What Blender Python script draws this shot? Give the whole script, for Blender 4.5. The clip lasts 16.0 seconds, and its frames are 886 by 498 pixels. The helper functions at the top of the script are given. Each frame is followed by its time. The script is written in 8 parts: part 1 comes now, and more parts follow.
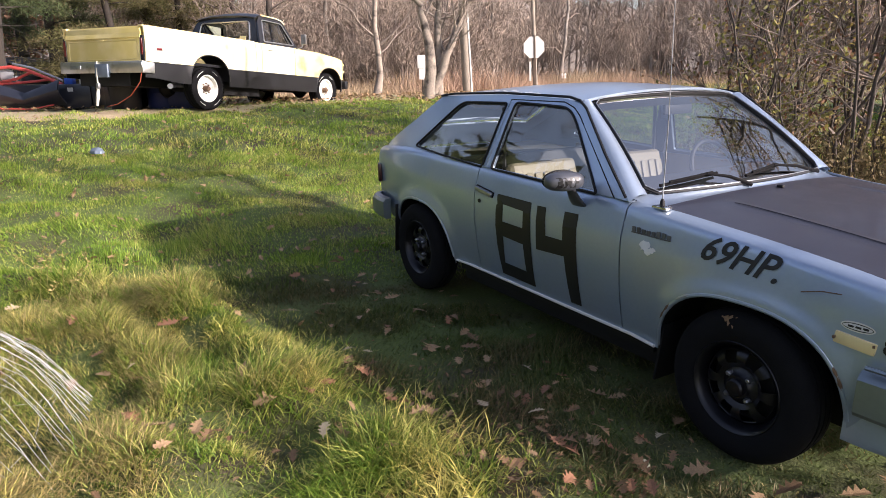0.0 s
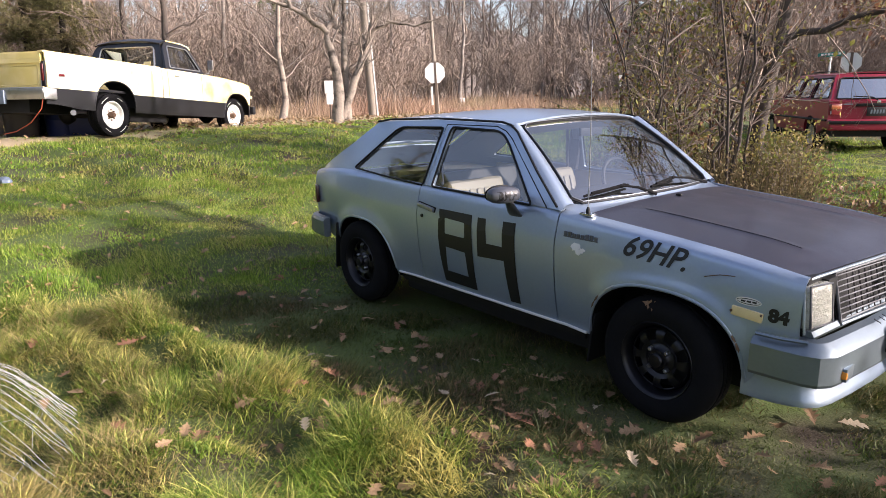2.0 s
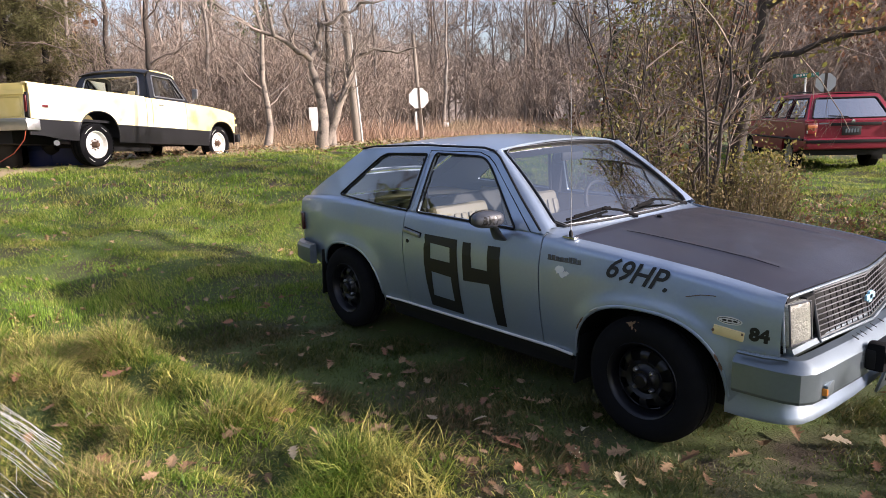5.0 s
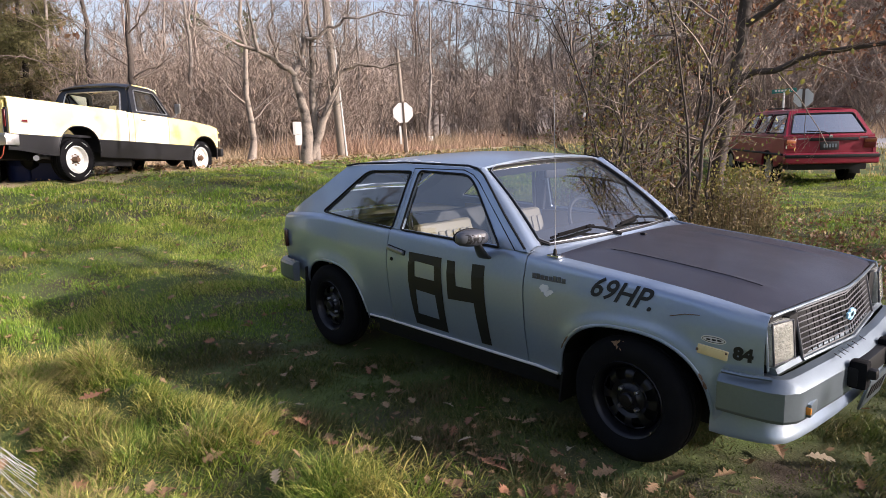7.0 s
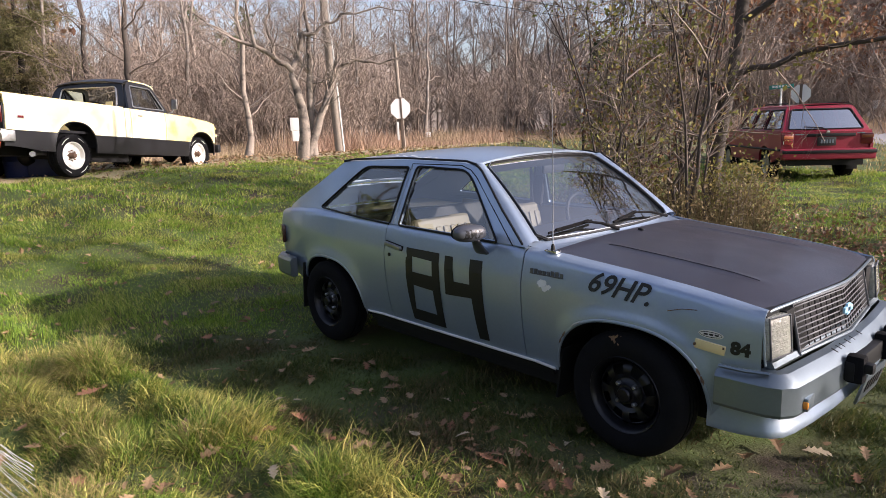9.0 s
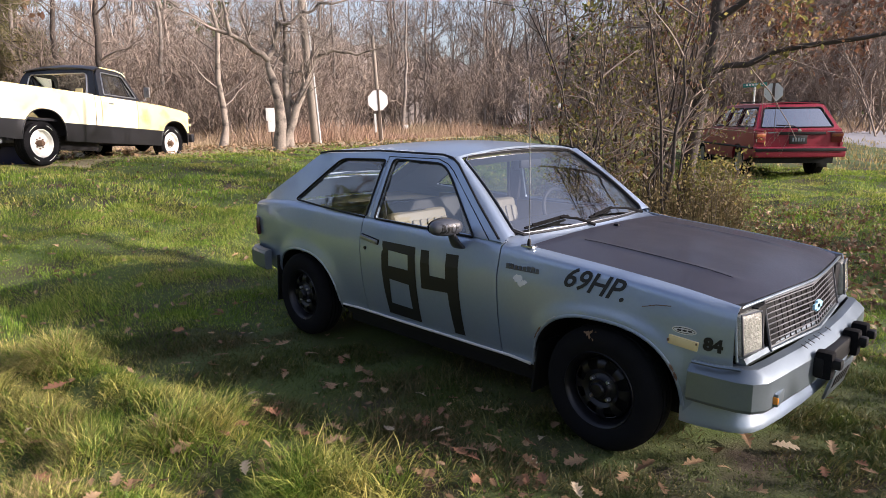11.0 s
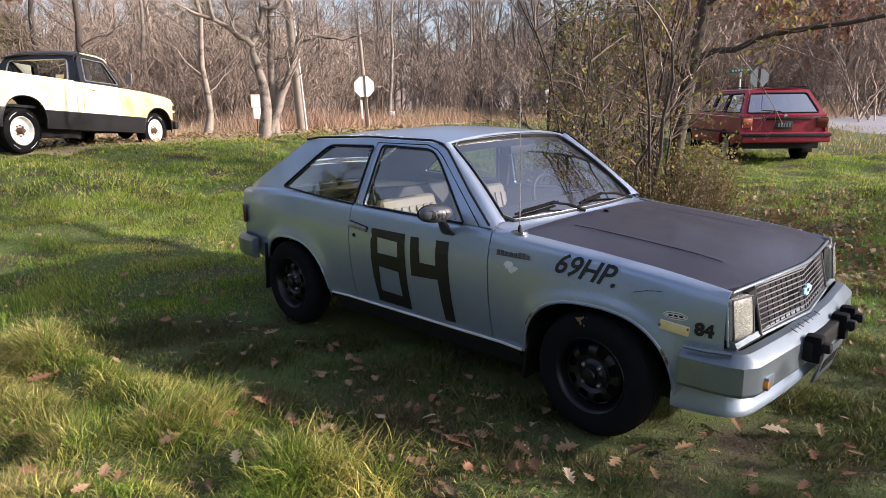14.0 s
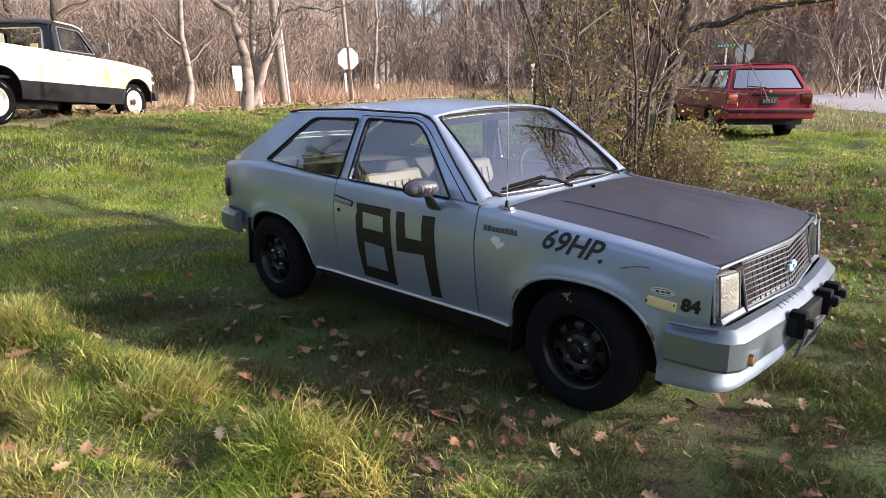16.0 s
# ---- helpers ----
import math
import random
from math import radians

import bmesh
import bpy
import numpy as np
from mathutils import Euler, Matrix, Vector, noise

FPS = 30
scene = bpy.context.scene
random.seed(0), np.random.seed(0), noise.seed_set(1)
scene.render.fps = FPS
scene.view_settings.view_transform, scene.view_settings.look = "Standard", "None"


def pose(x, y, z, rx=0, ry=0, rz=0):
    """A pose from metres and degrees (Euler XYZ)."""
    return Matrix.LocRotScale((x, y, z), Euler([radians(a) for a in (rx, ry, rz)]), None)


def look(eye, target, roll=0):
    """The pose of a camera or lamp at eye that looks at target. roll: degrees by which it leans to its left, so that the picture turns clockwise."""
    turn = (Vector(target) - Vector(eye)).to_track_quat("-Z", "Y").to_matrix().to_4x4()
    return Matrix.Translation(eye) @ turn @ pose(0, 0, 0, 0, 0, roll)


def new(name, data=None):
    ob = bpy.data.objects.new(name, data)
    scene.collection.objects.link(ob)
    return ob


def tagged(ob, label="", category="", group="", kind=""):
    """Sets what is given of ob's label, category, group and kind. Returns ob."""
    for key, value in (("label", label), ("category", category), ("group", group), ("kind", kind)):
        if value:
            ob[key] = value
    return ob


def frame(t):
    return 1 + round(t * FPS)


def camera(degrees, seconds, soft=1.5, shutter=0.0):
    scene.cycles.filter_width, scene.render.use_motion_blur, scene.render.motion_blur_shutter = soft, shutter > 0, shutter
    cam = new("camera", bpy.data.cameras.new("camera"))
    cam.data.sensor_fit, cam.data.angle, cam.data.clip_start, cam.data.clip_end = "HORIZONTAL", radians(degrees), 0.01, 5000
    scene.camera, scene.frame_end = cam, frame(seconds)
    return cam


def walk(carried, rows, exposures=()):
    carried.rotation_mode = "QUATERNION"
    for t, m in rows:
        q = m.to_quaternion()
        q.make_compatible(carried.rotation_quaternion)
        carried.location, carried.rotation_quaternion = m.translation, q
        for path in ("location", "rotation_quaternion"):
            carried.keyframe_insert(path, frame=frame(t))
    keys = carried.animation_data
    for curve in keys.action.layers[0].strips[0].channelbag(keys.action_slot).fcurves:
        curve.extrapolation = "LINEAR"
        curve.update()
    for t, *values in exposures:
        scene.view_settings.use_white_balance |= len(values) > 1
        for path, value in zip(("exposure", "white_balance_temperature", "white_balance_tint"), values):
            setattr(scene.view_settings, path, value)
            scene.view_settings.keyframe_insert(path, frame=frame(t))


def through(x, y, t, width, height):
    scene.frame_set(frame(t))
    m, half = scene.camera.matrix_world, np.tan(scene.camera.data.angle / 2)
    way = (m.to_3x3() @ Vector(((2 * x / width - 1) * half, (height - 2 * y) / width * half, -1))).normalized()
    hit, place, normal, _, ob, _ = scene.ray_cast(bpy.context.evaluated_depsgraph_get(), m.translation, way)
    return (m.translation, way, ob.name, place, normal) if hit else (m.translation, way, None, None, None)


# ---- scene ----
cam = camera(67.78, 16.0, soft=0.65)
PATH = [
    (0, 2.511, -2.805, 1.445, 74.78, 0.77, 58.64),
    (0.5, 2.574, -2.889, 1.485, 77.36, 0.20, 56.54),
    (1, 2.599, -3.129, 1.434, 75.16, 0.62, 54.58),
    (1.5, 2.625, -3.226, 1.444, 75.47, 0.49, 51.59),
    (2, 2.669, -3.220, 1.475, 76.61, 0.86, 49.88),
    (2.5, 2.676, -3.249, 1.448, 76.45, 0.33, 49.47),
    (3, 2.676, -3.228, 1.469, 75.85, 1.10, 48.68),
    (3.5, 2.678, -3.243, 1.479, 77.30, 0.69, 48.16),
    (4, 2.690, -3.239, 1.495, 78.08, 1.28, 49.43),
    (4.2, 2.695, -3.240, 1.490, 78.55, 1.01, 48.97),
    (6.3, 2.688, -3.218, 1.502, 78.49, 2.46, 48.15),
    (6.5, 2.686, -3.218, 1.506, 79.45, 2.17, 47.44),
    (7, 2.682, -3.217, 1.515, 79.70, 1.56, 47.20),
    (7.5, 2.673, -3.219, 1.510, 79.34, 1.35, 46.51),
    (8, 2.681, -3.220, 1.517, 79.17, 2.04, 47.16),
    (8.5, 2.679, -3.219, 1.509, 79.00, 1.59, 47.53),
    (9, 2.681, -3.217, 1.511, 79.36, 1.57, 46.99),
    (11.3, 2.662, -3.201, 1.513, 78.68, 0.66, 45.04),
    (11.5, 2.654, -3.206, 1.514, 78.62, 1.55, 46.23),
    (12, 2.624, -3.231, 1.514, 78.44, 1.93, 52.30),
    (12.5, 2.612, -3.261, 1.514, 79.13, 2.03, 60.91),
    (13, 2.615, -3.241, 1.511, 79.60, 1.42, 58.39),
    (13.5, 2.638, -3.211, 1.508, 79.22, 0.88, 49.89),
    (14, 2.642, -3.194, 1.506, 77.58, 0.82, 43.95),
    (14.5, 2.638, -3.188, 1.509, 76.98, 1.10, 43.80),
    (15, 2.636, -3.184, 1.504, 76.71, 0.38, 43.50),
    (15.5, 2.625, -3.185, 1.496, 75.49, 0.45, 43.34),
    (16, 2.613, -3.177, 1.500, 75.39, 0.37, 42.67),
]
walk(cam, [(t, pose(*r)) for t, *r in PATH], [(0, 0.87, 6450, 22), (1, 0.70, 6450, 22), (1.5, 1.02, 6450, 22), (2, 0.95, 6450, 22), (4, 0.82, 6450, 22), (7, 0.64, 6450, 22), (11.5, 0.66, 6450, 22), (12.8, 0.52, 6450, 22), (13.5, 0.56, 6450, 22), (14, 0.72, 6450, 22), (15, 0.85, 6450, 22), (16, 1.0, 6450, 22)])

# ---- light ----
SUN_EL, SUN_AZ = radians(21.0), radians(32.5)   # height, and turn from +x towards +y
world = bpy.data.worlds.new("sky")
scene.world = world
world.use_nodes = True
wn = world.node_tree.nodes
sky = wn.new("ShaderNodeTexSky")
sky.sky_type = "NISHITA"
sky.sun_disc = False
sky.sun_elevation = SUN_EL
sky.sun_rotation = radians(90) - SUN_AZ
sky.air_density, sky.dust_density, sky.ozone_density = 1.0, 2.6, 1.6
wn["Background"].inputs["Strength"].default_value = 0.15
haze = wn.new("ShaderNodeHueSaturation")
haze.inputs["Saturation"].default_value = 0.78
world.node_tree.links.new(sky.outputs[0], haze.inputs["Color"])
world.node_tree.links.new(haze.outputs[0], wn["Background"].inputs["Color"])
sun = new("sun", bpy.data.lights.new("sun", "SUN"))
sun.data.energy, sun.data.angle, sun.data.color = 5.0, radians(0.55), (1.0, 0.93, 0.82)
sun.matrix_world = look((40 * math.cos(SUN_AZ), 40 * math.sin(SUN_AZ), 40 * math.tan(SUN_EL)), (0, 0, 0))


# ---- small tools ----
def smooth(a, b, x):
    t = np.clip((x - a) / (b - a), 0, 1)
    return t * t * (3 - 2 * t)


def soft_noise(x, y, seed, lo, hi, n=16):
    rng = np.random.default_rng(seed)
    out = np.zeros_like(x)
    for k in range(n):
        w = rng.uniform(lo, hi)
        a, b = rng.uniform(0, 6.28, 2)
        out += np.sin(w * (x * math.cos(a) + y * math.sin(a)) + b)
    return out / math.sqrt(n / 2)


def ground_z(x, y):
    """The lawn: level round the car, rising to the drive and a little towards the viewer."""
    f = 0.85 * smooth(-1, -10, x)
    down = np.maximum(0, -y - 0.8)
    g = 0.3 * smooth(2, 14, y) + 0.065 * down * np.exp(-((down / 6) ** 2))
    return f + (1 - f / 0.85) * g - 0.24 * smooth(-9.5, -21, x)


def mesh_of(verts, faces, mat=None, flat=False):
    me = bpy.data.meshes.new("mesh")
    me.from_pydata([tuple(map(float, v)) for v in verts], [], [tuple(map(int, f)) for f in faces])
    if not flat:
        me.polygons.foreach_set("use_smooth", [True] * len(me.polygons))
    me.update()
    if mat:
        for m in (mat if isinstance(mat, (list, tuple)) else [mat]):
            me.materials.append(m)
    return me


def part(name, bm, material, parent=None, label="", flat=False, sharp=35):
    """Links a bmesh, or (vertices, faces), as one mesh object under a thing or a part."""
    if isinstance(bm, tuple):
        me = mesh_of(*bm, material, flat)
    else:
        me = bpy.data.meshes.new("mesh")
        bm.to_mesh(me)
        bm.free()
        me.materials.append(material)
        if not flat:
            me.polygons.foreach_set("use_smooth", [True] * len(me.polygons))
    if not flat and sharp:
        me.set_sharp_from_angle(angle=radians(sharp))
    ob = new(name, me)
    if parent:
        ob.parent = parent
    if label:
        ob["label"] = label
    return ob


def thing(name, label, category, m=None, group="", kind=""):
    ob = new(name)
    ob.empty_display_size = 0.1
    if m is not None:
        ob.matrix_basis = m
    return tagged(ob, label, category, group, kind)


def box(sx, sy, sz, at=(0, 0, 0), bevel=0.0, rot=None, bm=None, seg=2):
    """A bevelled block, sizes in metres, centred at a place."""
    b = bm or bmesh.new()
    m = Matrix.Translation(at) @ (rot.to_4x4() if rot else Matrix.Identity(4)) @ Matrix.Diagonal((sx, sy, sz, 1))
    got = bmesh.ops.create_cube(b, size=1, matrix=m)
    if bevel:
        edges = list({e for v in got["verts"] for e in v.link_edges})
        bmesh.ops.bevel(b, geom=edges, offset=bevel, segments=seg, affect="EDGES", profile=0.6)
    return b


def tube(points, radii, sides=8, closed=False, cap=True):
    """Vertices and faces of a tapered tube along points."""
    pts = [Vector(p) for p in points]
    n = len(pts)
    if not isinstance(radii, (list, tuple)):
        radii = [radii] * n
    verts, faces = [], []
    up = Vector((0, 0, 1))
    for i, p in enumerate(pts):
        a = pts[(i - 1) % n] if (closed or i) else p
        b = pts[(i + 1) % n] if (closed or i < n - 1) else p
        d = (b - a).normalized()
        if abs(d.dot(up)) > 0.95:
            up = Vector((1, 0, 0)) if abs(d.x) < 0.9 else Vector((0, 1, 0))
        u = d.cross(up).normalized()
        w = u.cross(d)
        up = w
        for k in range(sides):
            ang = 2 * math.pi * k / sides
            verts.append(p + (u * math.cos(ang) + w * math.sin(ang)) * radii[i])
    for i in range(n if closed else n - 1):
        j = (i + 1) % n
        for k in range(sides):
            l = (k + 1) % sides
            faces.append((i * sides + k, i * sides + l, j * sides + l, j * sides + k))
    if cap and not closed:
        faces.append(tuple(range(sides))[::-1])
        faces.append(tuple((n - 1) * sides + k for k in range(sides)))
    return verts, faces


def lathe(profile, sides=40, axis="y"):
    """A turned shape: profile of (radius, along) pairs, round the axis."""
    verts, faces = [], []
    for r, h in profile:
        for k in range(sides):
            a = 2 * math.pi * k / sides
            c, s = r * math.cos(a), r * math.sin(a)
            verts.append({"y": (c, h, s), "x": (h, c, s), "z": (c, s, h)}[axis])
    for i in range(len(profile) - 1):
        for k in range(sides):
            l = (k + 1) % sides
            faces.append((i * sides + k, i * sides + l, (i + 1) * sides + l, (i + 1) * sides + k))
    return verts, faces


def join(*pieces):
    verts, faces = [], []
    for v, f in pieces:
        n = len(verts)
        verts += list(v)
        faces += [tuple(i + n for i in g) for g in f]
    return verts, faces


def mirror_y(piece):
    v, f = piece
    return [(p[0], -p[1], p[2]) for p in v], [tuple(reversed(g)) for g in f]


def moved(piece, m):
    return [m @ Vector(p) for p in piece[0]], piece[1]


# ---- materials ----
def material(name, colour, rough=0.6, metal=0.0, vary=0.0, scale=8.0, fine=0.0, fine_scale=120.0, bump=0.0, coat=0.0,
             second=None, mix_scale=1.5, mix_low=0.45, mix_high=0.6, island=0.0, sheen=0.0, spec=0.5, through=0.0, rough_vary=0.0):
    """A surface of one colour with broad and fine variation, a second colour in patches and relief."""
    m = bpy.data.materials.new(name)
    m.use_nodes = True
    nt = m.node_tree
    nd, ln = nt.nodes, nt.links
    bs = nd["Principled BSDF"]
    co = nd.new("ShaderNodeTexCoord").outputs["Object"]

    def noise_at(sc, detail=4):
        t = nd.new("ShaderNodeTexNoise")
        t.inputs["Scale"].default_value, t.inputs["Detail"].default_value = sc, detail
        ln.new(co, t.inputs["Vector"])
        return t.outputs["Fac"]

    def scaled(value, amount):
        """1 + amount * (value - 0.5) * 2"""
        n = nd.new("ShaderNodeMath")
        n.operation = "MULTIPLY_ADD"
        n.inputs[1].default_value, n.inputs[2].default_value = 2 * amount, 1 - amount
        ln.new(value, n.inputs[0])
        return n.outputs[0]

    rgb = nd.new("ShaderNodeRGB")
    rgb.outputs[0].default_value = (*colour, 1)
    now = rgb.outputs[0]
    if second:
        ramp = nd.new("ShaderNodeMapRange")
        ramp.inputs["From Min"].default_value, ramp.inputs["From Max"].default_value = mix_low, mix_high
        ln.new(noise_at(mix_scale, 6), ramp.inputs["Value"])
        mx = nd.new("ShaderNodeMix")
        mx.data_type = "RGBA"
        ln.new(ramp.outputs[0], mx.inputs["Factor"])
        ln.new(now, mx.inputs[6])
        mx.inputs[7].default_value = (*second, 1)
        now = mx.outputs[2]
    factors = []
    if vary:
        factors.append(scaled(noise_at(scale), vary))
    if fine:
        factors.append(scaled(noise_at(fine_scale, 2), fine))
    if island:
        factors.append(scaled(nd.new("ShaderNodeNewGeometry").outputs["Random Per Island"], island))
    for f in factors:
        v = nd.new("ShaderNodeVectorMath")
        v.operation = "SCALE"
        ln.new(now, v.inputs[0])
        ln.new(f, v.inputs["Scale"])
        now = v.outputs[0]
    ln.new(now, bs.inputs["Base Color"])
    bs.inputs["Roughness"].default_value = rough
    if rough_vary:
        r = nd.new("ShaderNodeMapRange")
        r.inputs["To Min"].default_value, r.inputs["To Max"].default_value = rough - rough_vary, rough + rough_vary
        ln.new(noise_at(scale * 2, 5), r.inputs["Value"])
        ln.new(r.outputs[0], bs.inputs["Roughness"])
    bs.inputs["Metallic"].default_value = metal
    bs.inputs["Specular IOR Level"].default_value = spec
    bs.inputs["Coat Weight"].default_value = coat
    bs.inputs["Coat Roughness"].default_value = 0.08
    if through:
        tr = nd.new("ShaderNodeBsdfTranslucent")
        ln.new(now, tr.inputs["Color"])
        mixs = nd.new("ShaderNodeMixShader")
        mixs.inputs[0].default_value = through
        ln.new(bs.outputs[0], mixs.inputs[1])
        ln.new(tr.outputs[0], mixs.inputs[2])
        ln.new(mixs.outputs[0], nd["Material Output"].inputs["Surface"])
    if bump:
        b = nd.new("ShaderNodeBump")
        b.inputs["Strength"].default_value = bump
        b.inputs["Distance"].default_value = 0.01
        ln.new(noise_at(fine_scale, 3), b.inputs["Height"])
        ln.new(b.outputs[0], bs.inputs["Normal"])
    return m


PAINT = material("faded_blue_paint", (0.315, 0.395, 0.525), 0.34, 0.58, vary=0.10, scale=1.2, fine=0.05, fine_scale=60, coat=0.55,
                 second=(0.345, 0.415, 0.500), mix_scale=2.2, rough_vary=0.08)
HOODBLACK = material("matt_black_hood", (0.030, 0.029, 0.042), 0.36, 0.0, vary=0.25, scale=3, fine=0.15, fine_scale=300, bump=0.08, rough_vary=0.1, coat=0.2)
DECAL = material("black_vinyl", (0.010, 0.010, 0.011), 0.45, vary=0.2, scale=6)
RUBBER = material("tyre_rubber", (0.008, 0.008, 0.009), 0.92, vary=0.3, scale=14, fine=0.3, fine_scale=200, bump=0.2, spec=0.12)
BLACKTRIM = material("black_trim", (0.010, 0.010, 0.011), 0.55, vary=0.2, scale=9, spec=0.25)
CHROME = material("chrome", (0.62, 0.63, 0.65), 0.18, 1.0, vary=0.1, scale=9, rough_vary=0.08)
# yellow lightened towards cream for the sun on the truck's side
YELLOW = material("yellow_paint", (0.84, 0.69, 0.32), 0.45, 0.0, vary=0.06, scale=2, coat=0.2, second=(0.87, 0.80, 0.58), mix_scale=0.9)
TRUCKBLACK = material("truck_black_paint", (0.012, 0.012, 0.015), 0.4, vary=0.3, scale=3, coat=0.2)
RED = material("red_paint", (0.23, 0.006, 0.024), 0.42, 0.0, vary=0.12, scale=2, coat=0.2)
BARK = material("grey_bark", (0.20, 0.17, 0.145), 0.9, vary=0.35, scale=3, fine=0.4, fine_scale=28, bump=0.8, second=(0.28, 0.25, 0.22), mix_scale=4)
LAWN = material("lawn", (0.075, 0.110, 0.024), 0.95, vary=0.3, scale=0.9, fine=0.6, fine_scale=90, bump=0.9,
                second=(0.050, 0.037, 0.022), mix_scale=1.6, mix_low=0.42, mix_high=0.66)


# ---- ground ----
def axis_steps(lo, hi, step, reach):
    a = list(np.arange(lo, hi + 1e-6, step))
    s, left, right = step, [lo], [hi]
    while right[-1] < reach:
        s *= 1.22
        left.append(left[-1] - s)
        right.append(right[-1] + s)
    return np.array(left[:0:-1] + a + right[1:])


def lawn_lump(X, Y):
    """Small unevenness of the lawn."""
    near = np.exp(-((np.hypot(X, Y) / 30) ** 4))
    rng = np.random.default_rng(3)
    lump = np.zeros_like(X)
    for k in range(26):
        w = rng.uniform(1.2, 9)
        a, b = rng.uniform(0, 6.28, 2)
        lump += 0.015 / math.sqrt(w) * np.sin(w * (X * math.cos(a) + Y * math.sin(a)) + b)
    car = np.exp(-(((X / 2.6) ** 2 + ((Y) / 1.3) ** 2)) ** 2)
    fore = smooth(-1.45, -2.1, Y - 0.16 * X) * np.exp(-((np.hypot(X - 0.5, Y + 2.2) / 4.5) ** 4))
    tussock = 0.042 * np.clip(soft_noise(X, Y, 15, 5, 15), -0.9, 1.6) * fore
    return lump * near * (1 - 0.8 * car) - 0.015 * near + tussock + 0.042 * np.exp(-(((X / 2.9) ** 2 + (Y / 1.7) ** 2) ** 2))


def build_ground():
    xs, ys = axis_steps(-14, 6, 0.1, 900), axis_steps(-6, 14, 0.1, 900)
    X, Y = np.meshgrid(xs, ys)
    Z = ground_z(X, Y)
    Z = Z + lawn_lump(X, Y)
    ny, nx = X.shape
    idx = np.arange(nx * ny).reshape(ny, nx)
    faces = np.stack([idx[:-1, :-1], idx[:-1, 1:], idx[1:, 1:], idx[1:, :-1]], -1).reshape(-1, 4)
    me = bpy.data.meshes.new("ground")
    me.vertices.add(nx * ny)
    me.vertices.foreach_set("co", np.stack([X, Y, Z], -1).ravel())
    me.loops.add(faces.size)
    me.loops.foreach_set("vertex_index", faces.ravel())
    me.polygons.add(len(faces))
    me.polygons.foreach_set("loop_start", np.arange(0, faces.size, 4))
    me.polygons.foreach_set("use_smooth", np.ones(len(faces), bool))
    me.update()
    me.validate()
    me.materials.append(LAWN)
    return tagged(new("ground", me), "autumn lawn of green and straw-coloured grass, rising to a drive", "ground", kind="structure")


build_ground()


# ---- the small hatchback ----
def lerp(x, xs, vs):
    return float(np.interp(x, xs, vs))


def curve(x, xs, vs):
    """A soft curve through a few stations: linear, averaged over a short span."""
    return sum(lerp(x + d, xs, vs) * w for d, w in ((-0.12, 0.2), (-0.06, 0.2), (0, 0.2), (0.06, 0.2), (0.12, 0.2)))


def half_width(x):
    return curve(x, (-1.95, -1.85, -1.6, -1.2, -0.5, 0.6, 1.2, 1.55, 1.72, 1.85), (0.66, 0.695, 0.745, 0.776, 0.786, 0.786, 0.778, 0.757, 0.728, 0.69))


def shoulder_z(x):
    return curve(x, (-1.95, -1.75, -1.5, -1.2, -0.5, 0.5, 0.72, 1.2, 1.55, 1.8), (0.885, 0.915, 0.932, 0.935, 0.918, 0.900, 0.876, 0.838, 0.802, 0.758))


def inner_y(x):
    return curve(x, (-1.95, -1.3, -0.5, 0.52, 0.72, 1.7), (0.60, 0.70, 0.735, 0.735, 0.665, 0.672))


ARCH_F, ARCH_R = 1.190, -1.135


def crease_z(x):
    return curve(x, (-1.95, -1.5, -0.9, 0.0, 0.8, 1.3, 1.8), (0.818, 0.805, 0.775, 0.760, 0.740, 0.715, 0.690))


def flare(x, z):
    """How far the sheet metal swells out round the wheel openings."""
    out = 0.0
    for cx in (ARCH_F, ARCH_R):
        if abs(x - cx) < 0.62:
            rho = ((abs(x - cx) / 0.372) ** 2.5 + (max(0.0, z - 0.30) / 0.345) ** 2.5) ** 0.4 - 1
            out += 0.021 * math.exp(-((max(0.0, rho) * 0.36 / 0.052) ** 2))
    return out


def side_y(x, z):
    """Half-width of the body: a soft crease along the flank, leaning in above it and tucking under below."""
    w, zs, zc = half_width(x), shoulder_z(x), crease_z(x)
    u = z - zc
    soft = 0.5 * (u + math.sqrt(u * u + 0.018 ** 2))
    w -= 0.20 * soft + 0.35 * soft * soft
    if u < 0:
        w -= 0.058 * min(1.3, -u / 0.44) ** 2.2
    return w + flare(x, z)


def arch(x, cx, hw=0.372, top=0.645, base=0.30):
    d = abs(x - cx) / hw
    return base + (top - base) * (1 - d ** 2.5) ** (1 / 2.5) if d < 1 else None


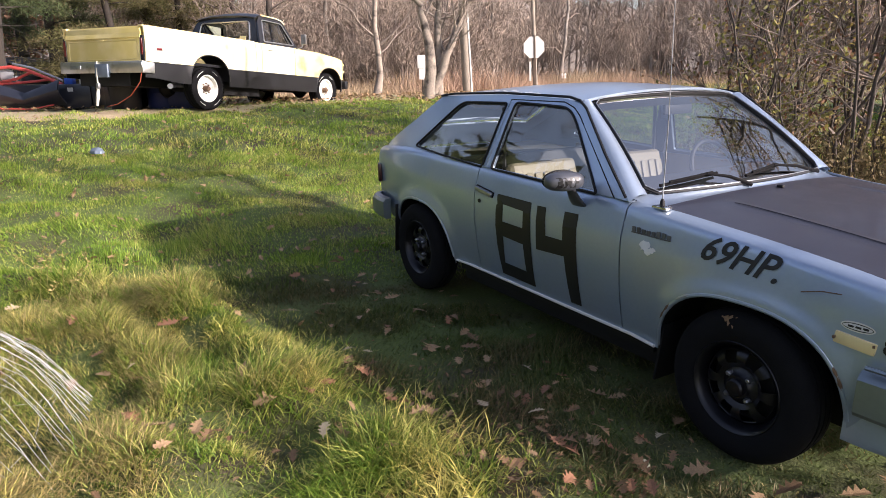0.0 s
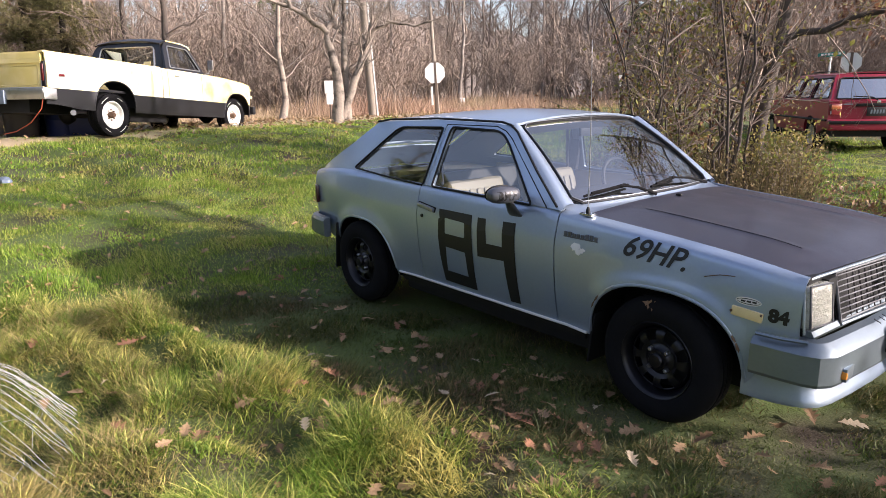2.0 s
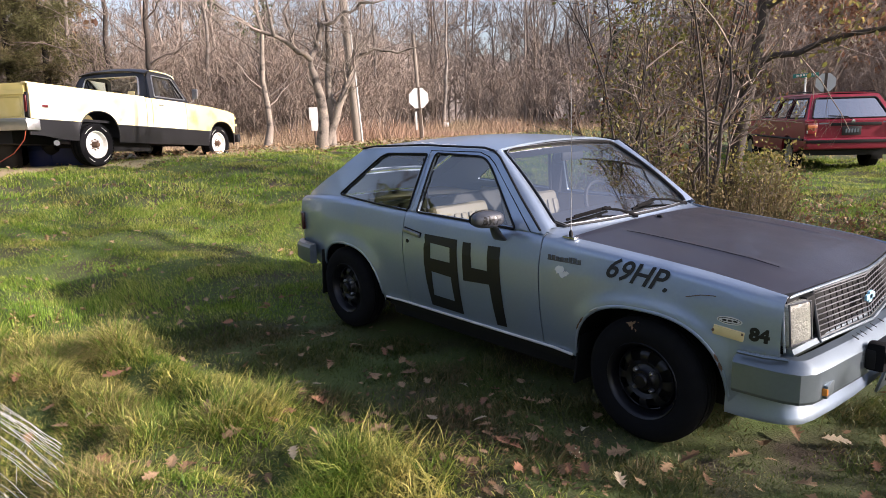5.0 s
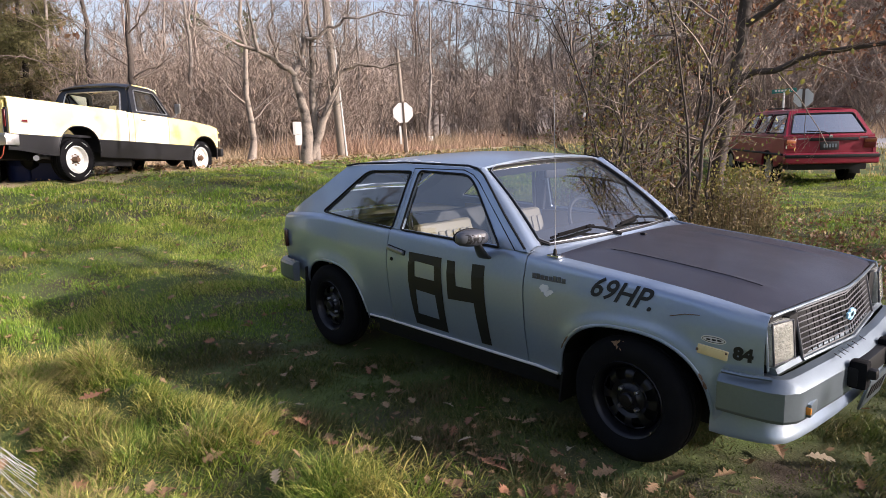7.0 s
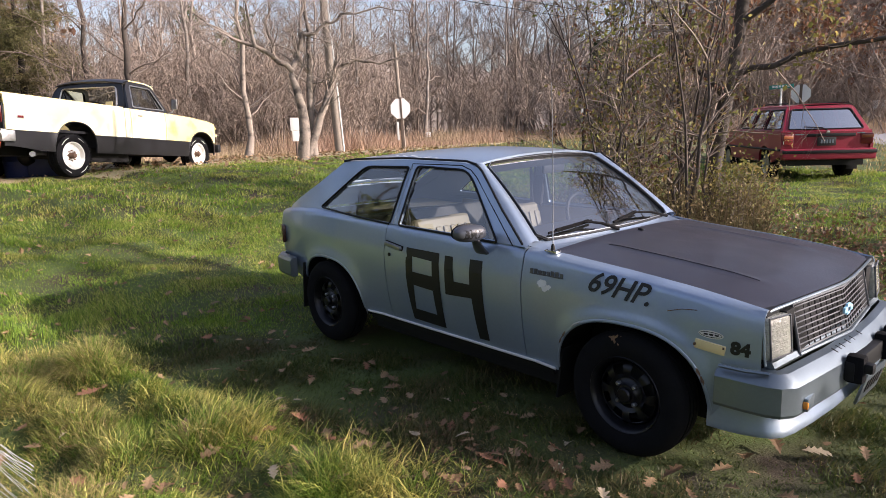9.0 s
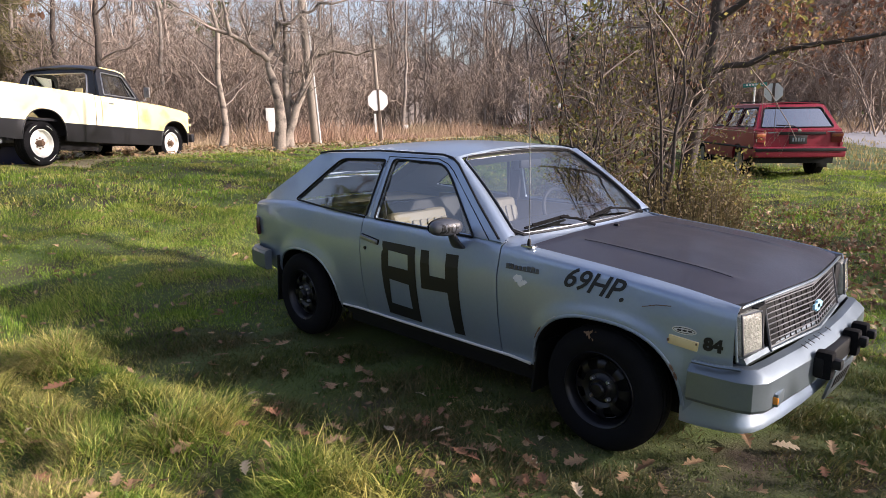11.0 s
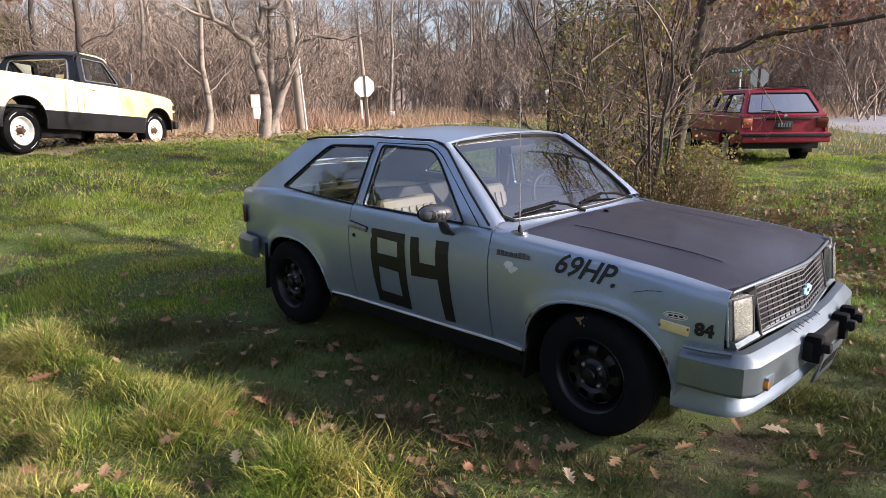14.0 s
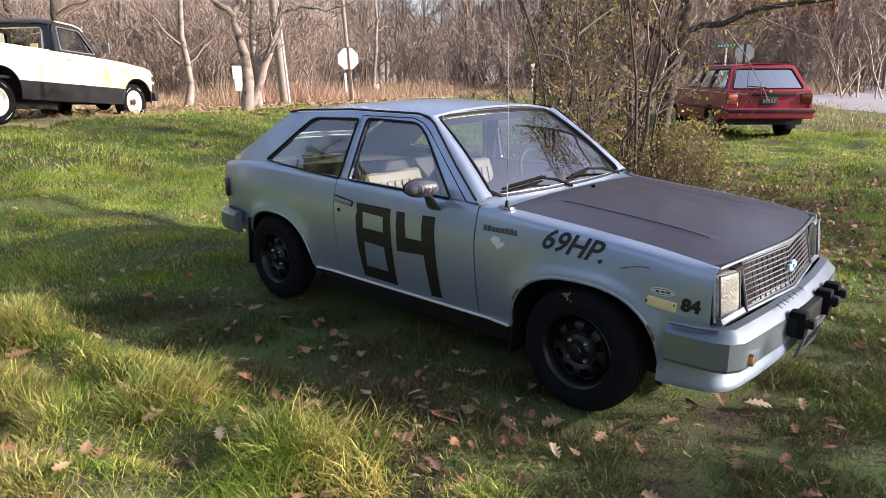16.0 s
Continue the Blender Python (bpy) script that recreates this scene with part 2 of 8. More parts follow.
def skin(x0, x1, n, base, arch_x=None, rows=20):
    """A body side between two stations, from its lower edge over the shoulder to the inner edge (right-hand side)."""
    xs = list(np.linspace(x0, x1, n))
    if arch_x is not None:
        inside = [arch_x + 0.372 * s * (1 - (1 - k / 16) ** 2) for s in (-1, 1) for k in range(17)]
        xs = sorted(set([x for x in xs if abs(x - arch_x) > 0.377] + [round(x, 5) for x in inside if x0 < x < x1]))
    cols = []
    for x in xs:
        lows = [base(x)]
        if arch_x is not None:
            a = arch(x, arch_x)
            if abs(abs(x - arch_x) - 0.372) < 1e-4:
                lows = [base(x), 0.30] if x < arch_x else [0.30, base(x)]
                lows = [min(lows[0], 9), lows[1]]
            elif a:
                lows = [a]
        for lo in lows:
            zs = shoulder_z(x)
            col = [(x, -side_y(x, lo + (zs - 0.015 - lo) * k / rows), lo + (zs - 0.015 - lo) * k / rows) for k in range(rows + 1)]
            y = -side_y(x, zs - 0.015)
            yi = -inner_y(x)
            col += [(x, y + 0.006, zs - 0.004), (x, y + 0.016, zs + 0.004), (x, y + (yi - y) * 0.6, zs + 0.012), (x, yi, zs + 0.016)]
            cols.append(col)
    m = len(cols[0])
    verts = [p for c in cols for p in c]
    faces = [(i * m + k, (i + 1) * m + k, (i + 1) * m + k + 1, i * m + k + 1) for i in range(len(cols) - 1) if cols[i + 1][0][0] - cols[i][0][0] > 1e-4 for k in range(m - 1)]
    return verts, faces


def thick(piece, t):
    """A sheet given a thickness inwards."""
    bm = bmesh.new()
    vs = [bm.verts.new(p) for p in piece[0]]
    for f in piece[1]:
        try:
            bm.faces.new([vs[i] for i in f])
        except ValueError:
            pass
    bmesh.ops.remove_doubles(bm, verts=bm.verts, dist=1e-5)
    bmesh.ops.recalc_face_normals(bm, faces=bm.faces)
    bmesh.ops.solidify(bm, geom=bm.faces[:], thickness=t)
    return bm


def both(name, piece, mat, parent, t=0.0, label="", sharp=35):
    out = []
    for side in (piece, mirror_y(piece)):
        out.append(part(name, thick(side, t) if t else side, mat, parent, label, sharp=sharp))
    return out


def house_y(z, x=0.0):
    """Half-width of the glasshouse at a height."""
    return 0.738 - lerp(x, (-1.92, -1.75, -1.55, -1.3, -0.9), (0.135, 0.085, 0.055, 0.03, 0.0)) - (z - 0.92) * 0.37 - 0.12 * max(0, z - 1.18) ** 1.2


def outline(pts, step=0.06):
    """Corners joined by short steps; each corner may carry a rounding radius."""
    n = len(pts)
    out = []
    for i in range(n):
        p, a, b = Vector(pts[i][:2]), Vector(pts[i - 1][:2]), Vector(pts[(i + 1) % n][:2])
        r = pts[i][2] if len(pts[i]) > 2 else 0
        if r:
            p0, p1 = p + (a - p).normalized() * r, p + (b - p).normalized() * r
            for k in range(6):
                t = k / 5
                out.append((1 - t) ** 2 * p0 + 2 * t * (1 - t) * p + t * t * p1)
        else:
            out.append(p)
    full = []
    for i, p in enumerate(out):
        q = out[(i + 1) % len(out)]
        k = max(1, int((q - p).length / step))
        full += [p.lerp(q, j / k) for j in range(k)]
    return full


def plate(outer, holes=(), y_of=None, off=0.0, t=0.0):
    """A sheet with holes, drawn in x and z, laid on the right-hand side at y_of(x, z) + off outwards."""
    bm = bmesh.new()
    for loop in (outer, *holes):
        vs = [bm.verts.new((p[0], 0, p[1])) for p in loop]
        for i in range(len(vs)):
            bm.edges.new((vs[i - 1], vs[i]))
    bmesh.ops.triangle_fill(bm, use_beauty=True, use_dissolve=False, edges=bm.edges[:], normal=(0, -1, 0))
    for v in bm.verts:
        v.co.y = -(y_of(v.co.x, v.co.z) + off)
    bm.normal_update()
    for f in bm.faces:
        if f.normal.y > 0:
            f.normal_flip()
    if t:
        bmesh.ops.solidify(bm, geom=bm.faces[:], thickness=t)
    verts = [v.co.copy() for v in bm.verts]
    bm.verts.index_update()
    faces = [tuple(v.index for v in f.verts) for f in bm.faces]
    bm.free()
    return verts, faces


def text_piece(text, size, shear=0.0, bold=0.0):
    """Flat lettering in the plane of x and z, its lower left corner at the origin."""
    cu = bpy.data.curves.new("lettering", "FONT")
    cu.body, cu.size, cu.shear, cu.offset = text, size, shear, bold
    cu.resolution_u = 3
    ob = bpy.data.objects.new("lettering", cu)
    scene.collection.objects.link(ob)
    bpy.context.view_layer.update()
    me = bpy.data.meshes.new_from_object(ob.evaluated_get(bpy.context.evaluated_depsgraph_get()))
    bm = bmesh.new()
    bm.from_mesh(me)
    bmesh.ops.subdivide_edges(bm, edges=[e for e in bm.edges if e.calc_length() > 0.05], cuts=1)
    verts = [(v.co.x, 0.0, v.co.y) for v in bm.verts]
    bm.verts.index_update()
    faces = [tuple(v.index for v in f.verts) for f in bm.faces]
    bm.free()
    bpy.data.objects.remove(ob)
    bpy.data.meshes.remove(me)
    return verts, faces


def on_side(piece, x, z, turn=0.0, y_of=None, off=0.003):
    """Lettering laid on the right-hand side, reading towards the front."""
    c, s = math.cos(radians(turn)), math.sin(radians(turn))
    out = []
    for p in piece[0]:
        px, pz = x + p[0] * c - p[2] * s, z + p[0] * s + p[2] * c
        out.append((px, -((y_of or side_y)(px, pz) + off), pz))
    return out, piece[1]


def glass(name, ior, tint):
    m = bpy.data.materials.new(name)
    m.use_nodes = True
    g = m.node_tree
    gl, tr, mx, fr = (g.nodes.new("ShaderNode" + k) for k in ("BsdfGlossy", "BsdfTransparent", "MixShader", "Fresnel"))
    gl.inputs["Roughness"].default_value = 0.02
    tr.inputs["Color"].default_value = (*tint, 1)
    fr.inputs["IOR"].default_value = ior
    g.links.new(fr.outputs[0], mx.inputs[0])
    g.links.new(tr.outputs[0], mx.inputs[1])
    g.links.new(gl.outputs[0], mx.inputs[2])
    g.links.new(mx.outputs[0], g.nodes["Material Output"].inputs["Surface"])
    return m


GLASS, WSGLASS = glass("car_glass", 2.2, (0.62, 0.66, 0.67)), glass("windscreen_glass", 5.2, (0.72, 0.76, 0.78))
FARGLASS, SKYGLASS = glass("thin_glass", 1.12, (0.80, 0.84, 0.82)), glass("sky_glass", 14.0, (0.35, 0.38, 0.40))

VINYL = material("cream_vinyl", (0.29, 0.255, 0.18), 0.5, vary=0.12, scale=4, fine=0.08, fine_scale=150, bump=0.15)
CABIN = material("dark_cabin_plastic", (0.035, 0.036, 0.04), 0.6, vary=0.2, scale=5, bump=0.1)
LENS = material("headlamp_lens", (0.32, 0.32, 0.28), 0.16, 0.0, vary=0.3, scale=45, coat=0.6, bump=0.8, fine_scale=70)
AMBER = material("faded_amber_lens", (0.72, 0.58, 0.30), 0.3, vary=0.15, scale=20, coat=0.3)
AMBER_DEEP = material("amber_lens", (0.75, 0.28, 0.05), 0.25, vary=0.1, scale=20, coat=0.4)
AMBERDULL = material("dull_amber_lens", (0.30, 0.085, 0.025), 0.3, vary=0.1, scale=20, coat=0.3)
TAIL = material("dark_tail_lens", (0.05, 0.012, 0.015), 0.25, vary=0.2, scale=20, coat=0.5)
SILVER = material("bumper_silver_blue", (0.19, 0.23, 0.265), 0.38, 0.7, vary=0.15, scale=4, fine=0.06, fine_scale=80, rough_vary=0.1, coat=0.2)
BAR = material("grille_bar_grey", (0.115, 0.12, 0.13), 0.5, 0.3, vary=0.3, scale=12, second=(0.09, 0.09, 0.10), mix_scale=14)
DULL_TRIM = material("dull_bright_trim", (0.30, 0.31, 0.33), 0.35, 0.8, vary=0.2, scale=12)
MIRRORGREY = material("dull_grey_shell", (0.095, 0.10, 0.115), 0.32, 0.4, vary=0.25, scale=18, coat=0.3)
SILLBRIGHT = material("bright_sill_metal", (0.72, 0.71, 0.68), 0.45, 0.35, vary=0.1, scale=10)
PEEL = material("peeled_white", (0.70, 0.71, 0.70), 0.6, vary=0.12, scale=30)
BOWTIE = material("pale_blue_emblem", (0.36, 0.66, 0.85), 0.4, vary=0.1, scale=30)
STEEL = material("black_steel_wheel", (0.006, 0.006, 0.009), 0.36, 0.2, vary=0.3, scale=18, rough_vary=0.12)
WORN = material("worn_bare_metal", (0.38, 0.39, 0.42), 0.35, 0.9, vary=0.3, scale=25)
RUST = material("rusty_edge", (0.13, 0.075, 0.045), 0.85, vary=0.4, scale=25, fine=0.3, fine_scale=90, bump=0.4)


def build_wheel(at, side, car, spare=False):
    """A black steel wheel with its tyre; side -1 faces the right-hand side."""
    w = thing("wheel", "", "")
    w.parent = car
    w.location = at
    if side > 0:
        w.rotation_euler = (0, 0, math.pi)
    # tyre: rounded section with tread grooves
    prof = [(0.165, -0.068), (0.180, -0.078), (0.215, -0.086), (0.250, -0.084), (0.272, -0.072), (0.281, -0.060), (0.2865, -0.050),
            (0.2865, -0.032), (0.278, -0.031), (0.278, -0.025), (0.2885, -0.024), (0.2885, -0.004), (0.279, -0.003), (0.279, 0.003), (0.2885, 0.004),
            (0.2885, 0.024), (0.278, 0.025), (0.278, 0.031), (0.2865, 0.032), (0.2865, 0.05), (0.272, 0.072), (0.25, 0.084), (0.19, 0.08), (0.165, 0.068)]
    part("tyre", lathe(prof, 56), RUBBER, w, "worn black rubber tyre", sharp=40)
    rim = [(0.172, -0.068), (0.178, -0.074), (0.174, -0.079), (0.166, -0.074), (0.160, -0.058), (0.152, -0.040), (0.146, -0.020), (0.143, 0.02)]
    part("rim", lathe(rim, 48), STEEL, w, sharp=40)
    # disc with six openings
    verts, faces = [], []
    rings = [(0.150, -0.020), (0.138, -0.040), (0.120, -0.052), (0.104, -0.056), (0.088, -0.052), (0.070, -0.040), (0.052, -0.046), (0.044, -0.064), (0.0, -0.066)]
    n = 72
    for r, y in rings:
        for k in range(n):
            a = 2 * math.pi * k / n
            verts.append((r * math.cos(a), y, r * math.sin(a)))
    for i in range(len(rings) - 1):
        for k in range(n):
            if i in (1, 2, 3) and (k % 9) in (2, 3, 4, 5, 6):
                continue
            l = (k + 1) % n
            faces.append((i * n + k, i * n + l, (i + 1) * n + l, (i + 1) * n + k))
    part("wheel_disc", thick((verts, faces), 0.004), STEEL, w, sharp=50)
    part("brake_drum", lathe([(0.135, 0.0), (0.135, 0.03), (0, 0.03), (0, -0.005), (0.12, -0.005), (0.135, 0.0)], 24), BLACKTRIM, w)
    part("hub_cap", lathe([(0.034, -0.060), (0.034, -0.078), (0.028, -0.086), (0.0, -0.088)], 20), STEEL, w)
    for k in range(4):
        a = radians(45 + 90 * k)
        part("wheel_nut", moved(lathe([(0.011, -0.04), (0.011, -0.062), (0.007, -0.067), (0, -0.067)], 6), Matrix.Translation((0.057 * math.cos(a), 0, 0.057 * math.sin(a)))), WORN, w)
    return w


def car_base(x):
    if x > 1.4:
        return 0.30 - 0.012 * smooth(1.4, 1.6, x)
    if x < -1.3:
        return 0.40 + 0.05 * smooth(-1.5, -1.85, x)
    return 0.325


def build_hatchback():
    car = thing("hatchback_car", "faded blue hatchback with matt black hood and taped black numbers", "car")
    P = lambda name, piece, mat, label="", **k: part(name, piece, mat, car, label, **k)
    # --- sides
    fenders = both("front_fender", skin(0.609, 1.742, 26, car_base, ARCH_F), PAINT, car, 0.008, "faded blue front fender with a chipped wheel arch")
    doors = both("door", skin(-0.486, 0.602, 26, car_base), PAINT, car, 0.008, "faded blue door with a taped black number")
    quarters = both("quarter_panel", skin(-1.90, -0.492, 30, car_base, ARCH_R), PAINT, car, 0.008, "faded blue rear quarter panel")
    for cx, fam in ((ARCH_F, fenders), (ARCH_R, quarters)):
        xs = [cx - 0.371 * math.cos(math.pi * k / 28) for k in range(29)]
        pts = [(x, -(side_y(x, arch(x, cx) or 0.3) - 0.004), (arch(x, cx) or 0.3)) for x in xs]
        lip = tube(pts, 0.009, 8)
        inner = [(p[0], -0.50, p[2] + 0.03) for p in pts]
        outer = [(p[0], p[1] + 0.012, p[2]) for p in pts]
        n = len(pts)
        well = (outer + inner, [(i, i + 1, n + i + 1, n + i) for i in range(n - 1)])
        for s, f in ((0, fam[0]), (1, fam[1])):
            part("arch_lip", mirror_y(lip) if s else lip, PAINT, f)
            part("wheel_well", mirror_y(well) if s else well, BLACKTRIM, f)
    # worn patches on the right-hand arch edges
    for x0, x1, cx, f, mt in ((0.83, 0.90, ARCH_F, fenders[0], RUST), (0.905, 0.99, ARCH_F, fenders[0], WORN), (1.50, 1.555, ARCH_F, fenders[0], RUST), (-1.26, -1.08, ARCH_R, quarters[0], WORN)):
        pts = [(x, -(side_y(x, arch(x, cx)) - 0.001), arch(x, cx) + 0.004) for x in np.linspace(x0, x1, 7)]
        part("worn_patch", tube(pts, [0.002, 0.005, 0.0075, 0.006, 0.008, 0.005, 0.002], 7), mt, f, "chipped and worn paint")
    # sill strips and underbody
    for s in (-1, 1):
        P("sill_strip", tube([(x, s * (side_y(x, 0.335) + 0.003), 0.330) for x in np.linspace(-0.735, 0.80, 12)], 0.0075, 8), SILLBRIGHT, "bright metal sill strip")
        # rocker coloured black for the shade below the sill strip
        P("rocker_panel", box(1.52, 0.06, 0.12, (0.03, s * 0.655, 0.27), 0.015), BLACKTRIM)
    # black blocks added to stop light and keep the wheel openings dark
    P("underbody", join(*[(lambda b: ([v.co.copy() for v in b.verts], [tuple(v.index for v in f.verts) for f in b.faces]))(box(*a)) for a in
                          ((3.3, 1.0, 0.22, (-0.1, 0, 0.30)), (1.0, 1.0, 0.40, (1.2, 0, 0.52)), (0.75, 1.0, 0.35, (-1.3, 0, 0.52)), (1.5, 1.40, 0.06, (0, 0, 0.30)))]), BLACKTRIM, flat=True)
    # --- hood, cowl
    def hood_x0(y):
        return 0.715 + 0.03 * (1 - (y / 0.66) ** 2)

    def hood_x1(y):
        return 1.795 - 0.075 * abs(y / 0.66) ** 1.5

    def hood_z(x, y):
        k = abs(y) / 0.66
        ridge = 0.007 * math.exp(-((abs(y) - 0.40) / 0.018) ** 2) * smooth(0.8, 0.95, x) * (1 - smooth(1.45, 1.7, x))
        nose = -0.022 * smooth(1.62, 1.80, x)
        return shoulder_z(x) + 0.014 + 0.032 * (1 - k ** 2.2) + ridge + nose * (1 - 0.3 * k)

    verts, faces = [], []
    ny, nx = 61, 24
    ys = np.linspace(-0.662, 0.662, ny)
    for i in range(nx):
        for y in ys:
            x = hood_x0(y) + (hood_x1(y) - hood_x0(y)) * i / (nx - 1)
            verts.append((x, y, hood_z(x, y)))
    faces = [(i * ny + k, (i + 1) * ny + k, (i + 1) * ny + k + 1, i * ny + k + 1) for i in range(nx - 1) for k in range(ny - 1)]
    hood = P("hood", thick((verts, [f[::-1] for f in faces]), 0.012), HOODBLACK, "hood brushed over in matt black paint", sharp=25)
    part("hood_lip", tube([(hood_x1(y) + 0.012, y, hood_z(hood_x1(y), y) - 0.006) for y in np.linspace(-0.668, 0.668, 25)], 0.007, 8), SILVER, hood, "dull metal front lip")
    # thin black line drawn for the shade along the near hood crease
    part("hood_crease_line", tube([(x, -0.405 - 0.0 * x, hood_z(x, -0.405) + 0.0005) for x in np.linspace(0.86, 1.60, 24)], 0.0011, 5), BLACKTRIM, hood)

    def ws_bottom(y):
        k = y / 0.635
        return Vector((0.600 + 0.105 * (1 - k * k), y, 0.921 + 0.012 * (1 - k * k)))

    def ws_top(y):
        k = y / 0.515
        return Vector((0.118 + 0.055 * (1 - k * k), y, 1.288 + 0.022 * (1 - k * k)))

    verts = []
    rows = 7
    ny = 33
    for i in range(rows):
        for k in range(ny):
            s = -1 + 2 * k / (ny - 1)
            a = ws_bottom(0.700 * s) + Vector((-0.02 * abs(s) ** 6, 0, 0.0))
            y = 0.672 * s
            b = Vector((hood_x0(y) - 0.006, y, hood_z(hood_x0(y), y) - 0.004))
            t = i / (rows - 1)
            p = a.lerp(b, t)
            p.z += -0.010 * math.sin(math.pi * t)
            verts.append(p)
    cowl = P("cowl_panel", thick((verts, [(i * ny + k, i * ny + k + 1, (i + 1) * ny + k + 1, (i + 1) * ny + k) for i in range(rows - 1) for k in range(ny - 1)]), 0.006), PAINT, "faded blue cowl panel below the windscreen")

    # --- windscreen
    def ws(s, t, out=0.0):
        a, b = ws_bottom(0.635 * s), ws_top(0.515 * s)
        p = a.lerp(b, t)
        nrm = Vector((0.61, 0.16 * s, 0.79)).normalized()
        return p + nrm * (0.018 * math.sin(math.pi * t) + out)

    def sheet(f, n, m):
        v = [f(-1 + 2 * k / (n - 1), i / (m - 1)) for i in range(m) for k in range(n)]
        return v, [(i * n + k, i * n + k + 1, (i + 1) * n + k + 1, (i + 1) * n + k) for i in range(m - 1) for k in range(n - 1)]

    P("windscreen", sheet(lambda s, t: ws(s * 0.985, 0.015 + 0.97 * t), 25, 11), WSGLASS, "raked windscreen reflecting bare branches").visible_shadow = False
    # added dark band, hides a bright sliver along the glass's upper edge
    P("header_band", sheet(lambda s, t: ws(s * 0.98, 0.90 + 0.10 * t, -0.02), 21, 3), CABIN, "dark band added behind the windscreen's upper edge")
    loop = [ws(s, 0, 0.004) for s in np.linspace(-0.93, 0.93, 21)] + [ws(1, t, 0.004) for t in np.linspace(0.06, 0.94, 9)] + \
           [ws(s, 1, 0.004) for s in np.linspace(0.93, -0.93, 17)] + [ws(-1, t, 0.004) for t in np.linspace(0.94, 0.06, 9)]
    P("windscreen_seal", tube(loop, 0.009, 6, closed=True), BLACKTRIM, "black rubber windscreen seal")
    P("windscreen_trim", tube([p + Vector((0.008, 0, 0.009)) for p in loop], 0.0022, 6, closed=True), DULL_TRIM)
    # painted windscreen pillars between the glass and the side frame
    for sgn in (-1, 1):
        skin_v = []
        for i in range(13):
            t = i / 12
            x, z = 0.607 + (0.140 - 0.607) * t, 0.900 + (1.286 - 0.900) * t
            a, b = Vector((x, sgn * (house_y(z, x) + 0.001), z)), ws(sgn, t, 0.002)
            for k in range(6):
                u = k / 5
                skin_v.append(a.lerp(b, u) + Vector((0.45, sgn * 0.55, 0.7)) * (0.022 * math.sin(math.pi * u)))
        P("windscreen_pillar", (skin_v, [(i * 6 + k, i * 6 + k + 1, (i + 1) * 6 + k + 1, (i + 1) * 6 + k) for i in range(12) for k in range(5)]), PAINT, sharp=60)
    # --- glasshouse sides
    hy = lambda x, z: house_y(z, x)
    door_hole = outline([(-0.395, 0.925, 0.02), (0.415, 0.908, 0.02), (0.135, 1.215, 0.06), (0.055, 1.262, 0.05), (-0.355, 1.272, 0.03)])
    quarter_hole = outline([(-1.312, 0.966, 0.035), (-0.480, 0.925, 0.02), (-0.430, 1.266, 0.02), (-0.86, 1.258, 0.06)])
    edge = [(0.60, 0.905), (0.175, 1.268, 0.05), (0.06, 1.300, 0.08), (-0.5, 1.308), (-1.14, 1.283, 0.03), (-1.42, 1.130), (-1.68, 1.008), (-1.82, 0.940, 0.04), (-1.885, 0.875), (-1.88, 0.85), (-1.3, 0.945), (-0.49, 0.925), (0.3, 0.912)]
    side = plate(outline(edge), (door_hole, quarter_hole), hy, 0.0, 0.02)
    both("pillar_frame", side, PAINT, car, 0, "faded blue roof pillars and window frames")
    for sgn in (-1, 1):
        for name, hole, lab in (("door_window", door_hole, "clear side window glass"), ("quarter_window", quarter_hole, "clear rear side window")):
            glass = plate(hole, (), hy, -0.010)
            seal = tube([(p[0], -(hy(*p) + 0.003), p[1]) for p in hole], 0.0065, 6, closed=True)
            g = P(name, glass if sgn < 0 else mirror_y(glass), GLASS if sgn < 0 else FARGLASS, lab)
            g.visible_shadow = False
            part("window_seal", seal if sgn < 0 else mirror_y(seal), BLACKTRIM, g)
        # drip rail along the roof and down the windscreen pillar; door's upper edge
        rail = [(0.585, 0.92), (0.40, 1.075), (0.19, 1.262), (0.13, 1.295), (0.05, 1.310), (-0.5, 1.318), (-1.0, 1.302), (-1.15, 1.285)]
        rail = [Vector((x, sgn * (hy(x, z) + 0.008), z)) for x, z in rail]
        P("drip_rail", tube(rail, 0.0068, 6), BLACKTRIM, "dark roof drip rail")
        gap = [(-0.492, 0.915), (-0.47, 1.0), (-0.405, 1.285), (0.02, 1.285), (0.10, 1.262), (0.16, 1.225), (0.52, 0.905)]
        P("door_gap", tube([Vector((x, sgn * (hy(x, z) + 0.0005), z)) for x, z in gap], 0.003, 5), BLACKTRIM)
        P("window_post", tube([Vector((x, sgn * (hy(x, z) - 0.004), z)) for x, z in ((-0.437, 0.925), (-0.392, 1.27))], 0.014, 6), PAINT)

    # --- roof and tailgate
    def roof(s, t):
        x = 0.118 + 0.055 * (1 - s * s) + (-1.15 - 0.118 - 0.01 * (1 - s * s)) * t
        z = 1.293 + 0.012 * math.sin(math.pi * t) - 0.012 * t
        return Vector((x, s * (hy(0, 1.30) - 0.002 - 0.01 * smooth(0.85, 1.0, t)), z + 0.062 * (1 - abs(s) ** 2.4) * (0.55 + 0.45 * math.sin(math.pi * min(1, 0.15 + t * 0.85)))))

    P("roof", thick(sheet(roof, 29, 17), 0.012), PAINT, "faded blue roof with peeling paint along its edge", sharp=50)

    def tail(s, t):
        x, z = lerp(t, (0, 0.3, 0.6, 0.85, 1), (-1.155, -1.40, -1.66, -1.82, -1.89)), lerp(t, (0, 0.3, 0.6, 0.85, 1), (1.285, 1.148, 1.022, 0.948, 0.870))
        w = lerp(t, (0, 0.6, 1), (0.572, 0.630, 0.618))
